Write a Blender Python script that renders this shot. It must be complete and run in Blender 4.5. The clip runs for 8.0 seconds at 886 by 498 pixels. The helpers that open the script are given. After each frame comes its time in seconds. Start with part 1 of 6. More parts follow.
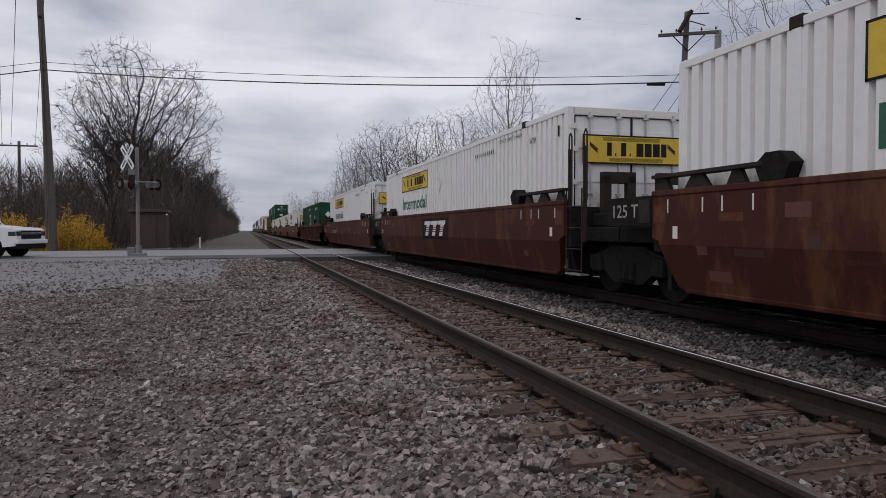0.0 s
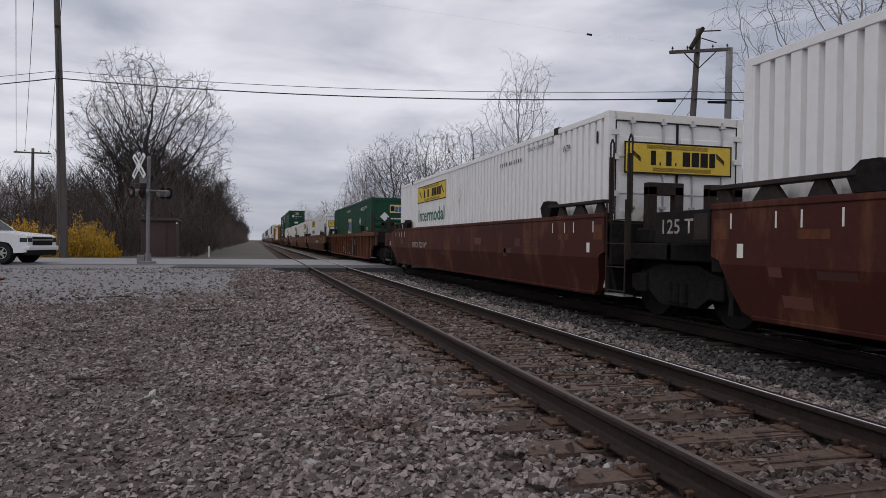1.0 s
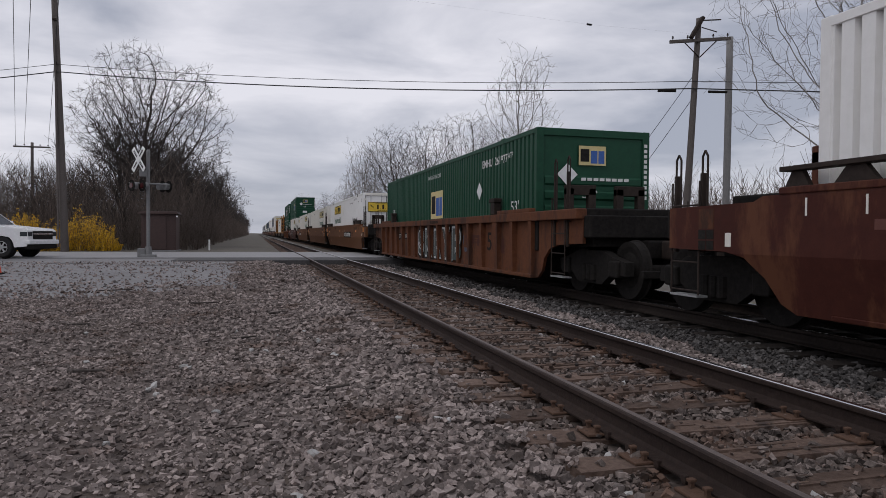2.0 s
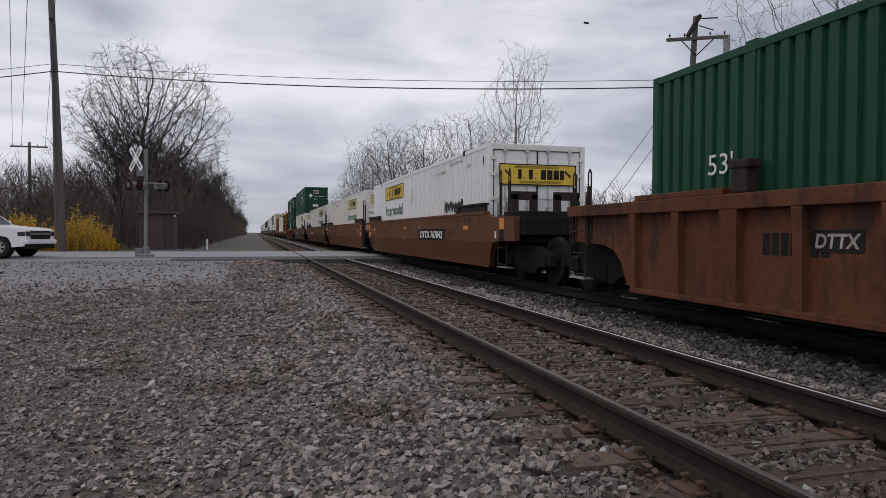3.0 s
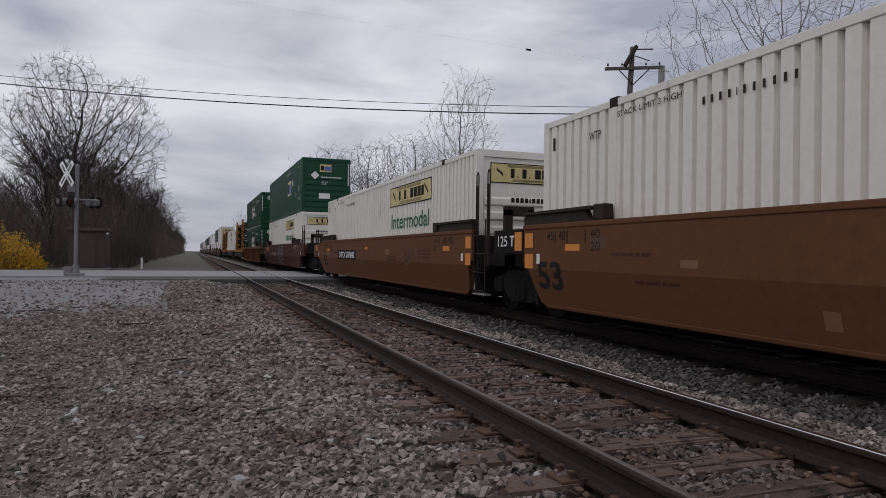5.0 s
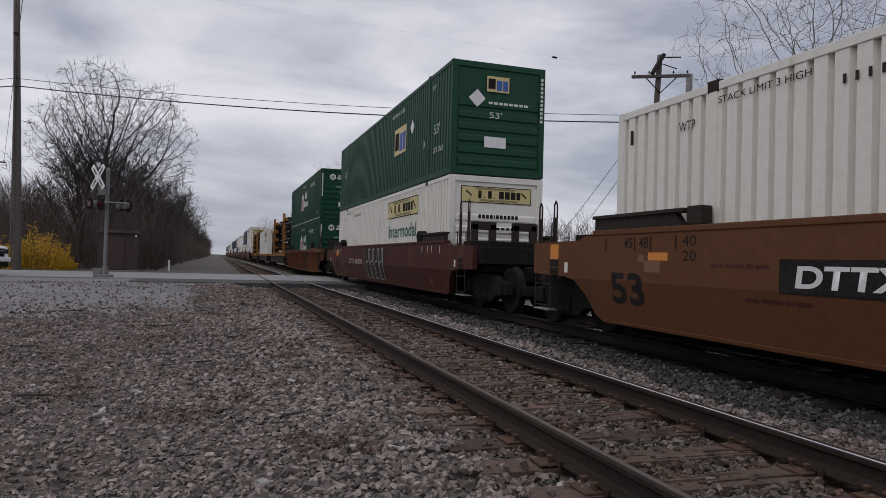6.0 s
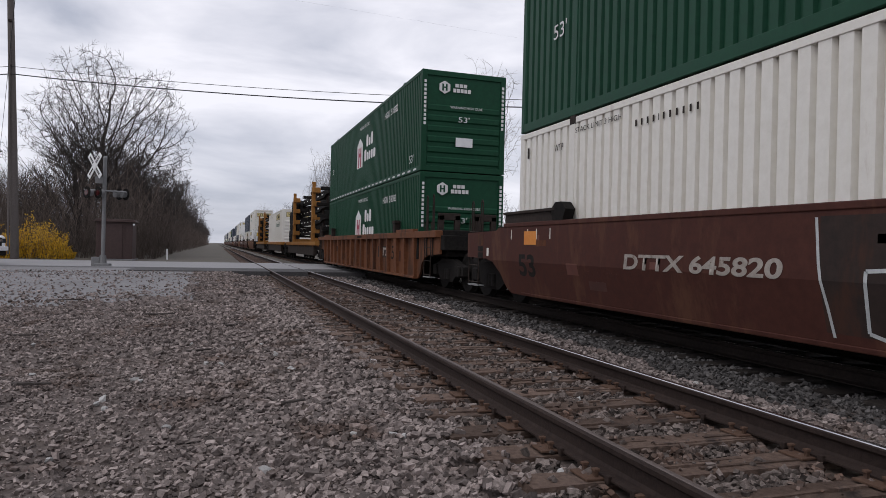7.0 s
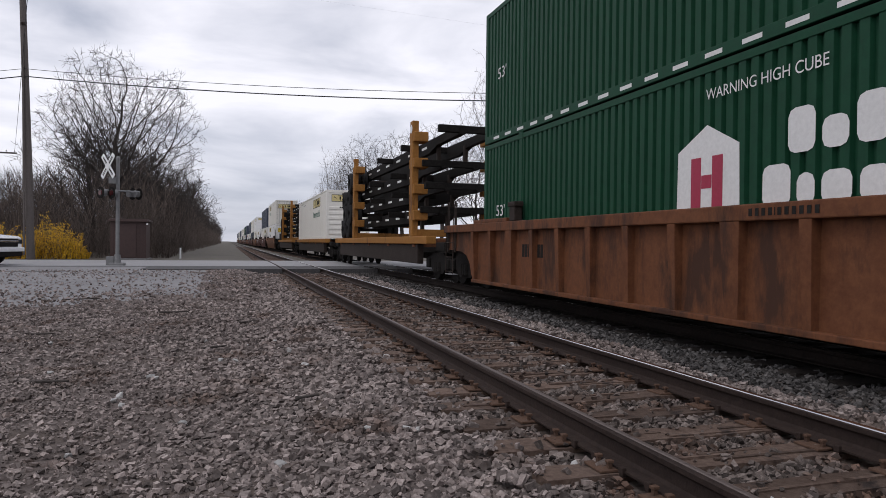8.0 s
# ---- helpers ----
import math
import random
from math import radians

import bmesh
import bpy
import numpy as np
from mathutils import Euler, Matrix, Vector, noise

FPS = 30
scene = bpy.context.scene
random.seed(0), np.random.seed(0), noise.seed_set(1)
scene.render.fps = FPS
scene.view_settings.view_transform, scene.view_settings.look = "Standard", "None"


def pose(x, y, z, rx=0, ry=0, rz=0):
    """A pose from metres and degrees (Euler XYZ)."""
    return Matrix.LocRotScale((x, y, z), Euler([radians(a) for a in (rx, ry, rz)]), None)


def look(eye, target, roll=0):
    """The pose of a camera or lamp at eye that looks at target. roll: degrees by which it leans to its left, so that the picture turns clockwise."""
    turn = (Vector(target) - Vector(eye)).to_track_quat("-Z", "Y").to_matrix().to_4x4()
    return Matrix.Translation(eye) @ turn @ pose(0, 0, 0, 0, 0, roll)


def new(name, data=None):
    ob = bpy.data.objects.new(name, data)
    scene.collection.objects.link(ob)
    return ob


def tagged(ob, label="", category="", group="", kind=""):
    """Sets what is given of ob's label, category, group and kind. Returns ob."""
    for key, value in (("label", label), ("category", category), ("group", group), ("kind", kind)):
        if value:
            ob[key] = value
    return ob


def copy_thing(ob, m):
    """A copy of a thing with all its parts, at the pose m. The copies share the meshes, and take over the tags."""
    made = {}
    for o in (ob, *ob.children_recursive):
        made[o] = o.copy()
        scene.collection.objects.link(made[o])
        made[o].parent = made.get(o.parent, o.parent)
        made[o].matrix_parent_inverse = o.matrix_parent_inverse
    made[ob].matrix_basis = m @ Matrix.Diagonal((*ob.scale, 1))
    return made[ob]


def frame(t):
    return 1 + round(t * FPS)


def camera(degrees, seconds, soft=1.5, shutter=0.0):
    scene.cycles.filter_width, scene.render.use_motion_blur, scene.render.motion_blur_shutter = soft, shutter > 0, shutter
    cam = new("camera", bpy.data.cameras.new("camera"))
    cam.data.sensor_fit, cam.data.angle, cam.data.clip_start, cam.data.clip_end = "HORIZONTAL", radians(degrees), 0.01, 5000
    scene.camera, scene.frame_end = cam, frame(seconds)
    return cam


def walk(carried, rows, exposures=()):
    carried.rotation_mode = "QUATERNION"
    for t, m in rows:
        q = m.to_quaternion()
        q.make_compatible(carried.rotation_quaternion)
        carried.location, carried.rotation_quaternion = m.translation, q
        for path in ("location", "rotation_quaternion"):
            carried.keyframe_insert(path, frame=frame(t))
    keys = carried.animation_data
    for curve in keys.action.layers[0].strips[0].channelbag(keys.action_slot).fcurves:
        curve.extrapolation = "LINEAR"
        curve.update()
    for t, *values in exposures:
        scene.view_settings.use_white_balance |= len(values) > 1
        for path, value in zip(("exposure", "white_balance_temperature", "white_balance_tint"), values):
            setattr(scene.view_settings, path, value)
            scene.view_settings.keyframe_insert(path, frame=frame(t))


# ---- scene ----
cam = camera(66.5, 8.0, soft=0.75)
PATH = [
    (0, (-0.079, -0.073, 1.055), (0.479, 1.846, 0.999), -0.1),
    (0.5, (-0.071, -0.066, 1.054), (0.47, 1.859, 0.999), 0.2),
    (1, (-0.074, -0.063, 1.067), (0.461, 1.864, 1.048), 0.8),
    (2.5, (-0.066, -0.049, 1.046), (0.469, 1.877, 0.995), 0.3),
    (3, (-0.063, -0.083, 1.045), (0.476, 1.843, 0.999), 0.3),
    (3.5, (-0.072, -0.078, 1.056), (0.453, 1.852, 1.039), 1.0),
    (4, (-0.046, -0.079, 1.049), (0.514, 1.841, 1.028), 1.0),
    (4.2, (-0.027, -0.078, 1.08), (0.605, 1.819, 1.104), 0.1),
    (5.3, (-0.02, -0.108, 1.068), (0.678, 1.766, 1.065), 0.9),
    (5.5, (-0.039, -0.093, 1.068), (0.647, 1.786, 1.045), 1.3),
    (6, (-0.035, -0.1, 1.075), (0.596, 1.798, 1.109), 1.6),
    (6.5, (-0.035, -0.095, 1.072), (0.598, 1.803, 1.088), 1.6),
    (7, (-0.041, -0.079, 1.07), (0.596, 1.817, 1.068), 1.4),
    (7.5, (-0.056, -0.11, 1.074), (0.579, 1.787, 1.094), 1.2),
    (8, (-0.042, -0.086, 1.058), (0.563, 1.821, 1.043), 0.7),
]
walk(cam, [(t, look(eye, target, roll)) for t, eye, target, roll in PATH],
     exposures=[(0.0, 0.0), (2.3, 0.03), (3.0, 0.09), (3.4, 0.03), (4.0, -0.02), (5.4, -0.08), (6.4, 0.0), (6.9, 0.30), (7.5, 0.28), (8.0, 0.38)])

# ---- sky and light ----
world = bpy.data.worlds.new("overcast")
scene.world = world
world.use_nodes = True
wn, wl = world.node_tree.nodes, world.node_tree.links
wn.clear()
w_out = wn.new("ShaderNodeOutputWorld")
w_bg = wn.new("ShaderNodeBackground")
w_sky = wn.new("ShaderNodeTexSky")
w_sky.sky_type = "NISHITA"
w_sky.sun_disc = False
w_sky.sun_elevation, w_sky.sun_rotation = radians(55), radians(241)
w_gain = wn.new("ShaderNodeMixRGB")
w_gain.blend_type, w_gain.inputs[0].default_value, w_gain.inputs[2].default_value = "MULTIPLY", 1.0, (0.1, 0.1, 0.1, 1)
w_co = wn.new("ShaderNodeTexCoord")
w_map = wn.new("ShaderNodeMapping")
w_map.inputs["Scale"].default_value = (1.0, 1.0, 3.6)
w_n1 = wn.new("ShaderNodeTexNoise")
w_n1.inputs["Scale"].default_value, w_n1.inputs["Detail"].default_value, w_n1.inputs["Roughness"].default_value = 2.3, 7.0, 0.52
w_n1.inputs["Distortion"].default_value = 0.35
w_ramp = wn.new("ShaderNodeValToRGB")
w_ramp.color_ramp.elements[0].position, w_ramp.color_ramp.elements[0].color = 0.37, (0.38, 0.40, 0.48, 1)
w_ramp.color_ramp.elements[1].position, w_ramp.color_ramp.elements[1].color = 0.60, (0.80, 0.79, 0.855, 1)
w_mix = wn.new("ShaderNodeMixRGB")
w_mix.inputs[0].default_value = 0.92
wl.new(w_sky.outputs[0], w_gain.inputs[1])
wl.new(w_co.outputs["Generated"], w_map.inputs[0])
wl.new(w_map.outputs[0], w_n1.inputs[0])
wl.new(w_n1.outputs[0], w_ramp.inputs[0])
wl.new(w_gain.outputs[0], w_mix.inputs[1])
wl.new(w_ramp.outputs[0], w_mix.inputs[2])
wl.new(w_mix.outputs[0], w_bg.inputs[0])
w_bg.inputs[1].default_value = 1.0
wl.new(w_bg.outputs[0], w_out.inputs[0])
sun = new("sun", bpy.data.lights.new("sun", "SUN"))
sun.data.energy, sun.data.angle, sun.data.color = 0.60, radians(30), (1.0, 0.97, 0.93)
sun.matrix_world = look((-36, -20, 60), (0, 0, 0))

# ---- materials ----
def surface(name, colour, second, rough=0.7, metal=0.0, big=0.6, small=14.0, bump=0.15, stain=None, stain_at=0.62, island=0.0, streak=1.0, spec=0.4):
    """A painted, worn or natural surface: two colours mixed by a large and a fine noise, a third one as stains."""
    m = bpy.data.materials.new(name)
    m.use_nodes = True
    n, l = m.node_tree.nodes, m.node_tree.links
    p = n["Principled BSDF"]
    co = n.new("ShaderNodeTexCoord")
    mp = n.new("ShaderNodeMapping")
    mp.inputs["Scale"].default_value = (1, 1, streak)
    a, b = n.new("ShaderNodeTexNoise"), n.new("ShaderNodeTexNoise")
    a.inputs["Scale"].default_value, a.inputs["Detail"].default_value, a.inputs["Roughness"].default_value = big, 6, 0.6
    b.inputs["Scale"].default_value, b.inputs["Detail"].default_value, b.inputs["Roughness"].default_value = small, 5, 0.65
    add = n.new("ShaderNodeMath")
    add.operation = "MULTIPLY_ADD"
    add.inputs[1].default_value = 0.5
    ramp = n.new("ShaderNodeValToRGB")
    ramp.color_ramp.elements[0].position, ramp.color_ramp.elements[1].position = 0.55, 0.95
    ramp.color_ramp.elements[0].color, ramp.color_ramp.elements[1].color = (*colour, 1), (*second, 1)
    l.new(co.outputs["Object"], mp.inputs[0])
    l.new(mp.outputs[0], a.inputs[0])
    l.new(co.outputs["Object"], b.inputs[0])
    l.new(a.outputs[0], add.inputs[0])
    l.new(b.outputs[0], add.inputs[2])
    l.new(add.outputs[0], ramp.inputs[0])
    out = ramp.outputs[0]
    if stain:
        c = n.new("ShaderNodeTexNoise")
        c.inputs["Scale"].default_value, c.inputs["Detail"].default_value, c.inputs["Roughness"].default_value = big * 2.3, 8, 0.7
        sr = n.new("ShaderNodeValToRGB")
        sr.color_ramp.elements[0].position, sr.color_ramp.elements[1].position = stain_at, stain_at + 0.1
        mx = n.new("ShaderNodeMixRGB")
        mx.inputs[2].default_value = (*stain, 1)
        l.new(mp.outputs[0], c.inputs[0])
        l.new(c.outputs[0], sr.inputs[0])
        l.new(sr.outputs[0], mx.inputs[0])
        l.new(out, mx.inputs[1])
        out = mx.outputs[0]
    if island:
        g = n.new("ShaderNodeNewGeometry")
        oi = n.new("ShaderNodeObjectInfo")
        sm = n.new("ShaderNodeMath")
        sm.operation = "ADD"
        fr = n.new("ShaderNodeMath")
        fr.operation = "FRACT"
        ir = n.new("ShaderNodeMapRange")
        ir.inputs["To Min"].default_value, ir.inputs["To Max"].default_value = 1 - island, 1 + island
        hs = n.new("ShaderNodeHueSaturation")
        l.new(g.outputs["Random Per Island"], sm.inputs[0])
        l.new(oi.outputs["Random"], sm.inputs[1])
        l.new(sm.outputs[0], fr.inputs[0])
        l.new(fr.outputs[0], ir.inputs[0])
        l.new(ir.outputs[0], hs.inputs["Value"])
        l.new(out, hs.inputs["Color"])
        out = hs.outputs[0]
    l.new(out, p.inputs["Base Color"])
    rr = n.new("ShaderNodeMapRange")
    rr.inputs["To Min"].default_value, rr.inputs["To Max"].default_value = max(0.03, rough - 0.12), min(1.0, rough + 0.12)
    l.new(b.outputs[0], rr.inputs[0])
    l.new(rr.outputs[0], p.inputs["Roughness"])
    p.inputs["Metallic"].default_value = metal
    p.inputs["Specular IOR Level"].default_value = spec
    if bump:
        bp = n.new("ShaderNodeBump")
        bp.inputs["Strength"].default_value, bp.inputs["Distance"].default_value = bump, 0.02
        l.new(b.outputs[0], bp.inputs["Height"])
        l.new(bp.outputs[0], p.inputs["Normal"])
    return m


# far rails: the train's shade is mixed into this dark colour, besides oil
RUST_OIL_SHADE = surface("oily_shaded_rail", (0.016, 0.013, 0.012), (0.032, 0.025, 0.022), 0.8, 0.1, 1.2, 25, 0.2, spec=0.06)
STONE = surface("ballast_stone", (0.139, 0.113, 0.105), (0.304, 0.257, 0.239), 0.85, 0, 0.5, 30, 0.4, (0.132, 0.098, 0.084), 0.53, island=0.62, spec=0.15)
# stones by the far track: shade of the train painted in, with some oil
STONE_OIL_SHADE = surface("oily_shaded_ballast", (0.05, 0.047, 0.046), (0.11, 0.102, 0.099), 0.8, 0, 0.5, 30, 0.4, (0.06, 0.05, 0.044), 0.58, island=0.7, spec=0.15)
STONE_RUST = surface("rusty_ballast", (0.080, 0.064, 0.058), (0.200, 0.166, 0.150), 0.9, 0, 0.7, 30, 0.4, (0.105, 0.066, 0.05), 0.50, island=0.7, spec=0.15)
GROUND = surface("gravel_ground", (0.064, 0.051, 0.046), (0.182, 0.150, 0.138), 0.95, 0, 0.22, 16, 0.9, (0.092, 0.072, 0.061), 0.50, spec=0.15)
VERGE = surface("dry_verge", (0.075, 0.066, 0.055), (0.13, 0.116, 0.098), 0.95, 0, 0.15, 6, 0.9, (0.10, 0.095, 0.06), 0.55)
LOT = surface("worn_lot", (0.135, 0.130, 0.132), (0.235, 0.228, 0.232), 0.8, 0, 0.35, 9, 0.5, (0.10, 0.095, 0.095), 0.60)
ROAD = surface("pale_asphalt", (0.21, 0.206, 0.21), (0.29, 0.284, 0.288), 0.7, 0, 0.3, 20, 0.3, (0.2, 0.2, 0.2), 0.65)
TAR = surface("dark_asphalt", (0.045, 0.043, 0.045), (0.09, 0.086, 0.086), 0.85, 0, 0.6, 18, 0.4, (0.14, 0.13, 0.125), 0.66)
# ties and bed under the train: its shade is put into both dark colours, with oil
TIE_OIL_SHADE = surface("oily_shaded_tie", (0.022, 0.019, 0.018), (0.045, 0.038, 0.034), 0.85, 0, 1.6, 22, 0.6, island=0.3, spec=0.06)
BED_OIL_SHADE = surface("oily_shaded_bed", (0.026, 0.024, 0.023), (0.050, 0.046, 0.044), 0.9, 0, 0.6, 16, 0.8, spec=0.06)
TIE = surface("weathered_tie", (0.088, 0.058, 0.046), (0.168, 0.120, 0.097), 0.9, 0, 1.6, 22, 0.7, (0.055, 0.042, 0.038), 0.55, island=0.35, spec=0.15)
RUST = surface("rusty_rail", (0.024, 0.0165, 0.0145), (0.045, 0.031, 0.026), 0.75, 0.1, 1.2, 25, 0.3, (0.15, 0.085, 0.055), 0.68, spec=0.15)
HEAD = surface("worn_rail_head", (0.095, 0.074, 0.067), (0.15, 0.122, 0.112), 0.5, 0.3, 0.8, 30, 0.1, (0.14, 0.10, 0.085), 0.66, spec=0.15)
SHINE = surface("polished_rail_head", (0.55, 0.54, 0.55), (0.68, 0.67, 0.68), 0.22, 1.0, 0.8, 30, 0.05)
PLATE = surface("rusted_plate", (0.085, 0.050, 0.036), (0.13, 0.080, 0.056), 0.85, 0.1, 3, 40, 0.4, (0.07, 0.05, 0.045), 0.58, spec=0.15)
WHITE = surface("white_container_paint", (0.76, 0.75, 0.735), (0.82, 0.81, 0.80), 0.5, 0, 0.5, 7, 0.05, (0.58, 0.55, 0.51), 0.66, streak=0.2)
CREAM = surface("grimy_white_paint", (0.69, 0.66, 0.60), (0.77, 0.745, 0.69), 0.55, 0, 0.5, 7, 0.05, (0.50, 0.44, 0.37), 0.66, streak=0.2)
GREEN = surface("green_container_paint", (0.0080, 0.049, 0.027), (0.0125, 0.066, 0.036), 0.52, 0, 0.4, 8, 0.05, (0.04, 0.088, 0.058), 0.67, streak=0.2, spec=0.22)
HUB_GREEN = surface("deep_green_container_paint", (0.0055, 0.043, 0.021), (0.0085, 0.058, 0.029), 0.55, 0, 0.4, 8, 0.05, (0.03, 0.075, 0.045), 0.68, streak=0.2, spec=0.18)
NAVY = surface("navy_container_paint", (0.03, 0.04, 0.065), (0.05, 0.06, 0.085), 0.5, 0, 0.4, 8, 0.05, (0.08, 0.075, 0.075), 0.66, streak=0.2)
YELLOW = surface("yellow_banner", (0.62, 0.42, 0.035), (0.72, 0.50, 0.06), 0.5, 0, 0.8, 9, 0.03, (0.55, 0.42, 0.14), 0.66)
BUFF = surface("faded_banner", (0.56, 0.46, 0.20), (0.64, 0.54, 0.28), 0.55, 0, 0.8, 9, 0.03, (0.45, 0.38, 0.22), 0.66)
INK = surface("black_marking", (0.014, 0.013, 0.012), (0.030, 0.027, 0.025), 0.75, 0, 2, 20, 0.02, spec=0.08)
LETTER_GREEN = surface("green_marking", (0.012, 0.10, 0.055), (0.02, 0.13, 0.075), 0.55, 0, 2, 20, 0.02)
LETTER_WHITE = surface("white_marking", (0.62, 0.61, 0.60), (0.72, 0.71, 0.70), 0.6, 0, 2, 20, 0.02)
WORN_MARK = surface("worn_white_marking", (0.26, 0.225, 0.195), (0.40, 0.36, 0.32), 0.65, 0, 2, 14, 0.03, (0.16, 0.10, 0.075), 0.60)
SOOT = surface("sooty_car_paint", (0.026, 0.020, 0.018), (0.044, 0.030, 0.026), 0.65, 0, 0.8, 9, 0.08, (0.060, 0.030, 0.022), 0.56, streak=0.3, spec=0.15)
SILVER = surface("silver_spray", (0.42, 0.44, 0.44), (0.56, 0.57, 0.57), 0.5, 0.1, 1.5, 16, 0.02, (0.25, 0.26, 0.26), 0.62)
BLUE = surface("blue_marking", (0.03, 0.09, 0.33), (0.05, 0.13, 0.40), 0.55, 0, 2, 20, 0.02)
CRIMSON = surface("crimson_marking", (0.30, 0.02, 0.05), (0.36, 0.03, 0.07), 0.55, 0, 2, 20, 0.02)
ORANGE_PATCH = surface("orange_reflector", (0.60, 0.20, 0.03), (0.66, 0.26, 0.05), 0.5, 0, 2, 20, 0.02)
RED_CAR = surface("oxide_red_car_paint", (0.0479, 0.0134, 0.0098), (0.0672, 0.0204, 0.0143), 0.62, 0, 0.5, 9, 0.10, (0.112, 0.044, 0.024), 0.50, streak=0.35, spec=0.15)
DARK_RED = surface("dark_oxide_car_paint", (0.0533, 0.0198, 0.0155), (0.0774, 0.0292, 0.0215), 0.65, 0, 0.5, 9, 0.08, (0.098, 0.044, 0.028), 0.53, streak=0.3, spec=0.15)
TAN_CAR = surface("tan_brown_car_paint", (0.104, 0.043, 0.019), (0.132, 0.057, 0.026), 0.62, 0, 0.5, 9, 0.08, (0.092, 0.052, 0.032), 0.60, streak=0.3, spec=0.15)
ORANGE_CAR = surface("faded_orange_car_paint", (0.108, 0.041, 0.020), (0.168, 0.068, 0.033), 0.65, 0, 0.6, 9, 0.1, (0.060, 0.029, 0.019), 0.49, streak=0.3, spec=0.15)
FRAME_ORANGE = surface("yellow_orange_frame_paint", (0.24, 0.105, 0.026), (0.33, 0.155, 0.042), 0.65, 0, 0.8, 10, 0.08, (0.11, 0.05, 0.025), 0.58, streak=0.3, spec=0.15)
RUST_CAR = surface("rusted_orange_car_paint", (0.090, 0.032, 0.016), (0.140, 0.055, 0.027), 0.7, 0, 0.7, 9, 0.1, (0.055, 0.027, 0.019), 0.49, streak=0.3, spec=0.15)
BLACK = surface("grimy_black_steel", (0.012, 0.011, 0.0105), (0.025, 0.0225, 0.021), 0.8, 0.1, 1.5, 14, 0.2, (0.034, 0.027, 0.024), 0.64, spec=0.06)
IRON = surface("brown_grime_steel", (0.0255, 0.0195, 0.0173), (0.0465, 0.0353, 0.0300), 0.75, 0.1, 1.5, 14, 0.2, (0.04, 0.034, 0.03), 0.58, spec=0.15)
RUBBER = surface("tyre_rubber", (0.018, 0.018, 0.019), (0.035, 0.034, 0.034), 0.85, 0, 3, 30, 0.2, spec=0.06)
STEEL = surface("bare_steel", (0.42, 0.42, 0.43), (0.52, 0.52, 0.53), 0.4, 0.7, 2, 30, 0.05)
GALV = surface("galvanised_post", (0.15, 0.15, 0.152), (0.21, 0.21, 0.21), 0.6, 0.2, 1, 12, 0.08)
SIGN = surface("white_sign", (0.68, 0.68, 0.69), (0.76, 0.76, 0.76), 0.5, 0, 2, 14, 0.02)
POLE = surface("weathered_pole_wood", (0.080, 0.068, 0.062), (0.130, 0.113, 0.106), 0.9, 0, 1.2, 18, 0.4, (0.07, 0.06, 0.055), 0.6, streak=0.15)
GREY_POLE = surface("grey_pole_wood", (0.17, 0.165, 0.165), (0.24, 0.235, 0.23), 0.85, 0, 1.2, 18, 0.3, (0.12, 0.115, 0.11), 0.6, streak=0.15)
BARK = surface("dark_bark", (0.046, 0.039, 0.036), (0.082, 0.071, 0.066), 0.95, 0, 1.5, 12, 0.6, spec=0.15)
PALE_BARK = surface("pale_bark", (0.17, 0.155, 0.145), (0.26, 0.24, 0.225), 0.9, 0, 1.5, 12, 0.5)
TWIG = surface("brush_twigs", (0.078, 0.062, 0.054), (0.135, 0.108, 0.094), 0.95, 0, 0.3, 3, 0.0, island=0.4, spec=0.15)
BLOOM = surface("yellow_blossom", (0.52, 0.29, 0.012), (0.66, 0.40, 0.02), 0.7, 0, 1.0, 5, 0.0, (0.34, 0.22, 0.02), 0.60, island=0.3)
NEEDLE = surface("dark_evergreen", (0.018, 0.032, 0.02), (0.035, 0.055, 0.032), 0.8, 0, 1.0, 8, 0.0, island=0.4)
HUT = surface("brown_hut_panel", (0.046, 0.027, 0.025), (0.066, 0.040, 0.036), 0.7, 0, 0.8, 10, 0.1, (0.07, 0.05, 0.045), 0.62, streak=0.3)
CAR_WHITE = surface("white_car_paint", (0.66, 0.66, 0.67), (0.72, 0.72, 0.73), 0.25, 0, 1, 10, 0.0, (0.55, 0.53, 0.50), 0.68)
CHROME = surface("chrome", (0.62, 0.62, 0.63), (0.70, 0.70, 0.71), 0.15, 1.0, 2, 20, 0.0)
CONE = surface("cone_orange", (0.62, 0.06, 0.025), (0.70, 0.09, 0.035), 0.55, 0, 3, 20, 0.02)
CABLE = surface("cable_black", (0.02, 0.02, 0.022), (0.035, 0.035, 0.037), 0.7, 0, 3, 20, 0.0)
GLASS = bpy.data.materials.new("tinted_glass")
GLASS.use_nodes = True
GLASS.node_tree.nodes["Principled BSDF"].inputs["Base Color"].default_value = (0.03, 0.035, 0.04, 1)
GLASS.node_tree.nodes["Principled BSDF"].inputs["Roughness"].default_value = 0.05
LENS = bpy.data.materials.new("dark_red_lens")
LENS.use_nodes = True
LENS.node_tree.nodes["Principled BSDF"].inputs["Base Color"].default_value = (0.05, 0.006, 0.006, 1)
LENS.node_tree.nodes["Principled BSDF"].inputs["Roughness"].default_value = 0.2


# ---- mesh helpers ----
def link_mesh(name, verts, faces, material, parent=None, label="", smooth=False):
    me = bpy.data.meshes.new(name)
    me.from_pydata(verts, [], faces)
    me.materials.append(material)
    me.validate()
    if smooth:
        me.polygons.foreach_set("use_smooth", [True] * len(me.polygons))
    ob = new(name, me)
    ob.parent = parent
    if label:
        ob["label"] = label
    return ob


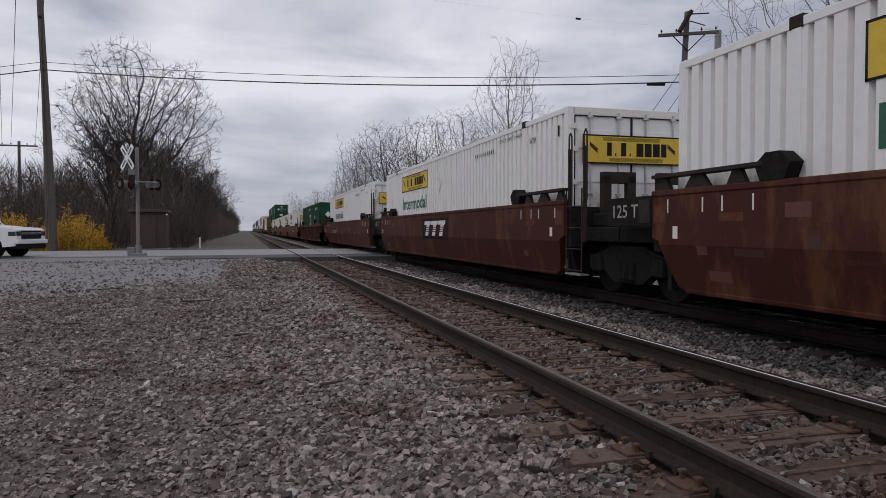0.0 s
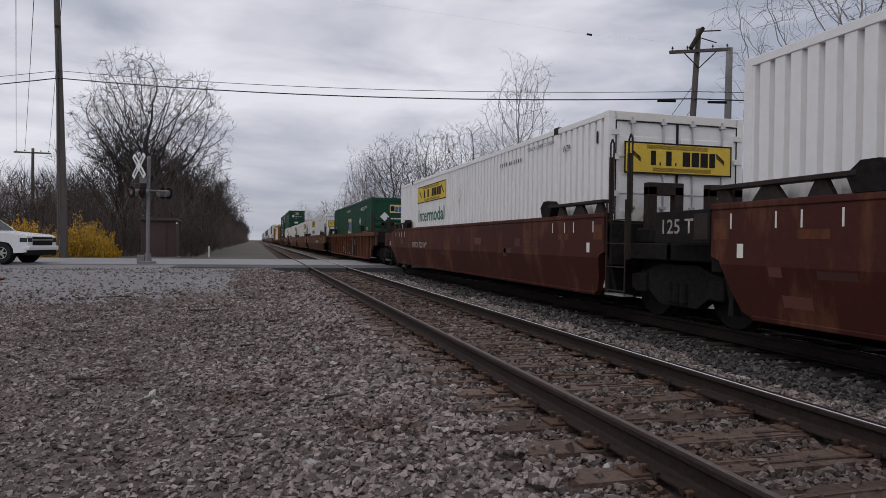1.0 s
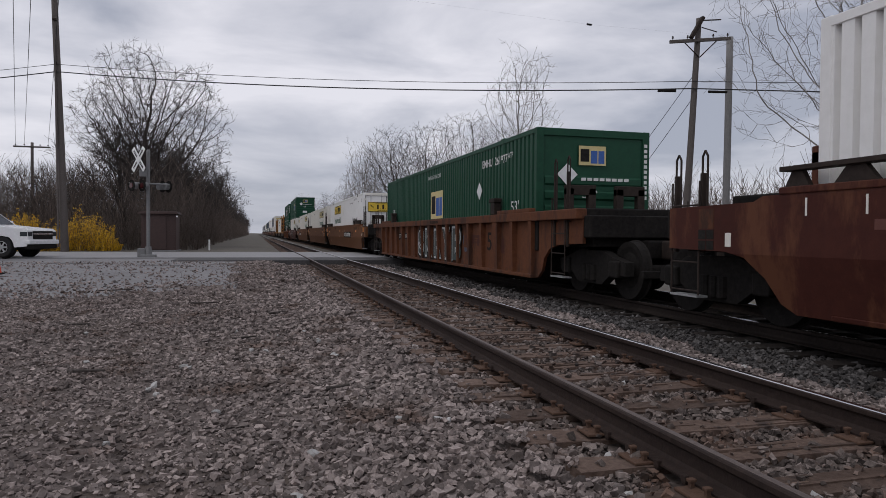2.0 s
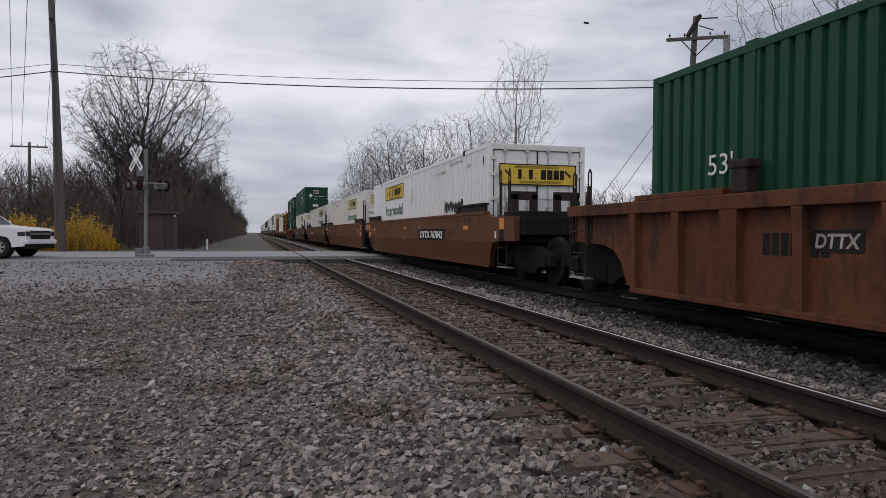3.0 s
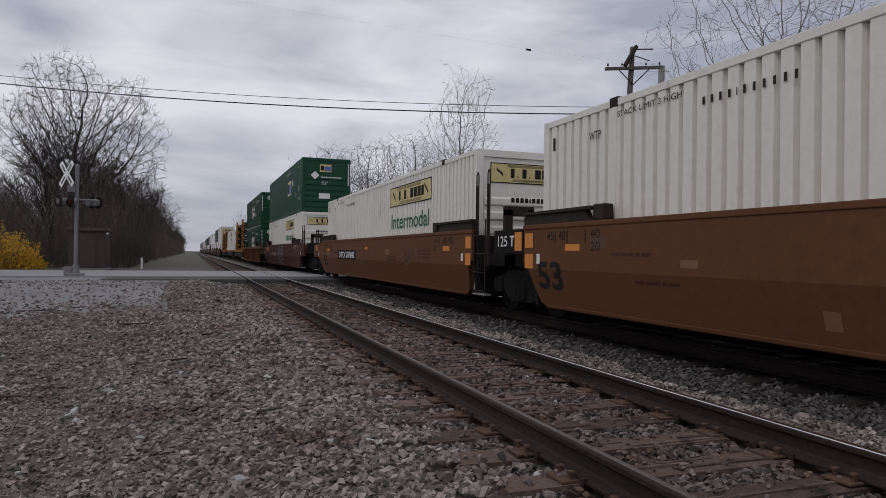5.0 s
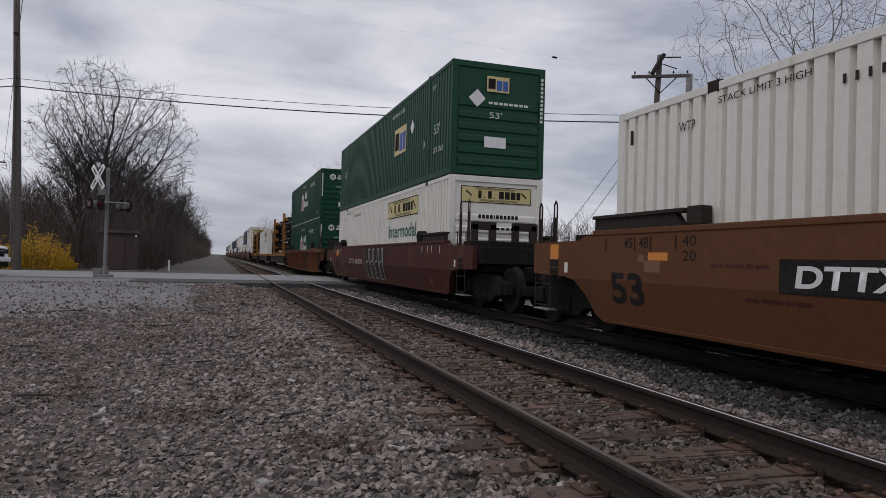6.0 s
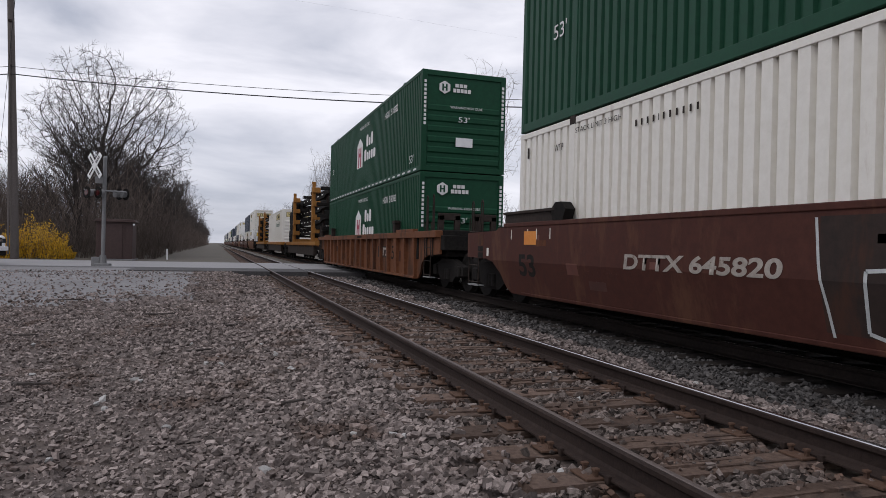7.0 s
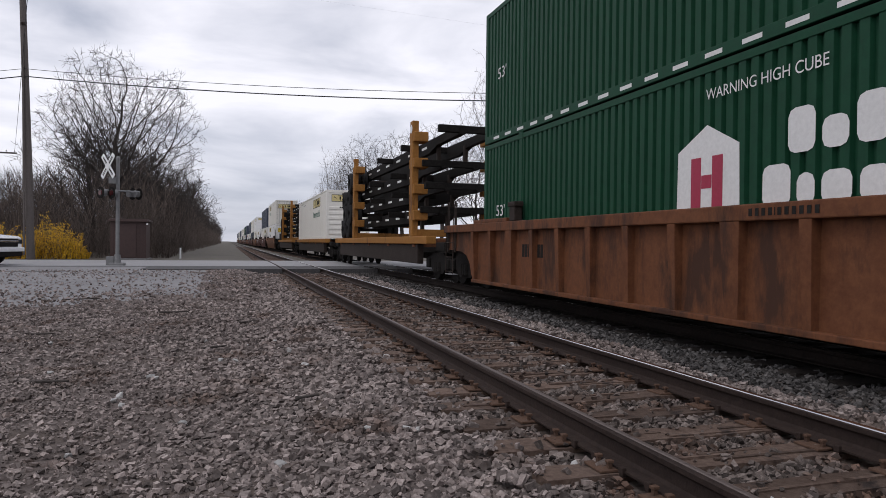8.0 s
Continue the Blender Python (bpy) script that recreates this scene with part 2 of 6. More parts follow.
def part(name, bm, material, parent=None, label="", smooth=False):
    """One mesh object from a bmesh, under a thing or a part."""
    me = bpy.data.meshes.new(name)
    bmesh.ops.recalc_face_normals(bm, faces=bm.faces)
    bm.to_mesh(me)
    bm.free()
    me.materials.append(material)
    if smooth:
        me.polygons.foreach_set("use_smooth", [True] * len(me.polygons))
    ob = new(name, me)
    ob.parent = parent
    if label:
        ob["label"] = label
    return ob


def box(bm, x0, x1, y0, y1, z0, z1, bevel=0.0, m=None):
    made = bmesh.ops.create_cube(bm, size=1.0)["verts"]
    t = Matrix.Translation(((x0 + x1) / 2, (y0 + y1) / 2, (z0 + z1) / 2)) @ Matrix.Diagonal((abs(x1 - x0), abs(y1 - y0), abs(z1 - z0), 1))
    bmesh.ops.transform(bm, matrix=(m @ t) if m else t, verts=made)
    if bevel:
        edges = list({e for v in made for e in v.link_edges})
        bmesh.ops.bevel(bm, geom=edges, offset=bevel, segments=2, profile=0.5, affect="EDGES")
    return bm


def rod(bm, a, b, r0, r1=None, n=10):
    a, b = Vector(a), Vector(b)
    d = b - a
    m = Matrix.Translation((a + b) / 2) @ d.to_track_quat("Z", "Y").to_matrix().to_4x4()
    bmesh.ops.create_cone(bm, cap_ends=True, segments=n, radius1=r0, radius2=r0 if r1 is None else r1, depth=d.length, matrix=m)
    return bm


def pipe(bm, points, r, n=8):
    for a, b in zip(points, points[1:]):
        rod(bm, a, b, r, r, n)
    return bm


def prism(bm, outline, axis, lo, hi):
    """A flat outline (two coordinates a point) carried along axis 'x', 'y' or 'z' from lo to hi."""
    def at(p, w):
        return {"x": (w, p[0], p[1]), "y": (p[0], w, p[1]), "z": (p[0], p[1], w)}[axis]
    low = [bm.verts.new(at(p, lo)) for p in outline]
    top = [bm.verts.new(at(p, hi)) for p in outline]
    n = len(outline)
    bm.faces.new(low)
    bm.faces.new(top[::-1])
    for i in range(n):
        bm.faces.new((low[i], low[(i + 1) % n], top[(i + 1) % n], top[i]))
    return bm


def empty(name, label, category, group="", kind=""):
    return tagged(new(name), label, category, group, kind)


def lettering(body, height, width, material, parent, m, name="lettering", bold=0.0, slant=0.0):
    """Words in the built-in font as a thin mesh, centred on m, standing in m's x and y."""
    cu = bpy.data.curves.new("words", "FONT")
    cu.body, cu.size, cu.align_x, cu.align_y, cu.extrude, cu.offset = body, 1.0, "CENTER", "CENTER", 0.0, bold
    tmp = bpy.data.objects.new("words", cu)
    me = bpy.data.meshes.new_from_object(tmp)
    bpy.data.objects.remove(tmp)
    bpy.data.curves.remove(cu)
    xs, ys = [v.co.x for v in me.vertices], [v.co.y for v in me.vertices]
    kx, ky = width / max(1e-4, max(xs) - min(xs)), height / max(1e-4, max(ys) - min(ys))
    cx, cy = (max(xs) + min(xs)) / 2, (max(ys) + min(ys)) / 2
    for v in me.vertices:
        v.co = m @ Vector(((v.co.x - cx) * kx + slant * (v.co.y - cy) * ky, (v.co.y - cy) * ky, 0))
    me.name = name
    me.materials.clear()
    me.materials.append(material)
    ob = new(name, me)
    ob.parent = parent
    return ob


def on_side(x, y, z, far=False):
    """A frame on a flank that looks to -x: its x runs along -y, its y up. far: the flank that looks to +x."""
    if far:
        return Matrix(((0, 0, 1, x), (1, 0, 0, y), (0, 1, 0, z), (0, 0, 0, 1)))
    return Matrix(((0, 0, -1, x), (-1, 0, 0, y), (0, 1, 0, z), (0, 0, 0, 1)))


def on_end(x, y, z, far=False):
    """A frame on an end that looks to -y (or +y): its x runs along the end, its y up."""
    if far:
        return Matrix(((-1, 0, 0, x), (0, 0, 1, y), (0, 1, 0, z), (0, 0, 0, 1)))
    return Matrix(((1, 0, 0, x), (0, 0, -1, y), (0, 1, 0, z), (0, 0, 0, 1)))


def plate(bm, m, x0, x1, y0, y1, t=0.003):
    """A thin plate on a frame m, proud by t."""
    return box(bm, x0, x1, y0, y1, 0, t, 0, m)


def bars(bm, m, x0, x1, y0, y1, widths, gap=0.3, t=0.004):
    """Writing that is not spelt out, as plain bars."""
    total = sum(widths) + gap * (len(widths) - 1)
    k, x = (x1 - x0) / total, x0
    for w in widths:
        plate(bm, m, x, x + w * k, y0, y1, t)
        x += (w + gap) * k
    return bm


# ---- ground, tracks, road ----
def ease(a, b, v):
    k = min(1.0, max(0.0, (v - a) / (b - a)))
    return k * k * (3 - 2 * k)


NEAR_X, FAR_X = 2.84, 6.715
TIE_TOP = -0.19
TIE_STEP = 0.53


def ground_z(x, y):
    left = -0.285 + 0.225 * ease(9, 26, y)
    bed = -0.236
    s = ease(0.2, 1.35, x)
    z = left * (1 - s) + bed * s
    z -= 0.55 * ease(8.4, 10.2, x)
    z += 0.35 * ease(-3, -9, x) * ease(46, 56, y)
    if y < 26:
        z += 0.022 * noise.noise((x * 0.9, y * 0.9, 0)) * (1 - ease(1.0, 1.5, x))
    return z


def axis_steps(lo, hi, fine_lo, fine_hi, fine):
    inner = list(np.arange(fine_lo, fine_hi + 1e-6, fine))
    up, step = [fine_hi], fine
    while up[-1] < hi:
        step *= 1.45
        up.append(min(hi, up[-1] + step))
    down, step = [fine_lo], fine
    while down[-1] > lo:
        step *= 1.45
        down.append(max(lo, down[-1] - step))
    return down[:0:-1] + inner + up[1:]


def make_ground():
    xs, ys = axis_steps(-2500, 2500, -14, 12, 0.3), axis_steps(-400, 4500, -2, 46, 0.3)
    verts = [(x, y, ground_z(x, y)) for y in ys for x in xs]
    nx = len(xs)
    faces, slot = [], []
    for j in range(len(ys) - 1):
        for i in range(nx - 1):
            faces.append((j * nx + i, j * nx + i + 1, (j + 1) * nx + i + 1, (j + 1) * nx + i))
            x, y = (xs[i] + xs[i + 1]) / 2, (ys[j] + ys[j + 1]) / 2
            w = 1.6 * noise.noise((x * 0.35, y * 0.35, 3)) + 0.8 * noise.noise((x * 1.3, y * 1.3, 5))
            # strip beneath the train, its shade painted into the ground colour
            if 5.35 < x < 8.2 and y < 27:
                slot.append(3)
            elif y > 39 or x > 12 or x < -40:
                slot.append(1)
            elif x + w < -0.8 and 15.5 < y + w * 1.5 < 32:
                slot.append(2)
            else:
                slot.append(0)
    ob = link_mesh("ground", verts, faces, GROUND)
    ob.data.materials.append(VERGE)
    ob.data.materials.append(LOT)
    ob.data.materials.append(BED_OIL_SHADE)
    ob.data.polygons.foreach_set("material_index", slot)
    ob.data.polygons.foreach_set("use_smooth", [True] * len(faces))
    tagged(ob, "grey gravel and dirt ground beside the railway", "ground", kind="structure")


make_ground()


def rail_outline(x):
    half = [(0.076, -0.172), (0.076, -0.160), (0.02, -0.145), (0.009, -0.125), (0.009, -0.060), (0.020, -0.045), (0.036, -0.038), (0.037, -0.012), (0.030, -0.004)]
    return [(x + a, z) for a, z in half] + [(x - a, z) for a, z in reversed(half)]


def tie_mesh(seed, material):
    rnd = random.Random(seed)
    bm = bmesh.new()
    box(bm, -1.3, 1.3, -0.115, 0.115, -0.17, 0.0)
    bmesh.ops.subdivide_edges(bm, edges=[e for e in bm.edges if abs(e.verts[0].co.x - e.verts[1].co.x) > 1], cuts=6)
    for v in bm.verts:
        v.co += Vector((rnd.uniform(-0.02, 0.02) if abs(v.co.x) > 1.2 else 0, rnd.uniform(-0.010, 0.010), rnd.uniform(-0.012, 0.004)))
    # weather checks along the top
    for _ in range(3):
        y = rnd.uniform(-0.08, 0.08)
        x = rnd.uniform(-1.2, 0.4)
        box(bm, x, x + rnd.uniform(0.4, 0.9), y - 0.014, y + 0.014, -0.01, 0.006)
    me = bpy.data.meshes.new("tie")
    bm.to_mesh(me)
    bm.free()
    me.materials.append(material)
    return me


def tie_plate_mesh():
    bm = bmesh.new()
    box(bm, -0.18, 0.18, -0.095, 0.095, 0.0, 0.016, 0.004)
    for x in (-0.105, 0.105):
        for y in (-0.06, 0.06):
            box(bm, x - 0.011, x + 0.011, y - 0.011, y + 0.011, 0.01, 0.05)
            box(bm, x - 0.02, x + 0.02, y - 0.017, y + 0.017, 0.045, 0.062, 0.004)
    me = bpy.data.meshes.new("tie_plate")
    bm.to_mesh(me)
    bm.free()
    me.materials.append(PLATE)
    return me


def anchor_mesh():
    bm = bmesh.new()
    box(bm, -0.09, 0.09, -0.016, 0.016, -0.022, 0.004, 0.004)
    box(bm, -0.094, -0.066, -0.02, 0.02, -0.01, 0.03, 0.005)
    box(bm, 0.066, 0.094, -0.02, 0.02, -0.01, 0.03, 0.005)
    me = bpy.data.meshes.new("rail_anchor")
    bm.to_mesh(me)
    bm.free()
    me.materials.append(RUST)
    return me


TIES = [tie_mesh(k, TIE) for k in range(5)]
# far-track ties, darkened in colour for the shade under the train
TIES_OIL_SHADE = [tie_mesh(k, TIE_OIL_SHADE) for k in range(5)]
PLATES, ANCHOR = tie_plate_mesh(), anchor_mesh()


def make_track(name, xc, heads, label, ties):
    track = empty(name, label, "railway track", kind="structure")
    for side, head in zip((-0.7525, 0.7525), heads):
        bm = bmesh.new()
        prism(bm, rail_outline(xc + side), "y", -80, 1800)
        body = part("rail", bm, RUST if xc == NEAR_X else RUST_OIL_SHADE, track)
        bm = bmesh.new()
        a, b = (-0.008, 0.029) if head is HEAD else (-0.029, 0.029)
        prism(bm, [(xc + side + a, -0.004), (xc + side + b, -0.004), (xc + side + b - 0.007, 0.001), (xc + side + a + 0.007, 0.001)], "y", -80, 1800)
        part("running_surface", bm, head, body)
    rnd = random.Random(len(name))
    y = 3.25 - 24 * TIE_STEP
    while y < 27.4:
        ob = new("tie", ties[rnd.randrange(5)])
        ob.parent = track
        ob.matrix_basis = pose(xc + rnd.uniform(-0.05, 0.05), y + rnd.uniform(-0.02, 0.02), TIE_TOP + rnd.uniform(-0.008, 0.004), rnd.uniform(-1, 1), 0, rnd.uniform(-1.2, 1.2) + (180 if rnd.random() < 0.5 else 0))
        if -1 < y < 15 and xc == NEAR_X:
            for side in (-0.7525, 0.7525):
                pl = new("tie_plate", PLATES)
                pl.parent = track
                pl.matrix_basis = pose(xc + side, y, TIE_TOP + 0.001, 0, 0, rnd.uniform(-2, 2))
                if rnd.random() < 0.8:
                    for dy in (-0.145, 0.145):
                        an = new("rail_anchor", ANCHOR)
                        an.parent = track
                        an.matrix_basis = pose(xc + side, y + dy, -0.172)
        y += TIE_STEP
    verts, faces = [], []
    y = 40.0
    while y < 160:
        i = len(verts)
        for a, b, c in ((-1.3, -0.115, 0), (1.3, -0.115, 0), (1.3, 0.115, 0), (-1.3, 0.115, 0), (-1.3, -0.115, -0.17), (1.3, -0.115, -0.17), (1.3, 0.115, -0.17), (-1.3, 0.115, -0.17)):
            verts.append((xc + a, y + b, TIE_TOP + c))
        faces += [(i, i + 1, i + 2, i + 3), (i, i + 4, i + 5, i + 1), (i + 1, i + 5, i + 6, i + 2), (i + 2, i + 6, i + 7, i + 3), (i + 3, i + 7, i + 4, i)]
        y += TIE_STEP
    tagged(link_mesh("far_ties", verts, faces, TIE, track), kind="stuff")
    return track


make_track("track_near", NEAR_X, (HEAD, SHINE), "rusty railway track on weathered wooden ties", TIES)
make_track("track_far", FAR_X, (SHINE, SHINE), "railway track on ballast beneath a passing train", TIES_OIL_SHADE)


def make_road():
    road = empty("road", "pale worn asphalt road over a level crossing", "road", kind="structure")
    gaps = sorted([NEAR_X - 0.7525, NEAR_X + 0.7525, FAR_X - 0.7525, FAR_X + 0.7525])
    edges = [-90] + [v for g in gaps for v in (g - 0.075, g + 0.04)] + [90]
    bm = bmesh.new()
    for a, b in zip(edges[::2], edges[1::2]):
        box(bm, a, b, 30.6, 39.3, -0.30, -0.008)
    part("carriageway", bm, ROAD, road)
    bm = bmesh.new()
    edges = [-3.2] + [v for g in gaps for v in (g - 0.075, g + 0.04)] + [9.6]
    for a, b in zip(edges[::2], edges[1::2]):
        box(bm, a, b, 27.6, 30.59, -0.30, -0.022)
    part("apron", bm, TAR, road, "dark patched asphalt edge of the crossing")
    # ragged tar patches beside the carriageway on the lot
    rnd = random.Random(5)
    for cx, cy, rx, ry in ((-10.5, 25.2, 2.6, 0.45), (-6.4, 26.3, 1.2, 0.3), (-3.2, 24.4, 0.9, 0.2), (-12.5, 29.2, 4.0, 0.35)):
        bm = bmesh.new()
        ring = []
        for k in range(22):
            a = 2 * math.pi * k / 22
            q = rnd.uniform(0.7, 1.15)
            x, y = cx + rx * q * math.cos(a), cy + ry * q * math.sin(a)
            ring.append(bm.verts.new((x, y, ground_z(x, y) + 0.006)))
        bm.faces.new(ring)
        part("tar_patch", bm, TAR, road)
    return road


make_road()


# ---- ballast stones ----
def stone_shapes(rnd, count, fine):
    shapes = []
    for _ in range(count):
        bm = bmesh.new()
        if fine:
            bmesh.ops.create_icosphere(bm, subdivisions=1, radius=1.0)
        else:
            bmesh.ops.create_cube(bm, size=1.3)
            bmesh.ops.triangulate(bm, faces=bm.faces)
        for v in bm.verts:
            v.co *= rnd.uniform(0.62, 1.28)
            v.co.x *= 1.15
        bm.verts.index_update()
        shapes.append((np.array([v.co[:] for v in bm.verts]), np.array([[v.index for v in f.verts] for f in bm.faces])))
        bm.free()
    return shapes


def scatter(name, label, material, spots, fine, seed):
    """spots: rows of x, y, z, size. One mesh of loose stones."""
    rnd, rs = random.Random(seed), np.random.RandomState(seed)
    shapes = stone_shapes(rnd, 8, fine)
    spots = np.array(spots)
    pick = rs.randint(0, len(shapes), len(spots))
    all_v, all_f, base = [], [], 0
    for k, (v, f) in enumerate(shapes):
        sel = spots[pick == k]
        n = len(sel)
        if not n:
            continue
        q = rs.normal(size=(n, 4))
        q /= np.linalg.norm(q, axis=1)[:, None]
        w, x, y, z = q.T
        rot = np.stack([1 - 2 * (y * y + z * z), 2 * (x * y - z * w), 2 * (x * z + y * w), 2 * (x * y + z * w), 1 - 2 * (x * x + z * z), 2 * (y * z - x * w),
                        2 * (x * z - y * w), 2 * (y * z + x * w), 1 - 2 * (x * x + y * y)], axis=1).reshape(n, 3, 3)
        stretch = np.stack([rs.uniform(0.8, 1.3, n), rs.uniform(0.7, 1.1, n), rs.uniform(0.5, 0.85, n)], axis=1)
        pts = np.einsum("nij,nvj->nvi", rot, v[None] * stretch[:, None]) * (sel[:, 3] / 2)[:, None, None]
        pts[:, :, 2] *= 0.88
        pts[:, :, 0] *= 1.12
        pts += sel[:, None, :3]
        all_v.append(pts.reshape(-1, 3))
        all_f.append((f[None] + (np.arange(n) * len(v))[:, None, None] + base).reshape(-1, 3))
        base += n * len(v)
    vv, ff = np.concatenate(all_v), np.concatenate(all_f)
    me = bpy.data.meshes.new(name)
    me.vertices.add(len(vv))
    me.vertices.foreach_set("co", vv.ravel())
    me.loops.add(len(ff) * 3)
    me.loops.foreach_set("vertex_index", ff.ravel())
    me.polygons.add(len(ff))
    me.polygons.foreach_set("loop_start", np.arange(len(ff)) * 3)
    me.materials.append(material)
    me.update(calc_edges=True)
    me.shade_flat()
    return tagged(new(name, me), label, "ballast", kind="stuff")


def free_of_track(x, y, spread):
    """Whether a stone may lie here: not on a rail, seldom on a tie."""
    for xc in (NEAR_X, FAR_X):
        if abs(x - xc) < 1.32:
            if abs(abs(x - xc) - 0.7525) < 0.10:
                return False
            ph = (y - 3.25 + TIE_STEP / 2) % TIE_STEP - TIE_STEP / 2
            if abs(ph) < 0.10 and spread > 0:
                return False
    return True


def make_ballast():
    rs = np.random.RandomState(11)
    near, rusty, shaded, far = [], [], [], []
    for y0, y1, density, lo, hi in ((-4.0, 1.2, 260, 0.030, 0.085), (1.2, 4.5, 1200, 0.020, 0.064), (4.5, 8, 900, 0.022, 0.066), (8, 14, 400, 0.032, 0.082), (14, 27.5, 110, 0.045, 0.10)):
        x0, x1 = min(-2.6, -0.40 * y1 - 0.8), 5.75
        n = int((x1 - x0) * (y1 - y0) * density)
        xs, ys, us = rs.uniform(x0, x1, n), rs.uniform(y0, y1, n), rs.uniform(0, 1, n)
        for x, y, u in zip(xs, ys, us):
            if x < min(-2.6, -0.42 * y - 0.5):
                continue
            size = lo + (hi - lo) * u ** 2.2
            edge = ease(-1.2, 0.9, x + 0.7 * noise.noise((x * 0.5, y * 0.35, 1)))
            if rs.rand() > 0.72 + 0.28 * edge:
                continue
            if x < -0.8 and y > 16 and rs.rand() < 0.75 * ease(15.5, 19.5, y + 1.5 * noise.noise((x * 0.3, y * 0.3, 3))):
                continue
            size *= 0.80 + 0.30 * edge
            if not free_of_track(x, y, size if rs.rand() < 0.92 else 0):
                continue
            z = ground_z(x, y) + size * rs.uniform(-0.05, 0.46)
            if abs(x - NEAR_X) < 1.5:
                z = max(z, TIE_TOP + 0.008) if abs((y - 3.25 + TIE_STEP / 2) % TIE_STEP - TIE_STEP / 2) < 0.10 else z + 0.006
            row = (x, y, z, size)
            if abs(x - NEAR_X) < 1.15:
                rusty.append(row)
            # next to the train the stones take the colour with painted shade
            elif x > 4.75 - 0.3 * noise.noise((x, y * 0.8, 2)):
                shaded.append(row)
            elif y < 8:
                near.append(row)
            else:
                far.append(row)
    scatter("ballast", "crushed grey stone ballast beside the track", STONE, near, False, 3)
    scatter("ballast", "rust-stained stone ballast between the rails", STONE_RUST, rusty, False, 4)
    scatter("ballast", "dark ballast beside the far track, train shade and oil in its colour", STONE_OIL_SHADE, shaded, False, 7)
    scatter("ballast", "crushed grey stone ballast farther along the track", STONE, far, False, 5)
    pale = [(rs.uniform(-0.3 * y - 0.2, 4.6), y, 0, rs.uniform(0.05, 0.085)) for y in rs.uniform(2.0, 10, 60)]
    pale = [(x, y, ground_z(x, y) + 0.022, s) for x, y, _, s in pale if free_of_track(x, y, s)]
    pale.append((0.27, 3.97, ground_z(0.27, 3.97) + 0.03, 0.095))
    scatter("pale_stones", "pale limestone pieces lying among the grey ballast", PALE_STONE, pale, True, 6)


def make_debris():
    rnd = random.Random(14)
    bm = bmesh.new()
    for x, y, ln in ((-1.75, 6.9, 0.35), (-0.35, 8.6, 0.3), (-3.3, 15.5, 0.7), (0.1, 11.2, 0.3), (-1.2, 12.9, 0.5), (-2.6, 10.4, 0.3), (0.5, 5.6, 0.2)):
        z, a = ground_z(x, y) + 0.03, rnd.uniform(-0.4, 0.4)
        rod(bm, (x, y, z), (x + ln * math.cos(a), y + ln * math.sin(a), z + 0.015), 0.016, 0.010, 6)
    tagged(part("dead_sticks", bm, BARK), "short dead sticks lying on the gravel", "debris", kind="stuff")


make_debris()
PALE_STONE = surface("pale_limestone", (0.34, 0.33, 0.32), (0.46, 0.45, 0.44), 0.85, 0, 2, 30, 0.3, island=0.25)
make_ballast()


# ---- the train ----
SPEED = 20.4
TRAIN_X = 6.715
MOVING = []
LENGTH, WIDTH, HEIGHT = 16.15, 2.59, 2.895


def corrugated(half, y0, y1, z0, z1, pitch, groove, depth, far):
    """A sheet with upright grooves between y0 and y1, on the flank at x = -half (or +half), closed behind."""
    count = max(1, round((y1 - y0) / pitch))
    p = (y1 - y0) / count
    line = [(y0, 0.0)]
    for k in range(count):
        a = y0 + k * p
        s = (p - groove) / 2
        line += [(a + s, 0.0), (a + s + groove * 0.2, depth), (a + s + groove * 0.8, depth), (a + s + groove, 0.0)]
    line.append((y1, 0.0))
    sgn = 1 if far else -1
    verts, faces = [], []
    for y, d in line:
        verts += [(sgn * (half - d), y, z0), (sgn * (half - d), y, z1)]
    for i in range(len(line) - 1):
        q = (2 * i, 2 * i + 1, 2 * i + 3, 2 * i + 2)
        faces.append(q if far else q[::-1])
    return verts, faces


def side_panels(thing, paint, pitch, groove, depth):
    hw = WIDTH / 2 - 0.012
    for far in (False, True):
        verts, faces = [], []
        for y0, y1 in ((-7.98, -6.16), (-6.03, 6.03), (6.16, 7.98)):
            v, f = corrugated(hw, y0, y1, 0.16, HEIGHT - 0.11, pitch, groove, depth, far)
            faces += [tuple(i + len(verts) for i in q) for q in f]
            verts += v
        link_mesh("side_panel", verts, faces, paint, thing)


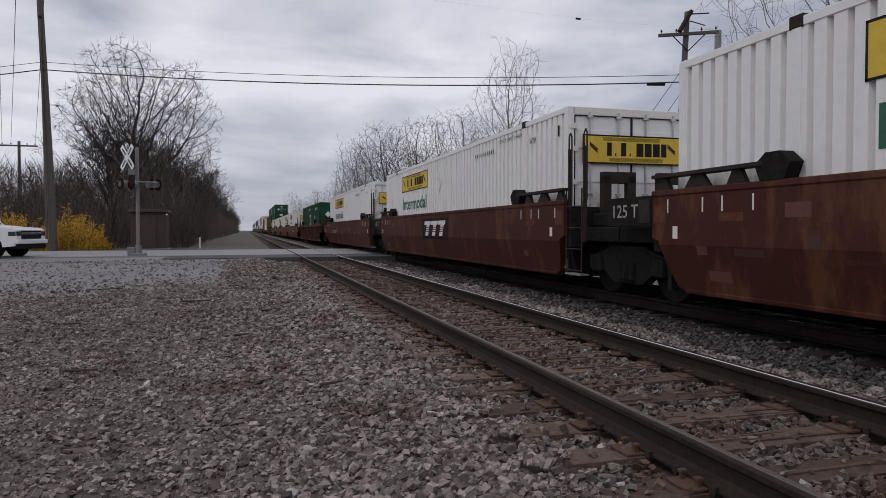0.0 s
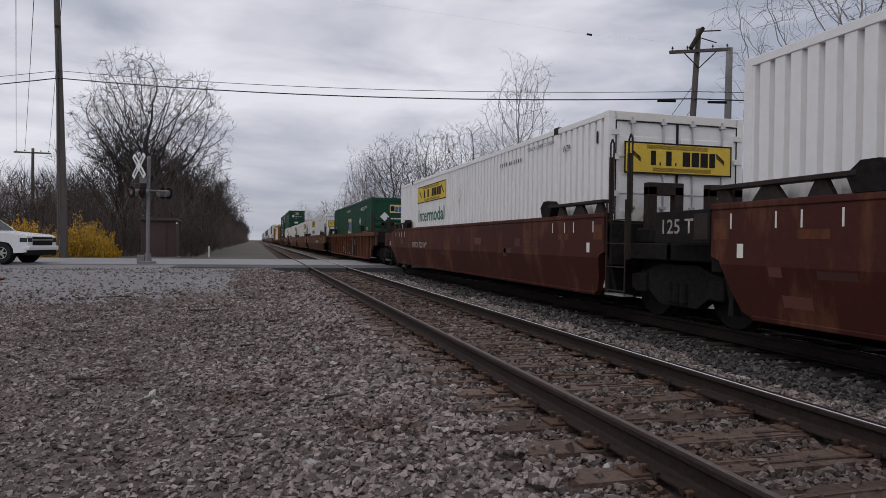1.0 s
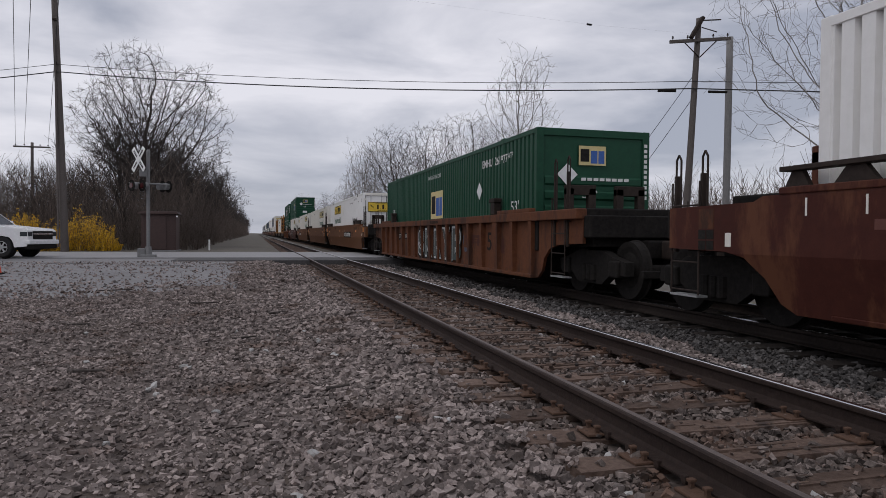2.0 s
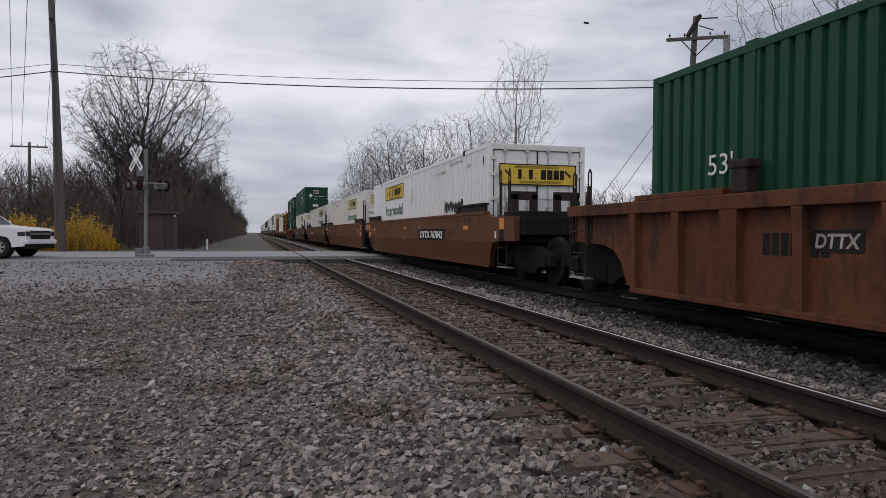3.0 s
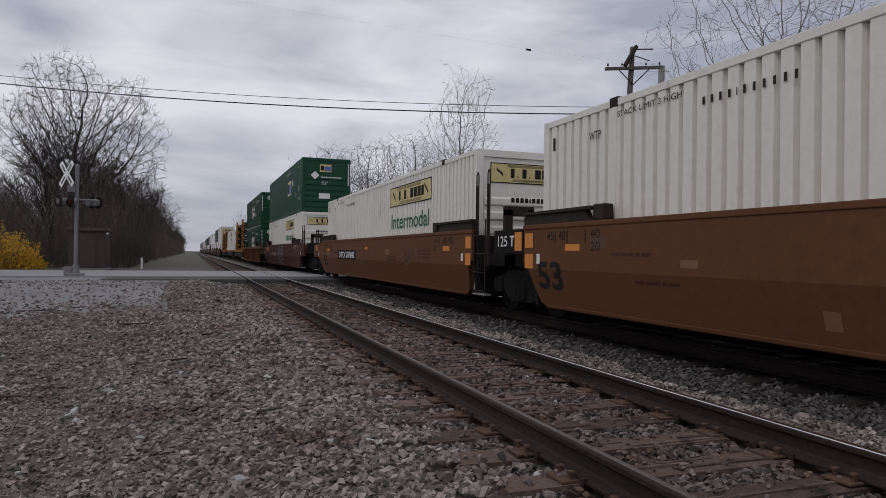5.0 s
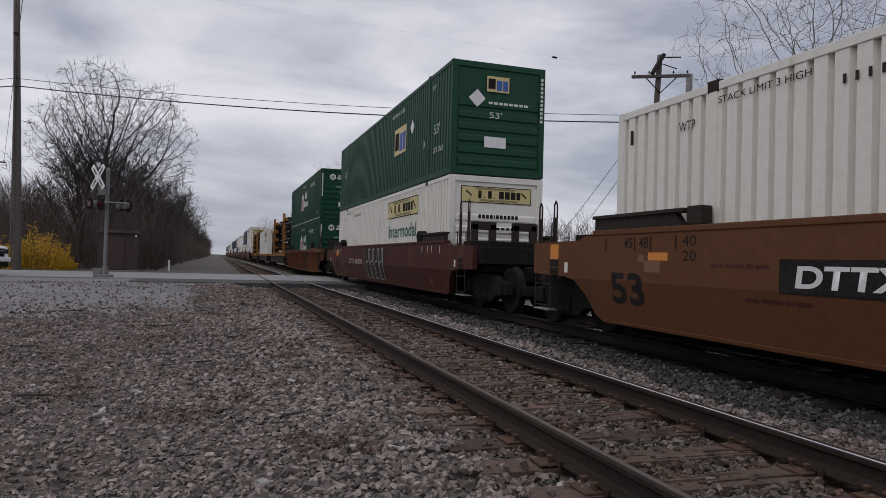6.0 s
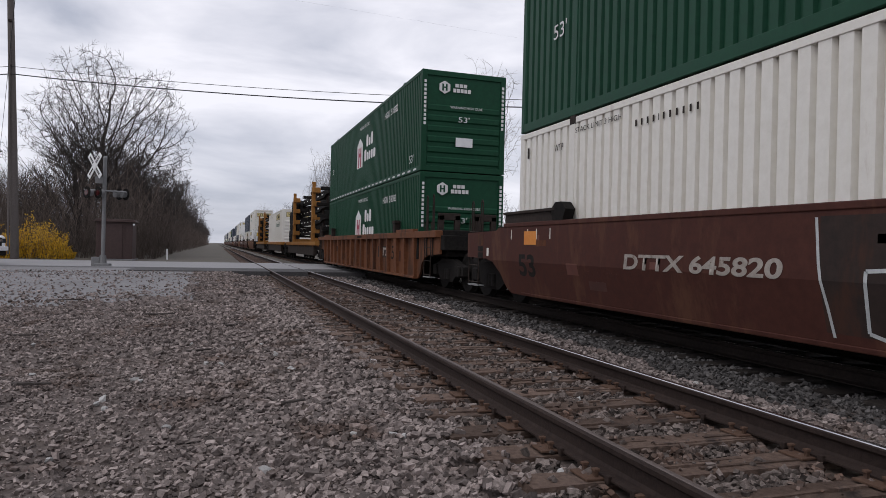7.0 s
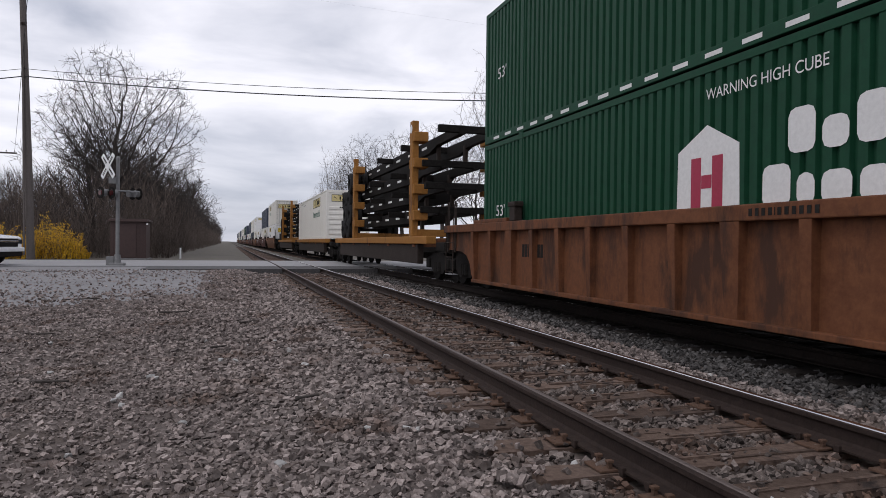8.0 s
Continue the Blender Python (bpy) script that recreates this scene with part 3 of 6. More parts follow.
def container_frame(thing, paint, post_paint):
    hw, hl = WIDTH / 2, LENGTH / 2
    for sx in (-1, 1):
        for z0, z1, name in ((0.0, 0.16, "bottom_rail"), (HEIGHT - 0.11, HEIGHT - 0.01, "top_rail")):
            bm = bmesh.new()
            box(bm, sx * (hw - 0.06), sx * hw, -hl + 0.1, hl - 0.1, z0, z1, 0.008)
            part(name, bm, paint, thing)
        for sy in (-1, 1):
            bm = bmesh.new()
            box(bm, sx * (hw - 0.16), sx * hw, sy * (hl - 0.14), sy * hl, 0.0, HEIGHT, 0.012)
            part("corner_post", bm, paint, thing)
            bm = bmesh.new()
            box(bm, sx * (hw - 0.05), sx * (hw + 0.002), sy * 6.028, sy * 6.162, 0.02, HEIGHT - 0.01, 0.006)
            part("lifting_post", bm, paint, thing)
            bm = bmesh.new()
            box(bm, sx * (hw - 0.16), sx * (hw + 0.008), sy * 6.0, sy * 6.19, HEIGHT - 0.12, HEIGHT + 0.02, 0.012)
            part("casting", bm, post_paint, thing)
    bm = bmesh.new()
    box(bm, -hw + 0.02, hw - 0.02, -hl + 0.02, hl - 0.02, HEIGHT - 0.05, HEIGHT - 0.02)
    for k in range(40):
        y = -hl + 0.4 + k * (LENGTH - 0.8) / 39
        box(bm, -hw + 0.1, hw - 0.1, y - 0.06, y + 0.06, HEIGHT - 0.02, HEIGHT - 0.004)
    part("roof", bm, paint, thing)
    bm = bmesh.new()
    box(bm, -hw + 0.03, hw - 0.03, -hl + 0.03, hl - 0.03, 0.03, 0.10)
    part("floor_frame", bm, IRON, thing)


def door_end(thing, paint, grime):
    """Two door leaves with lock rods at the -y end."""
    hl = LENGTH / 2
    for sx in (-1, 1):
        bm = bmesh.new()
        a, b = (0.015, 1.14) if sx > 0 else (-1.14, -0.015)
        box(bm, a, b, -hl + 0.02, -hl + 0.06, 0.14, HEIGHT - 0.16, 0.006)
        for z in (0.35, 0.95, 1.55, 2.15):
            box(bm, a + 0.05, b - 0.05, -hl + 0.006, -hl + 0.021, z, z + 0.34, 0.006)
        leaf = part("door", bm, paint, thing)
        for x in (0.28, 0.86):
            bm = bmesh.new()
            rod(bm, (sx * x, -hl - 0.015, 0.10), (sx * x, -hl - 0.015, HEIGHT - 0.09), 0.019, n=8)
            for z in (0.16, 0.55, 1.3, 2.1, HEIGHT - 0.2):
                box(bm, sx * x - 0.05, sx * x + 0.05, -hl - 0.04, -hl + 0.02, z, z + 0.05, 0.004)
            part("lock_rod", bm, STEEL, leaf, "grey steel lock rod")
        for z in (0.3, 0.9, 1.5, 2.1, 2.5):
            bm = bmesh.new()
            box(bm, sx * 1.10, sx * 1.24, -hl - 0.018, -hl + 0.02, z, z + 0.09)
            part("hinge", bm, grime, leaf)
    bm = bmesh.new()
    box(bm, -WIDTH / 2 + 0.1, WIDTH / 2 - 0.1, -hl, -hl + 0.1, HEIGHT - 0.15, HEIGHT - 0.005, 0.01)
    part("door_header", bm, grime, thing)
    for x0, x1, z0, z1 in ((-1.16, 1.16, HEIGHT - 0.165, HEIGHT - 0.150), (-0.014, 0.014, 0.13, HEIGHT - 0.16), (-1.165, -1.142, 0.13, HEIGHT - 0.16), (1.142, 1.165, 0.13, HEIGHT - 0.16)):
        bm = bmesh.new()
        box(bm, x0, x1, -hl - 0.004, -hl + 0.05, z0, z1)
        part("door_gasket", bm, RUBBER, thing, "black rubber door gasket")
    bm = bmesh.new()
    box(bm, -WIDTH / 2 + 0.1, WIDTH / 2 - 0.1, -hl, -hl + 0.1, 0.0, 0.13, 0.01)
    part("door_sill", bm, grime, thing)


def nose_end(thing, paint, sign, y_sign):
    """A closed end with pressed ribs at y_sign * hl."""
    hl = LENGTH / 2
    bm = bmesh.new()
    lo, hi = sorted((y_sign * (hl - 0.07), y_sign * (hl - 0.035)))
    box(bm, -1.14, 1.14, lo, hi, 0.02, HEIGHT - 0.02)
    z = 0.22
    ribs = []
    while z < (1.9 if sign else 2.5):
        lo, hi = sorted((y_sign * (hl - 0.036), y_sign * (hl - 0.004)))
        ribs.append(bmesh.new())
        prism(ribs[-1], [(lo if y_sign > 0 else hi, z), (lo if y_sign > 0 else hi, z + 0.2), (hi if y_sign > 0 else lo, z + 0.16), (hi if y_sign > 0 else lo, z + 0.04)], "x", -1.1, 1.1)
        z += 0.30
    box(bm, -1.15, 1.15, *sorted((y_sign * (hl - 0.1), y_sign * hl)), HEIGHT - 0.16, HEIGHT - 0.005, 0.01)
    box(bm, -1.15, 1.15, *sorted((y_sign * (hl - 0.1), y_sign * hl)), 0.0, 0.15, 0.01)
    wall = part("end_wall", bm, paint, thing)
    for rib in ribs:
        part("pressed_rib", rib, paint, wall)


def small_marks(thing, ink):
    """Small stencils on both flanks: two words, and one row of unread characters."""
    for far in (False, True):
        x = (1 if far else -1) * (WIDTH / 2 + 0.003)
        bm = bmesh.new()
        bars(bm, on_side(x, -3.7, 2.50, far), -0.65, 0.65, -0.045, 0.045, (1, 1, 1, 1, -0.3, 1, 1, 1, 1, 1, 1), 2.6, 0.002)
        tagged(part("stencil", bm, ink, thing), kind="stuff")
        lettering("WTP", 0.12, 0.30, ink, thing, on_side(x, -6.55, 2.46, far))
        bm = bmesh.new()
        plate(bm, on_side(x, -7.72, 2.50, far), -0.03, 0.03, -0.10, 0.10, 0.003)
        part("stencil", bm, ink, thing)


def diamond(thing, y, z, r, material, far=False, end=0):
    m = on_end(y, end * (LENGTH / 2 + 0.012), z, end > 0) if end else on_side((1 if far else -1) * (WIDTH / 2 + 0.002), y, z, far)
    bm = bmesh.new()
    t = 0.004
    pts = [(r, 0), (0, r), (-r, 0), (0, -r)]
    low = [bm.verts.new(m @ Vector((a, b, 0))) for a, b in pts]
    top = [bm.verts.new(m @ Vector((a, b, t))) for a, b in pts]
    bm.faces.new(low)
    bm.faces.new(top)
    for i in range(4):
        bm.faces.new((low[i], low[(i + 1) % 4], top[(i + 1) % 4], top[i]))
    part("placard_holder", bm, material, thing, "diamond placard holder")


def yellow_sign(thing, m, w, h, ground, strokes):
    """A banner: a coloured board with a rule, stripes and plain letter-like blocks."""
    bm = bmesh.new()
    plate(bm, m, -w / 2, w / 2, -h / 2, h / 2, 0.004)
    board = part("banner", bm, ground, thing, "yellow banner with dark block emblem")
    bm = bmesh.new()
    e = h * 0.05
    for a, b, c, d in ((-w / 2, w / 2, h / 2 - e, h / 2), (-w / 2, w / 2, -h / 2, -h / 2 + e), (-w / 2, -w / 2 + e, -h / 2, h / 2), (w / 2 - e, w / 2, -h / 2, h / 2)):
        plate(bm, m, a, b, c, d, 0.006)
    x = -w * 0.26
    for width in strokes:
        if 0 < width < 0.02:
            plate(bm, m, x, x + width * w, -h * 0.22, -h * 0.12, 0.007)
        elif width > 0:
            plate(bm, m, x, x + width * w, -h * 0.22, h * 0.24, 0.007)
        x += abs(width) * w + w * 0.014
    for k in range(6):
        y = h * (0.30 + 0.022 * k)
        plate(bm, m, -w * 0.30, w * 0.27, y, y + h * 0.008, 0.006)
        plate(bm, m, -w * 0.24, w * 0.30, -y, -y + h * 0.008, 0.006)
    for sx in (-1, 1):
        for k in range(4):
            plate(bm, m @ Matrix.Translation((sx * w * 0.39, h * 0.04 * k, 0)) @ pose(0, 0, 0, 0, 0, -38), -w * 0.05, w * 0.05, -h * 0.012, h * 0.012, 0.006)
    tagged(part("emblem", bm, INK, board, "dark block emblem and stripes"), kind="stuff")
    return board


LOGO = (0.045, -0.006, 0.012, -0.02, 0.05, -0.006, 0.012, -0.03, 0.07, 0.07, 0.07, 0.055)


def white_container(paint, banner):
    """A white high-cube container, doors at -y, nose at +y, with banners and one lettered word on both flanks."""
    thing = empty("container", "white corrugated freight container with yellow banner", "freight container", "train containers")
    side_panels(thing, paint, 0.235, 0.080, 0.075)
    container_frame(thing, paint, IRON)
    door_end(thing, paint, CREAM)
    nose_end(thing, paint, True, 1)
    for far in (False, True):
        x = (1 if far else -1) * (WIDTH / 2 - 0.010)
        yellow_sign(thing, on_side(x, 3.45, 2.33, far), 3.65, 0.56, banner, LOGO)
        lettering("Intermodal", 0.42, 3.35, LETTER_GREEN, thing, on_side(x - (0.004 if not far else -0.004), 3.45, 1.62, far), bold=0.014)
        lettering("STACK LIMIT 3 HIGH", 0.08, 1.3, INK, thing, on_side(x - (0.014 if not far else -0.014), -5.35, 2.66, far))
        diamond(thing, 0.3, 2.05, 0.24, CREAM, far)
    small_marks(thing, IRON)
    yellow_sign(thing, on_end(0, -LENGTH / 2 - 0.046, 2.14), 2.05, 0.52, banner, LOGO)
    yellow_sign(thing, on_end(0, LENGTH / 2 - 0.028, 2.42, True), 1.95, 0.42, BUFF, LOGO)
    diamond(thing, -0.8, 1.25, 0.22, CREAM, end=-1)
    bm = bmesh.new()
    bars(bm, on_end(0, LENGTH / 2 - 0.002, 1.86, True), -0.5, 0.6, -0.05, 0.05, (1, 1, 1, 1, 0.4, 1, 1, 1, 1, 1, 1), 0.4)
    bars(bm, on_end(0, LENGTH / 2 - 0.002, 1.56, True), 0.0, 0.5, -0.03, 0.03, (1, 1, 1, 1), 0.4)
    tagged(part("stencil", bm, INK, thing), kind="stuff")
    return thing


def emp_blocks(thing, m, w, h):
    """A square yellow board with black and blue blocks."""
    bm = bmesh.new()
    plate(bm, m, -w / 2, w / 2, -h / 2, h / 2, 0.004)
    board = part("emblem_board", bm, BUFF, thing, "yellow square board with block emblem")
    bm = bmesh.new()
    plate(bm, m, -w * 0.44, -w * 0.12, -h * 0.32, h * 0.34, 0.007)
    part("emblem", bm, INK, board)
    bm = bmesh.new()
    plate(bm, m, -w * 0.06, w * 0.18, -h * 0.40, h * 0.26, 0.007)
    plate(bm, m, w * 0.22, w * 0.44, -h * 0.40, h * 0.26, 0.007)
    part("emblem", bm, BLUE, board)


def green_container(paint=GREEN, pitch=0.215):
    """A green high-cube container with plain ends."""
    thing = empty("container", "dark green corrugated high-cube freight container", "freight container", "train containers")
    side_panels(thing, paint, pitch, pitch * 0.45, 0.05)
    container_frame(thing, paint, paint)
    nose_end(thing, paint, True, -1)
    nose_end(thing, paint, False, 1)
    return thing


def emp_container(board_y, ribbed):
    thing = green_container()
    for far in (False, True):
        x = (1 if far else -1) * (WIDTH / 2 - 0.010)
        emp_blocks(thing, on_side(x, board_y, 1.62, far), 1.45, 0.86)
        diamond(thing, -4.45, 1.80, 0.22, SIGN, far)
        lettering("53'", 0.26, 0.45, LETTER_WHITE, thing, on_side(x - (0.014 if not far else -0.014), -6.9, 1.32, far))
        lettering("53'", 0.26, 0.45, LETTER_WHITE, thing, on_side(x - (0.014 if not far else -0.014), 6.6, 1.55, far))
        lettering("WARNING HIGH CUBE", 0.12, 1.6, LETTER_WHITE, thing, on_side(x - (0.014 if not far else -0.014), board_y + 0.3, 2.52, far))
        if not ribbed:
            lettering("EMHU  261977", 0.19, 1.75, LETTER_WHITE, thing, on_side(x - (0.014 if not far else -0.014), -5.55, 2.44, far), bold=0.01)
        lettering("WTP", 0.13, 0.30, LETTER_WHITE, thing, on_side(x - (0.014 if not far else -0.014), -6.6, 2.48, far))
        if ribbed:
            lettering("1A", 0.22, 0.22, LETTER_WHITE, thing, on_side(x - (0.014 if not far else -0.014), -5.75, 1.05, far))
            lettering("UP IF ONLY", 0.15, 0.85, LETTER_WHITE, thing, on_side(x - (0.014 if not far else -0.014), -7.05, 0.75, far))
    yend = -LENGTH / 2 - 0.004
    emp_blocks(thing, on_end(-0.05, yend, 2.35), 0.62, 0.40)
    diamond(thing, -0.62, 1.95, 0.23, SIGN, end=-1)
    lettering("53'", 0.16, 0.34, LETTER_WHITE, thing, on_end(-0.1, yend - 0.004, 1.55))
    bm = bmesh.new()
    bars(bm, on_end(0.05, yend, 1.86), -0.35, 0.75, -0.03, 0.03, (1, 1, 1, 1, 1, 1, 1, 1), 0.3)
    for k in range(11):
        plate(bm, on_end(1.2, -LENGTH / 2 - 0.002, 2.6 - 0.11 * k), -0.035, 0.035, -0.035, 0.035, 0.004)
    tagged(part("stencil", bm, LETTER_WHITE, thing), kind="stuff")
    bm = bmesh.new()
    plate(bm, on_end(-0.1, yend - 0.002, 0.85), -0.3, 0.3, -0.14, 0.14, 0.005)
    part("data_plate", bm, SIGN, thing)
    return thing


def hub_container():
    thing = green_container(HUB_GREEN, 0.19)
    for far in (False, True):
        x = (1 if far else -1) * (WIDTH / 2 - 0.010)
        m = on_side(x, 0.66, 1.58, far)
        bm = bmesh.new()
        prism_pts = [(-0.56, -0.62), (0.56, -0.62), (0.54, 0.30), (0.0, 0.58), (-0.54, 0.30)]
        low = [bm.verts.new(m @ Vector((a, b, 0))) for a, b in prism_pts]
        top = [bm.verts.new(m @ Vector((a, b, 0.004))) for a, b in prism_pts]
        bm.faces.new(low)
        bm.faces.new(top)
        for i in range(5):
            bm.faces.new((low[i], low[(i + 1) % 5], top[(i + 1) % 5], top[i]))
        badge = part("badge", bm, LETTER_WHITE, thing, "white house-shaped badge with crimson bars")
        for a, b, c, d in ((-0.28, -0.10, -0.60, 0.20), (0.10, 0.28, -0.60, 0.20), (-0.09, 0.09, -0.18, -0.02)):
            bm = bmesh.new()
            plate(bm, m, a, b, c, d, 0.008)
            part("badge_bar", bm, CRIMSON, badge)
        # two rows of plain rounded blocks, tall and short
        for y0, blocks in ((0.08, ((1.24, 0.34, 0.46), (1.66, 0.30, 0.31), (2.04, 0.34, 0.46))), (-0.46, ((0.90, 0.38, 0.45), (1.36, 0.22, 0.33), (1.66, 0.34, 0.33), (2.08, 0.32, 0.33), (2.48, 0.36, 0.33)))):
            for x0, w, h in blocks:
                bm = bmesh.new()
                c = 0.09
                outline = [(x0 + c, y0), (x0 + w - c, y0), (x0 + w - c * 0.3, y0 + c * 0.3), (x0 + w, y0 + c), (x0 + w, y0 + h - c), (x0 + w - c * 0.3, y0 + h - c * 0.3), (x0 + w - c, y0 + h), (x0 + c, y0 + h), (x0 + c * 0.3, y0 + h - c * 0.3), (x0, y0 + h - c), (x0, y0 + c), (x0 + c * 0.3, y0 + c * 0.3)]
                bm.faces.new([bm.verts.new(m @ Vector((p, q, 0.006))) for p, q in outline])
                part("emblem_block", bm, LETTER_WHITE, thing, "white block of an emblem")
        lettering("WARNING HIGH CUBE", 0.13, 1.75, LETTER_WHITE, thing, on_side(x - (0.014 if not far else -0.014), -0.2, 2.52, far))
        lettering("53'", 0.24, 0.45, LETTER_WHITE, thing, on_side(x - (0.014 if not far else -0.014), -7.1, 0.42, far))
        lettering("53'", 0.24, 0.45, LETTER_WHITE, thing, on_side(x - (0.014 if not far else -0.014), 7.1, 1.42, far))
        lettering("HGIU  518382", 0.22, 1.8, LETTER_WHITE, thing, on_side(x - (0.014 if not far else -0.014), -4.5, 2.30, far), bold=0.01)
        bm = bmesh.new()
        for k in range(25):
            plate(bm, on_side((1 if far else -1) * WIDTH / 2, -7.5 + k * 0.62, 0.075, far), -0.15, 0.15, -0.028, 0.028, 0.003)
        tagged(part("reflector_tape", bm, LETTER_WHITE, thing), kind="stuff")
    yend = -LENGTH / 2 - 0.004
    m = on_end(-0.62, yend, 2.42)
    bm = bmesh.new()
    hexa = [(0.19 * math.cos(a * math.pi / 3 + math.pi / 6), 0.19 * math.sin(a * math.pi / 3 + math.pi / 6)) for a in range(6)]
    bm.faces.new([bm.verts.new(m @ Vector((a, b, 0.004))) for a, b in hexa])
    badge = part("badge", bm, LETTER_WHITE, thing)
    for a, b, c, d in ((-0.08, -0.03, -0.1, 0.1), (0.03, 0.08, -0.1, 0.1), (-0.03, 0.03, -0.02, 0.02)):
        bm = bmesh.new()
        plate(bm, m, a, b, c, d, 0.008)
        part("badge_bar", bm, GREEN, badge)
    bm = bmesh.new()
    bars(bm, m, 0.32, 0.68, 0.03, 0.13, (1, 1, 1), 0.25)
    bars(bm, m, 0.26, 0.80, -0.12, -0.01, (1, 1, 1, 1, 1), 0.25)
    for sx in (-1, 1):
        for k in range(11):
            plate(bm, on_end(sx * 1.2, -LENGTH / 2 - 0.002, 2.55 - 0.12 * k), -0.035, 0.035, -0.04, 0.04, 0.004)
    tagged(part("stencil", bm, LETTER_WHITE, thing), kind="stuff")
    lettering("WARNING HIGH CUBE", 0.07, 1.0, LETTER_WHITE, thing, on_end(0.05, yend - 0.03, 1.86))
    lettering("53'", 0.16, 0.34, LETTER_WHITE, thing, on_end(-0.02, yend - 0.03, 1.52))
    bm = bmesh.new()
    plate(bm, on_end(0, yend - 0.026, 0.85), -0.26, 0.26, -0.12, 0.14, 0.005)
    part("data_plate", bm, SIGN, thing)
    return thing


# ---- well cars ----
WHEEL_R = 0.483


def lathe(profile, n=28):
    """Rings about the x axis: rows of x, radius."""
    verts, faces = [], []
    for x, r in profile:
        for k in range(n):
            a = 2 * math.pi * k / n
            verts.append((x, r * math.cos(a), r * math.sin(a)))
    for i in range(len(profile) - 1):
        for k in range(n):
            faces.append((i * n + k, i * n + (k + 1) % n, (i + 1) * n + (k + 1) % n, (i + 1) * n + k))
    return verts, faces


WHEELSET_MESH = bpy.data.meshes.new("wheelset")
_v, _f = lathe([(-0.98, 0.001), (-0.98, 0.08), (-0.82, 0.08), (-0.82, 0.15), (-0.80, 0.30), (-0.825, 0.40), (-0.825, 0.478), (-0.72, 0.486), (-0.70, 0.51), (-0.685, 0.51), (-0.68, 0.42), (-0.73, 0.30), (-0.68, 0.14), (-0.66, 0.09),
                (0.66, 0.09), (0.68, 0.14), (0.73, 0.30), (0.68, 0.42), (0.685, 0.51), (0.70, 0.51), (0.72, 0.486), (0.825, 0.478), (0.825, 0.40), (0.80, 0.30), (0.82, 0.15), (0.82, 0.08), (0.98, 0.08), (0.98, 0.001)])
WHEELSET_MESH.from_pydata(_v, [], _f)
WHEELSET_MESH.materials.append(BLACK)


def make_truck(car, y):
    """A two-axle truck under a car at y: side frames, bolster, springs, and its two wheelsets."""
    bm = bmesh.new()
    for sx in (-1, 1):
        x0, x1 = sorted((sx * 0.90, sx * 1.06))
        prism(bm, [(-1.2, 0.40), (-1.2, 0.62), (-0.75, 0.70), (-0.45, 0.80), (0.45, 0.80), (0.75, 0.70), (1.2, 0.62), (1.2, 0.40), (0.75, 0.42), (0.42, 0.22), (-0.42, 0.22), (-0.75, 0.42)], "x", x0, x1)
        for dy in (-0.89, 0.89):
            box(bm, sx * 0.88, sx * 1.12, dy - 0.15, dy + 0.15, 0.36, 0.64, 0.03)
        for dy in (-0.16, 0.0, 0.16):
            rod(bm, (sx * 1.06, dy, 0.28), (sx * 1.06, dy, 0.55), 0.075, n=10)
    box(bm, -1.05, 1.05, -0.2, 0.2, 0.50, 0.78, 0.03)
    truck = part("truck", bm, BLACK, car)
    truck.matrix_basis = pose(0, y, 0)
    for dy in (-0.89, 0.89):
        ws = new("wheelset", WHEELSET_MESH)
        ws.parent = truck
        ws.matrix_basis = pose(0, dy, WHEEL_R)
    for dy in (-1.42, 1.42):
        bm = bmesh.new()
        box(bm, -0.9, 0.9, dy - 0.05, dy + 0.05, 0.38, 0.50, 0.01)
        part("brake_beam", bm, BLACK, truck)
    return truck


def ladder(bm, x, y0, y1, z0, z1, step=0.33, r=0.016):
    pipe(bm, [(x, y0, z0), (x, y0, z1)], r)
    pipe(bm, [(x, y1, z0), (x, y1, z1)], r)
    z = z0 + 0.05
    while z < z1:
        rod(bm, (x, y0, z), (x, y1, z), r * 0.8, n=6)
        z += step
    return bm


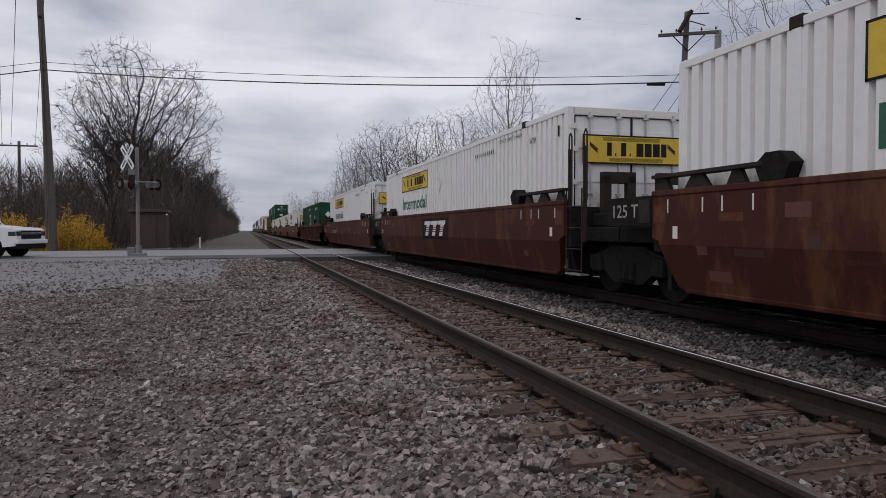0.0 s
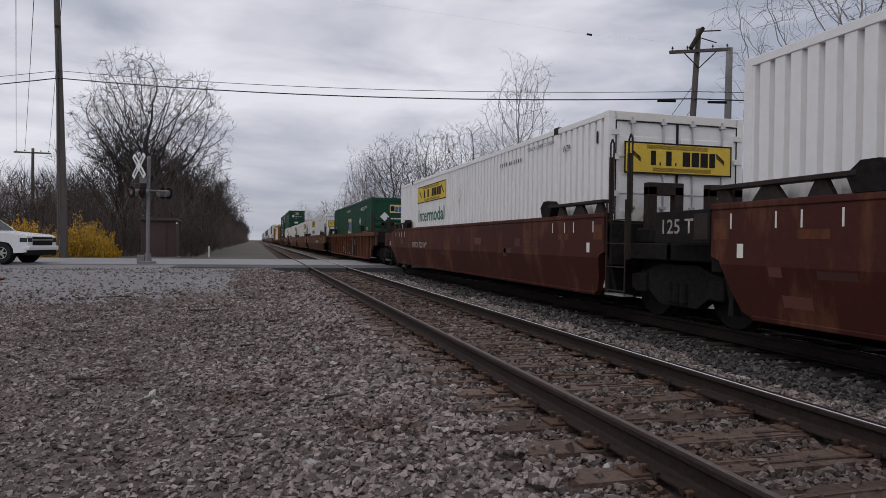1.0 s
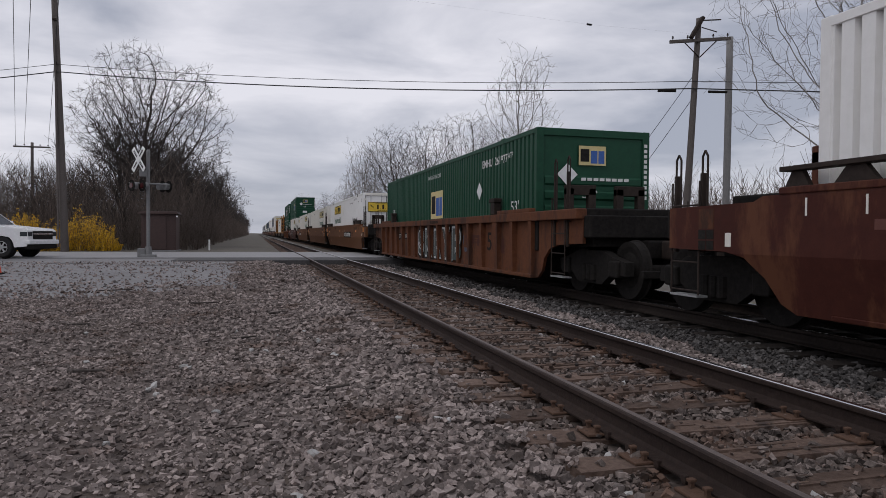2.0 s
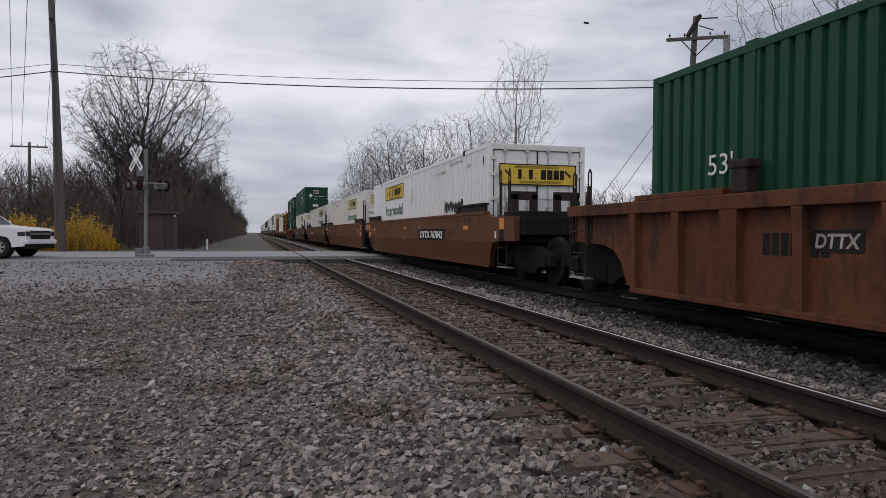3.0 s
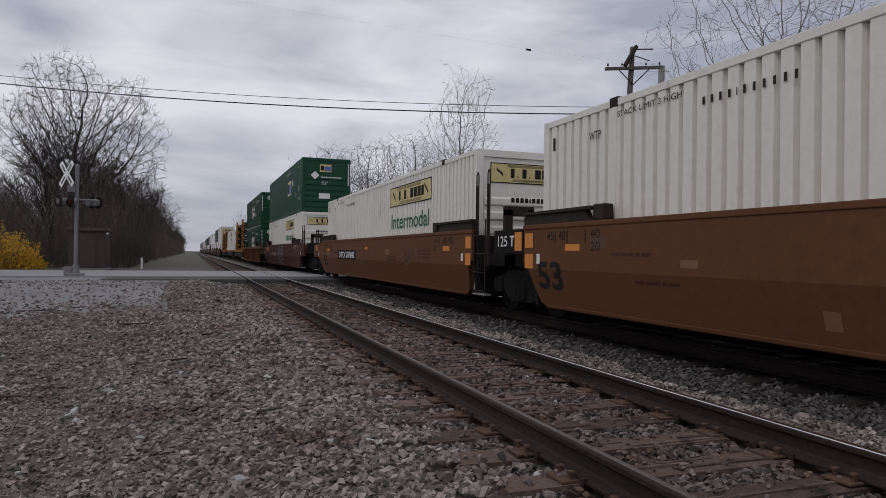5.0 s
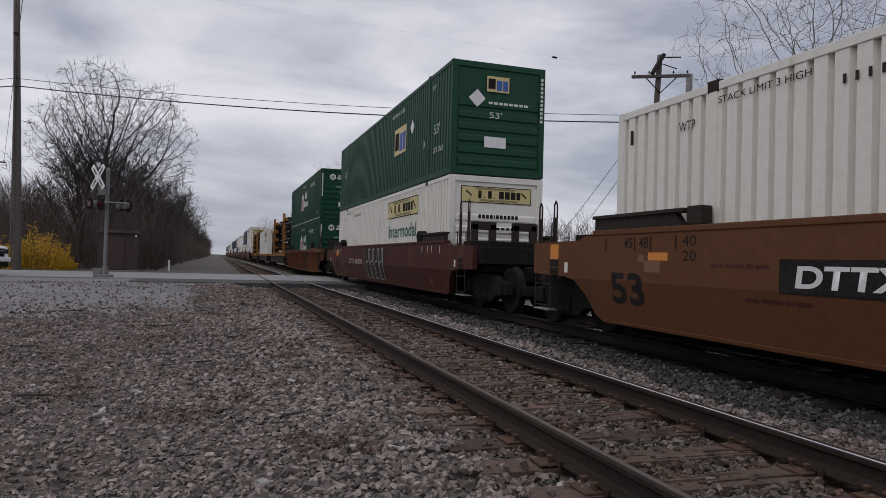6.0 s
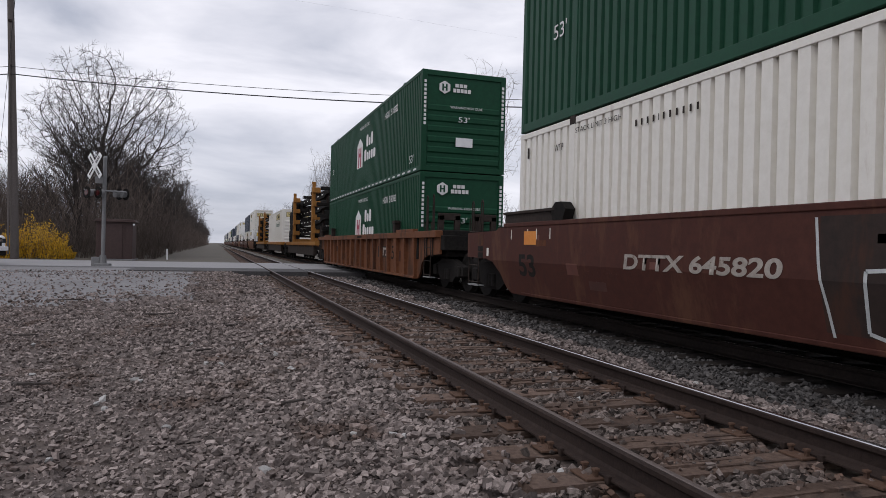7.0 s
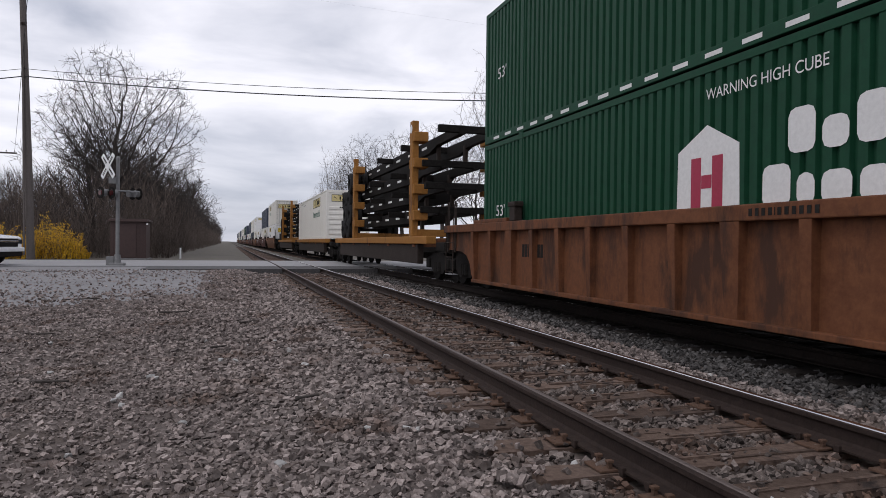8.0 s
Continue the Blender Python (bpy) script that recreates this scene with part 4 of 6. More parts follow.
def end_works(car, paint, sy, near, solo):
    """The platform, posts and ladders over a truck at one end."""
    y0, y1 = 8.25, (10.35 if solo else 9.72)
    bm = bmesh.new()
    box(bm, -1.2, 1.2, *sorted((sy * (y0 - 0.1), sy * y1)), 0.86, 1.10, 0.02)
    box(bm, -0.35, 0.35, *sorted((sy * y0, sy * (y1 + (0.35 if solo else 0.1)))), 0.66, 0.98, 0.03)
    box(bm, -1.42, 1.42, *sorted((sy * (y0 + 0.0), sy * (y0 + 0.2))), 0.75, 1.42, 0.02)
    box(bm, -1.0, 1.0, *sorted((sy * (y0 + 0.2), sy * (y0 + 0.9))), 1.10, 1.34, 0.04)
    part("end_platform", bm, BLACK, car, "grimy black end platform")
    bm = bmesh.new()
    box(bm, -1.33, 1.33, *sorted((sy * 8.15, sy * 8.23)), 0.24, 1.46)
    part("bulkhead", bm, BLACK, car)
    # upright guide blocks with a square hole
    for sx in (-0.55, 0.55):
        bm = bmesh.new()
        yb = sy * (y0 + 0.28)
        for a, b, c, d in ((-0.32, -0.16, 1.34, 2.0), (0.16, 0.32, 1.34, 2.0), (-0.32, 0.32, 1.86, 2.06)):
            box(bm, sx + a, sx + b, yb - 0.07, yb + 0.07, c, d, 0.012)
        part("guide_block", bm, IRON if near else paint, car)
    low = near and solo
    if near or solo:
        # a pair of stanchions and a side ladder
        yl = sy * (y0 + (1.25 if low else (1.75 if solo else 0.42)))
        top = 2.2 if low else (1.85 if solo else 2.45)
        steel = IRON
        for dy in (-0.24, 0.30):
            bm = bmesh.new()
            box(bm, -1.42, -1.365, yl + dy - 0.032, yl + dy + 0.032, 0.85, top, 0.010)
            part("stanchion", bm, steel, car)
            bm = bmesh.new()
            pipe(bm, [(-1.42, yl + dy - 0.12, top - 0.9), (-1.42, yl + dy - 0.12, top + 0.20), (-1.42, yl + dy - 0.07, top + 0.27), (-1.42, yl + dy - 0.02, top + 0.20), (-1.42, yl + dy - 0.02, top - 0.9)], 0.014)
            part("grab_loop", bm, IRON, car)
        for sx in (-1, 1):
            bm = bmesh.new()
            ladder(bm, sx * 1.46, yl - 0.26, yl + 0.30, 0.32, 1.75, 0.36, 0.013)
            part("ladder", bm, IRON, car)
        bm = bmesh.new()
        box(bm, -1.48, -1.32, yl - 0.26, yl + 0.30, 0.29, 0.315)
        part("step", bm, STEEL, car, "pale worn steel step")
    if solo:
        bm = bmesh.new()
        box(bm, -1.37, 1.37, *sorted((sy * 8.4, sy * 10.55)), 1.02, 1.40, 0.02)
        part("end_deck", bm, BLACK, car)
        bm = bmesh.new()
        box(bm, -1.1, 1.1, *sorted((sy * 8.6, sy * 9.6)), 1.40, 1.56, 0.03)
        part("deck_hump", bm, BLACK, car)
        bm = bmesh.new()
        rod(bm, (0.0, sy * y1, 0.82), (0.0, sy * (y1 + 0.55), 0.82), 0.09, n=8)
        box(bm, -0.17, 0.17, *sorted((sy * (y1 + 0.42), sy * (y1 + 0.75))), 0.66, 0.98, 0.04)
        part("coupler", bm, IRON, car)


PATCH_RED = (surface("faded_red_patch", (0.10, 0.034, 0.025), (0.13, 0.048, 0.036), 0.65, 0, 2, 12, 0.03), surface("dull_red_patch", (0.05, 0.018, 0.014), (0.07, 0.026, 0.02), 0.65, 0, 2, 12, 0.03))
PATCH_TAN = (surface("faded_tan_patch", (0.17, 0.085, 0.042), (0.20, 0.105, 0.055), 0.65, 0, 2, 12, 0.03), surface("dull_tan_patch", (0.085, 0.042, 0.022), (0.11, 0.054, 0.028), 0.65, 0, 2, 12, 0.03))


def smooth_well(paint, label, near_solo=False, far_solo=False):
    """A smooth-sided well car unit, its well between y = -8.3 and 8.3."""
    car = empty("well_car", label, "railway car", "train cars")
    linked = [(7.75, 0.24), (7.95, 0.32), (8.08, 0.55), (8.2, 0.90), (8.35, 0.95), (8.35, 1.50)]
    coupled = [(8.25, 0.24), (8.45, 0.34), (8.62, 0.60), (8.9, 0.82), (9.2, 0.88), (10.3, 0.90), (10.3, 1.42), (8.75, 1.44), (8.6, 1.50)]
    near_side = [(-y, z) for y, z in (coupled if near_solo else linked)][::-1]
    outline = near_side + (coupled if far_solo else linked)
    for sx in (-1, 1):
        bm = bmesh.new()
        prism(bm, outline, "x", *sorted((sx * 1.38, sx * 1.50)))
        side = part("side_plate", bm, paint, car)
        bm = bmesh.new()
        box(bm, *sorted((sx * 1.34, sx * 1.515)), -8.36, 8.36, 1.50, 1.575, 0.012)
        box(bm, *sorted((sx * 1.36, sx * 1.512)), -7.8, 7.8, 0.235, 0.29, 0.01)
        part("top_chord", bm, paint, side)
        for sy in (-1, 1):
            bm = bmesh.new()
            if paint in (TAN_CAR, DARK_RED):
                prism(bm, [(sy * 6.35, 1.575), (sy * 6.5, 1.74), (sy * 8.32, 1.74), (sy * 8.32, 1.575)], "x", *sorted((sx * 1.40, sx * 1.49)))
            else:
                for yc, half in ((6.75, 0.16), (7.45, 0.24), (8.15, 0.16)):
                    prism(bm, [(sy * (yc - half), 1.574), (sy * (yc - half * 0.4), 1.738), (sy * (yc + half * 0.4), 1.738), (sy * (yc + half), 1.574)], "x", *sorted((sx * 1.42, sx * 1.48)))
            box(bm, *sorted((sx * 1.36, sx * 1.53)), *sorted((sy * 6.3, sy * 8.34)), 1.735, 1.785, 0.006)
            part("end_guide", bm, IRON, side, "dark steel container guide")
            bm = bmesh.new()
            if paint is TAN_CAR:
                box(bm, *sorted((sx * 1.34, sx * 1.51)), *sorted((sy * 6.0, sy * 6.26)), 1.576, 1.80, 0.02)
            else:
                prism(bm, [(sy * 6.0, 1.576), (sy * 5.92, 1.75), (sy * 6.06, 1.87), (sy * 6.26, 1.87), (sy * 6.42, 1.75), (sy * 6.34, 1.576)], "x", *sorted((sx * 1.34, sx * 1.52)))
            part("lock_bracket", bm, IRON if paint is TAN_CAR else BLACK, side)
    for sx in (-1, 1):
        bm = bmesh.new()
        box(bm, *sorted((sx * 1.335, sx * 1.365)), -8.32, 8.32, 0.23, 1.49)
        part("well_liner", bm, BLACK, car)
    bm = bmesh.new()
    box(bm, -1.36, 1.36, -8.1, 8.1, 0.22, 0.30)
    for k in range(9):
        box(bm, -1.36, 1.36, -7.6 + k * 1.9 - 0.1, -7.6 + k * 1.9 + 0.1, 0.20, 0.36)
    part("well_floor", bm, BLACK, car)
    end_works(car, paint, -1, True, near_solo)
    end_works(car, paint, 1, False, far_solo)
    make_truck(car, -9.95 if near_solo else -9.68)
    if far_solo:
        make_truck(car, 9.95)
    if not far_solo:
        for far in (False, True):
            sx = 1 if far else -1
            bm = bmesh.new()
            box(bm, *sorted((sx * 1.44, sx * 1.52)), 8.36, 9.5, 1.10, 1.52, 0.01)
            sign = part("end_plate", bm, BLACK, car)
            lettering("125 T", 0.19, 0.66, LETTER_WHITE if paint is TAN_CAR else WORN_MARK, sign, on_side(sx * 1.522, 9.0, 1.32, far), bold=0.01)
            bm = bmesh.new()
            plate(bm, on_side(sx * 1.52, 8.52, 1.31, far), -0.13, 0.13, -0.16, 0.16, 0.004)
            part("reflector", bm, ORANGE_PATCH if paint is TAN_CAR else IRON, sign)
    # capacity marks, patches and a few small stencils
    for sy in (-1, 1):
        for y in (6.45, 6.95, 7.3, 8.0):
            bm = bmesh.new()
            plate(bm, on_side(-1.50, sy * y, 1.36), -0.012, 0.012, -0.09, 0.09, 0.004)
            part("capacity_mark", bm, INK if paint is TAN_CAR else CREAM, car)
    if paint is TAN_CAR:
        for sy in (-1, 1):
            for y, word in ((6.95, "48"), (7.3, "45")):
                lettering(word, 0.14, 0.20, INK, car, on_side(-1.503, sy * y + 0.15, 1.38), bold=0.01)
            lettering("40\n20", 0.30, 0.24, INK, car, on_side(-1.503, sy * 6.2, 1.30))
        lettering("53", 0.44, 0.76, INK, car, on_side(-1.503, 7.5, 0.76), bold=0.03)
    for y, z, w, h in ((-6.9, 1.20, 0.40, 0.10), (6.8, 1.20, 0.40, 0.10), (0.4, 1.24, 0.36, 0.08)):
        bm = bmesh.new()
        plate(bm, on_side(-1.50, y, z), -w / 2, w / 2, -h / 2, h / 2, 0.003)
        part("reflector", bm, ORANGE_PATCH if paint is TAN_CAR else RUST_CAR, car, "faded orange reflective patch")
    for sy, solo in ((-1, near_solo), (1, far_solo)):
        y = sy * (9.55 if solo else 8.16)
        for z in ((1.27,) if solo or paint is not TAN_CAR else (1.32, 0.98)):
            bm = bmesh.new()
            plate(bm, on_side(-1.50, y, z), -0.14, 0.14, -0.12, 0.12, 0.004)
            part("reflector", bm, ORANGE_PATCH if paint is TAN_CAR else RUST_CAR, car, "square orange reflective panel")
        if solo:
            for row in range(2):
                for col in (-1, 1):
                    bm = bmesh.new()
                    plate(bm, on_side(-1.50, y + col * 0.075, 1.08 - 0.13 * row), -0.068, 0.068, -0.055, 0.055, 0.004)
                    part("data_plate", bm, INK, car)
        bm = bmesh.new()
        plate(bm, on_side(-1.50, sy * (9.15 if solo else 7.84), 1.02), -0.05, 0.05, -0.08, 0.08, 0.004)
        part("data_plate", bm, CREAM, car, "small pale data card")
    # repainted patches
    rnd = random.Random(len(label))
    for k in range(8):
        y, z, w, h = rnd.uniform(-7.6, 7.4), rnd.uniform(0.45, 1.3), rnd.uniform(0.12, 0.5), rnd.uniform(0.06, 0.2)
        bm = bmesh.new()
        plate(bm, on_side(-1.50, y, z), -w / 2, w / 2, -h / 2, h / 2, 0.0015)
        part("paint_patch", bm, (PATCH_TAN if paint is TAN_CAR else PATCH_RED)[k % 2], car)
    bm = bmesh.new()
    for y, z in ((-5.4, 1.15), (-5.4, 1.07), (-5.4, 0.99), (-2.6, 0.98), (-2.6, 0.90), (4.9, 0.75), (5.4, 1.1)):
        bars(bm, on_side(-1.50, y, z), -0.42, 0.42, -0.022, 0.022, (2, 3, 1, 2), 0.3, 0.003)
    tagged(part("stencil", bm, DARK_RED, car), kind="stuff")
    return car


def number_panel(car, y0, y1, z0, z1, backing, ink, words, x=-1.50):
    """A car number on the flank, on a dark panel where there is one."""
    m = on_side(x, (y0 + y1) / 2, (z0 + z1) / 2)
    w, h = abs(y1 - y0), abs(z1 - z0)
    holder = car
    if backing:
        bm = bmesh.new()
        plate(bm, m, -w / 2, w / 2, -h / 2, h / 2, 0.004)
        holder = part("number_panel", bm, backing, car)
    lettering(words, h * 0.66, w * 0.86, ink, holder, on_side(x - 0.007, (y0 + y1) / 2, (z0 + z1) / 2), "car_number", 0.03, 0.14)


def emblem_panel(car, y0, y1, z0, z1, x=-1.50, block=LETTER_WHITE, ground=INK):
    """A dark panel with three slanted pale blocks crossed by dark rules."""
    m = on_side(x, (y0 + y1) / 2, (z0 + z1) / 2)
    w, h = abs(y1 - y0), abs(z1 - z0)
    bm = bmesh.new()
    plate(bm, m, -w / 2, w / 2, -h / 2, h / 2, 0.004)
    holder = part("emblem_panel", bm, ground, car)
    for k in (-1, 0, 1):
        bm = bmesh.new()
        cx = k * w * 0.28
        t = 0.007
        for pts in (((-0.13, 0.18), (0.13, 0.18), (0.15, 0.36), (-0.11, 0.36)), ((-0.09, -0.34), (0.03, -0.34), (0.09, 0.18), (-0.03, 0.18))):
            bm.faces.new([bm.verts.new(m @ Vector((cx + a * w, b * h, t))) for a, b in pts])
        part("emblem_block", bm, block, holder)
        bm = bmesh.new()
        for q in range(3):
            plate(bm, m @ Matrix.Translation((cx, h * (-0.14 + 0.1 * q), 0)), -w * 0.13, w * 0.13, -h * 0.02, h * 0.02, 0.009)
        tagged(part("emblem_rule", bm, RED_CAR, holder), kind="stuff")


RIBBED_END = [(-10.3, 1.34), (-10.3, 0.92), (-9.3, 0.88), (-8.95, 0.80), (-8.72, 0.62), (-8.6, 0.36), (-8.4, 0.22)]


def ribbed_well(paint, label):
    """A single well car with a box chord and tapered posts, trucks at both ends."""
    car = empty("well_car", label, "railway car", "train cars")
    for sx in (-1, 1):
        bm = bmesh.new()
        prism(bm, RIBBED_END[::-1] + [(-y, z) for y, z in RIBBED_END], "x", *sorted((sx * 1.33, sx * 1.39)))
        side = part("side_plate", bm, paint, car)
        bm = bmesh.new()
        box(bm, *sorted((sx * 1.32, sx * 1.52)), -10.32, 10.32, 1.34, 1.52, 0.015)
        part("top_chord", bm, paint, side)
        bm = bmesh.new()
        box(bm, *sorted((sx * 1.33, sx * 1.50)), -8.3, 8.3, 0.20, 0.27, 0.01)
        part("bottom_chord", bm, paint, side)
        for k in range(-8, 9):
            y = k * 1.03
            w = 0.15 if k % 6 == 0 else 0.075
            low = 0.27
            bm = bmesh.new()
            v = [(sx * 1.385, y - w, 1.34), (sx * 1.385, y + w, 1.34), (sx * 1.385, y - w * 0.8, low), (sx * 1.385, y + w * 0.8, low),
                 (sx * 1.515, y - w, 1.34), (sx * 1.515, y + w, 1.34), (sx * 1.475, y - w * 0.7, low), (sx * 1.475, y + w * 0.7, low)]
            vs = [bm.verts.new(p) for p in v]
            for q in ((0, 1, 5, 4), (2, 3, 7, 6), (4, 5, 7, 6), (0, 4, 6, 2), (1, 5, 7, 3), (0, 1, 3, 2)):
                bm.faces.new([vs[i] for i in q])
            part("side_post", bm, paint, side)
        for sy in (-1, 1):
            bm = bmesh.new()
            box(bm, *sorted((sx * 1.36, sx * 1.50)), *sorted((sy * 6.3, sy * 8.2)), 1.52, 1.60, 0.012)
            part("end_guide", bm, paint, side)
            bm = bmesh.new()
            box(bm, *sorted((sx * 1.34, sx * 1.51)), *sorted((sy * 5.88, sy * 6.14)), 1.521, 1.86, 0.02)
            box(bm, *sorted((sx * 1.33, sx * 1.53)), *sorted((sy * 5.84, sy * 6.18)), 1.80, 1.90, 0.02)
            part("lock_bracket", bm, IRON, side, "dark steel lock bracket")
    for sx in (-1, 1):
        bm = bmesh.new()
        box(bm, *sorted((sx * 1.30, sx * 1.325)), -8.32, 8.32, 0.23, 1.33)
        part("well_liner", bm, BLACK, car)
    bm = bmesh.new()
    box(bm, -1.30, 1.30, -8.1, 8.1, 0.22, 0.30)
    part("well_floor", bm, BLACK, car)
    end_works(car, paint, -1, True, True)
    end_works(car, paint, 1, False, True)
    make_truck(car, -9.95)
    make_truck(car, 9.95)
    lettering("53", 0.44, 0.70, INK, car, on_side(-1.392, -5.7, 0.9), bold=0.010)
    emblem_panel(car, -3.45, -5.05, 0.72, 1.10, -1.392, WORN_MARK if paint is ORANGE_CAR else DARK_RED, paint if paint is RUST_CAR else SOOT)
    bm = bmesh.new()
    bars(bm, on_side(-1.522, -0.75, 1.43), -0.45, 0.45, -0.04, 0.04, (1, 1, 1, 1, -0.2, 1, 1, 1, 1, 1, 1), 0.8, 0.003)
    bars(bm, on_side(-1.392, 5.3, 0.95), -0.45, 0.45, -0.12, 0.12, (1, 1, 1, 1, -0.2, 1, 1, 1), 0.25, 0.003)
    tagged(part("stencil", bm, INK, car), kind="stuff")
    bm = bmesh.new()
    plate(bm, on_side(-1.392, -6.3, 0.8), -0.2, 0.2, -0.16, 0.16, 0.004)
    part("data_plate", bm, DARK_RED, car)
    return car


def ride(thing, s, z, rz=0):
    """Put a thing on the train at s metres ahead at the start."""
    MOVING.append((thing, s, z, rz))
    thing.matrix_basis = pose(TRAIN_X, s, z, 0, 0, rz)
    return thing


FLOOR = 0.365
UP = FLOOR + HEIGHT + 0.025

red_a = smooth_well(RED_CAR, "oxide-red articulated well car, grimy with dark ends")
emblem_panel(red_a, 1.45, -1.3, 0.79, 1.41)
ride(red_a, 18.97, 0)
red_b = copy_thing(red_a, Matrix())
ride(red_b, -0.40, 0)
red_c = smooth_well(RED_CAR, "oxide-red articulated well car with coupled far end", far_solo=True)
number_panel(red_c, 5.3, 2.9, 0.84, 1.12, None, WORN_MARK, "DTTX 723149")
ride(red_c, 38.28, 0)
rusty = ribbed_well(RUST_CAR, "rusty orange ribbed well car with sprayed graffiti")
ride(rusty, 61.57, 0)
tan_a = smooth_well(TAN_CAR, "tan-brown articulated well car with black number panel", near_solo=True)
number_panel(tan_a, -1.75, -4.9, 0.84, 1.18, INK, LETTER_WHITE, "DTTX 767842")
ride(tan_a, 84.72, 0)
tan_b = smooth_well(TAN_CAR, "tan-brown articulated well car with faded markings")
ride(tan_b, 103.75, 0)
tan_c = smooth_well(TAN_CAR, "tan-brown articulated well car with coupled far end", far_solo=True)
number_panel(tan_c, 4.85, 1.85, 0.84, 1.18, INK, LETTER_WHITE, "DTTX 767842")
ride(tan_c, 122.72, 0)
dark = smooth_well(DARK_RED, "dark oxide-red well car with outlined graffiti", near_solo=True, far_solo=True)
ride(dark, 146.35, 0)
orange = ribbed_well(ORANGE_CAR, "faded orange ribbed well car with tapered posts")
ride(orange, 169.25, 0)


def sprayed_letters(car, x, rows, halo, edge, fill):
    """Big painted letters along a flank, each a pale outline round a dark fill. rows: letter, y at both sides, low and high z."""
    for letter, y0, y1, z0, z1 in rows:
        yc, zc, w, h = (y0 + y1) / 2, (z0 + z1) / 2, abs(y1 - y0), z1 - z0
        for grow, bold, material, t in ((1.24, 0.12, halo, 0.0), (1.04, 0.075, edge, 0.004), (0.90, 0.028, fill, 0.008)):
            lettering(letter, h * grow, w * grow, material, car, on_side(x - t, yc, zc), "graffiti", bold)


TEAL_SPRAY = surface("dark_teal_spray", (0.022, 0.035, 0.033), (0.05, 0.07, 0.065), 0.6, 0, 1.5, 14, 0.02, (0.10, 0.12, 0.115), 0.62)
sprayed_letters(rusty, -1.43, (("S", 1.66, 0.90, 0.36, 1.22), ("K", 0.70, -0.20, 0.35, 1.24), ("R", -0.46, -1.30, 0.34, 1.22), ("Y", -1.40, -2.22, 0.34, 1.26), ("B", -2.46, -3.36, 0.30, 1.28)), INK, SILVER, TEAL_SPRAY)
number_panel(rusty, 5.06, 4.46, 0.88, 1.10, INK, WORN_MARK, "DTTX", -1.392)
number_panel(rusty, 4.02, 3.38, 0.88, 1.10, INK, WORN_MARK, "658639", -1.392)
BLUE_SPRAY = surface("blue_spray", (0.035, 0.05, 0.085), (0.06, 0.075, 0.11), 0.65, 0, 4, 20, 0.02, (0.09, 0.05, 0.035), 0.52)
for y, z, w, h in ((-3.50, 0.92, 0.13, 0.16), (-3.62, 0.70, 0.17, 0.10)):
    bm = bmesh.new()
    ring = [2 * math.pi * k / 28 for k in range(28)]
    bm.faces.new([bm.verts.new(on_side(-1.392, y, z) @ Vector((w * math.cos(a) * (1 + 0.3 * noise.noise((3 * math.cos(a), 3 * math.sin(a), y))), h * math.sin(a), 0.003))) for a in ring])
    part("graffiti", bm, BLUE_SPRAY, rusty, "dull blue sprayed cloud")


def sprayed_lines(car, y0, y1, x, material):
    """Angular outline strokes sprayed along a flank."""
    rnd = random.Random(3)
    bm = bmesh.new()
    y = y0
    while y < y1:
        w = rnd.uniform(0.45, 0.8)
        pts = [(y, 0.36), (y + 0.06, 1.42), (y + w * 0.45, 1.40), (y + w * 0.4, 0.98), (y + w * 0.85, 0.96), (y + w * 0.9, 0.42), (y + w * 0.55, 0.36)]
        for (a, b), (c, d) in zip(pts, pts[1:]):
            dy, dz = c - a, d - b
            k = 0.018 / max(0.01, math.hypot(dy, dz))
            bm.faces.new([bm.verts.new((x, p, q)) for p, q in ((a - dz * k, b + dy * k), (c - dz * k, d + dy * k), (c + dz * k, d - dy * k), (a + dz * k, b - dy * k))])
        y += w * 1.15
    part("graffiti", bm, material, car)


bm = bmesh.new()
plate(bm, on_side(-1.50, -0.4, 0.9), -1.55, 1.75, -0.52, 0.55, 0.003)
part("graffiti", bm, SOOT, dark)
sprayed_lines(dark, -1.9, 0.7, -1.506, SILVER)
bm = bmesh.new()
for a, b, c, d in ((1.19, 1.44, 1.16, 1.02), (1.16, 1.02, 1.10, 0.62), (1.10, 0.62, 1.07, 0.34)):
    bm.faces.new([bm.verts.new((-1.506, p, q)) for p, q in ((a - 0.016, b), (c - 0.016, d), (c + 0.016, d), (a + 0.016, b))])
part("graffiti", bm, SILVER, dark)
number_panel(dark, 4.5, 1.35, 0.79, 1.11, None, WORN_MARK, "DTTX 645820")
lettering("53", 0.40, 0.66, INK, dark, on_side(-1.503, 7.35, 0.80), bold=0.03)
bm = bmesh.new()
plate(bm, on_side(-1.50, 7.2, 1.29), -0.24, 0.24, -0.12, 0.12, 0.005)
part("reflector", bm, ORANGE_PATCH, dark, "large faded orange reflective panel")
lettering("GWG33G", 0.13, 0.62, INK, tan_a, on_side(-1.505, 2.85, 1.43), bold=0.01)
VIOLET = surface("violet_spray", (0.060, 0.026, 0.036), (0.080, 0.036, 0.045), 0.6, 0, 2, 12, 0.02)
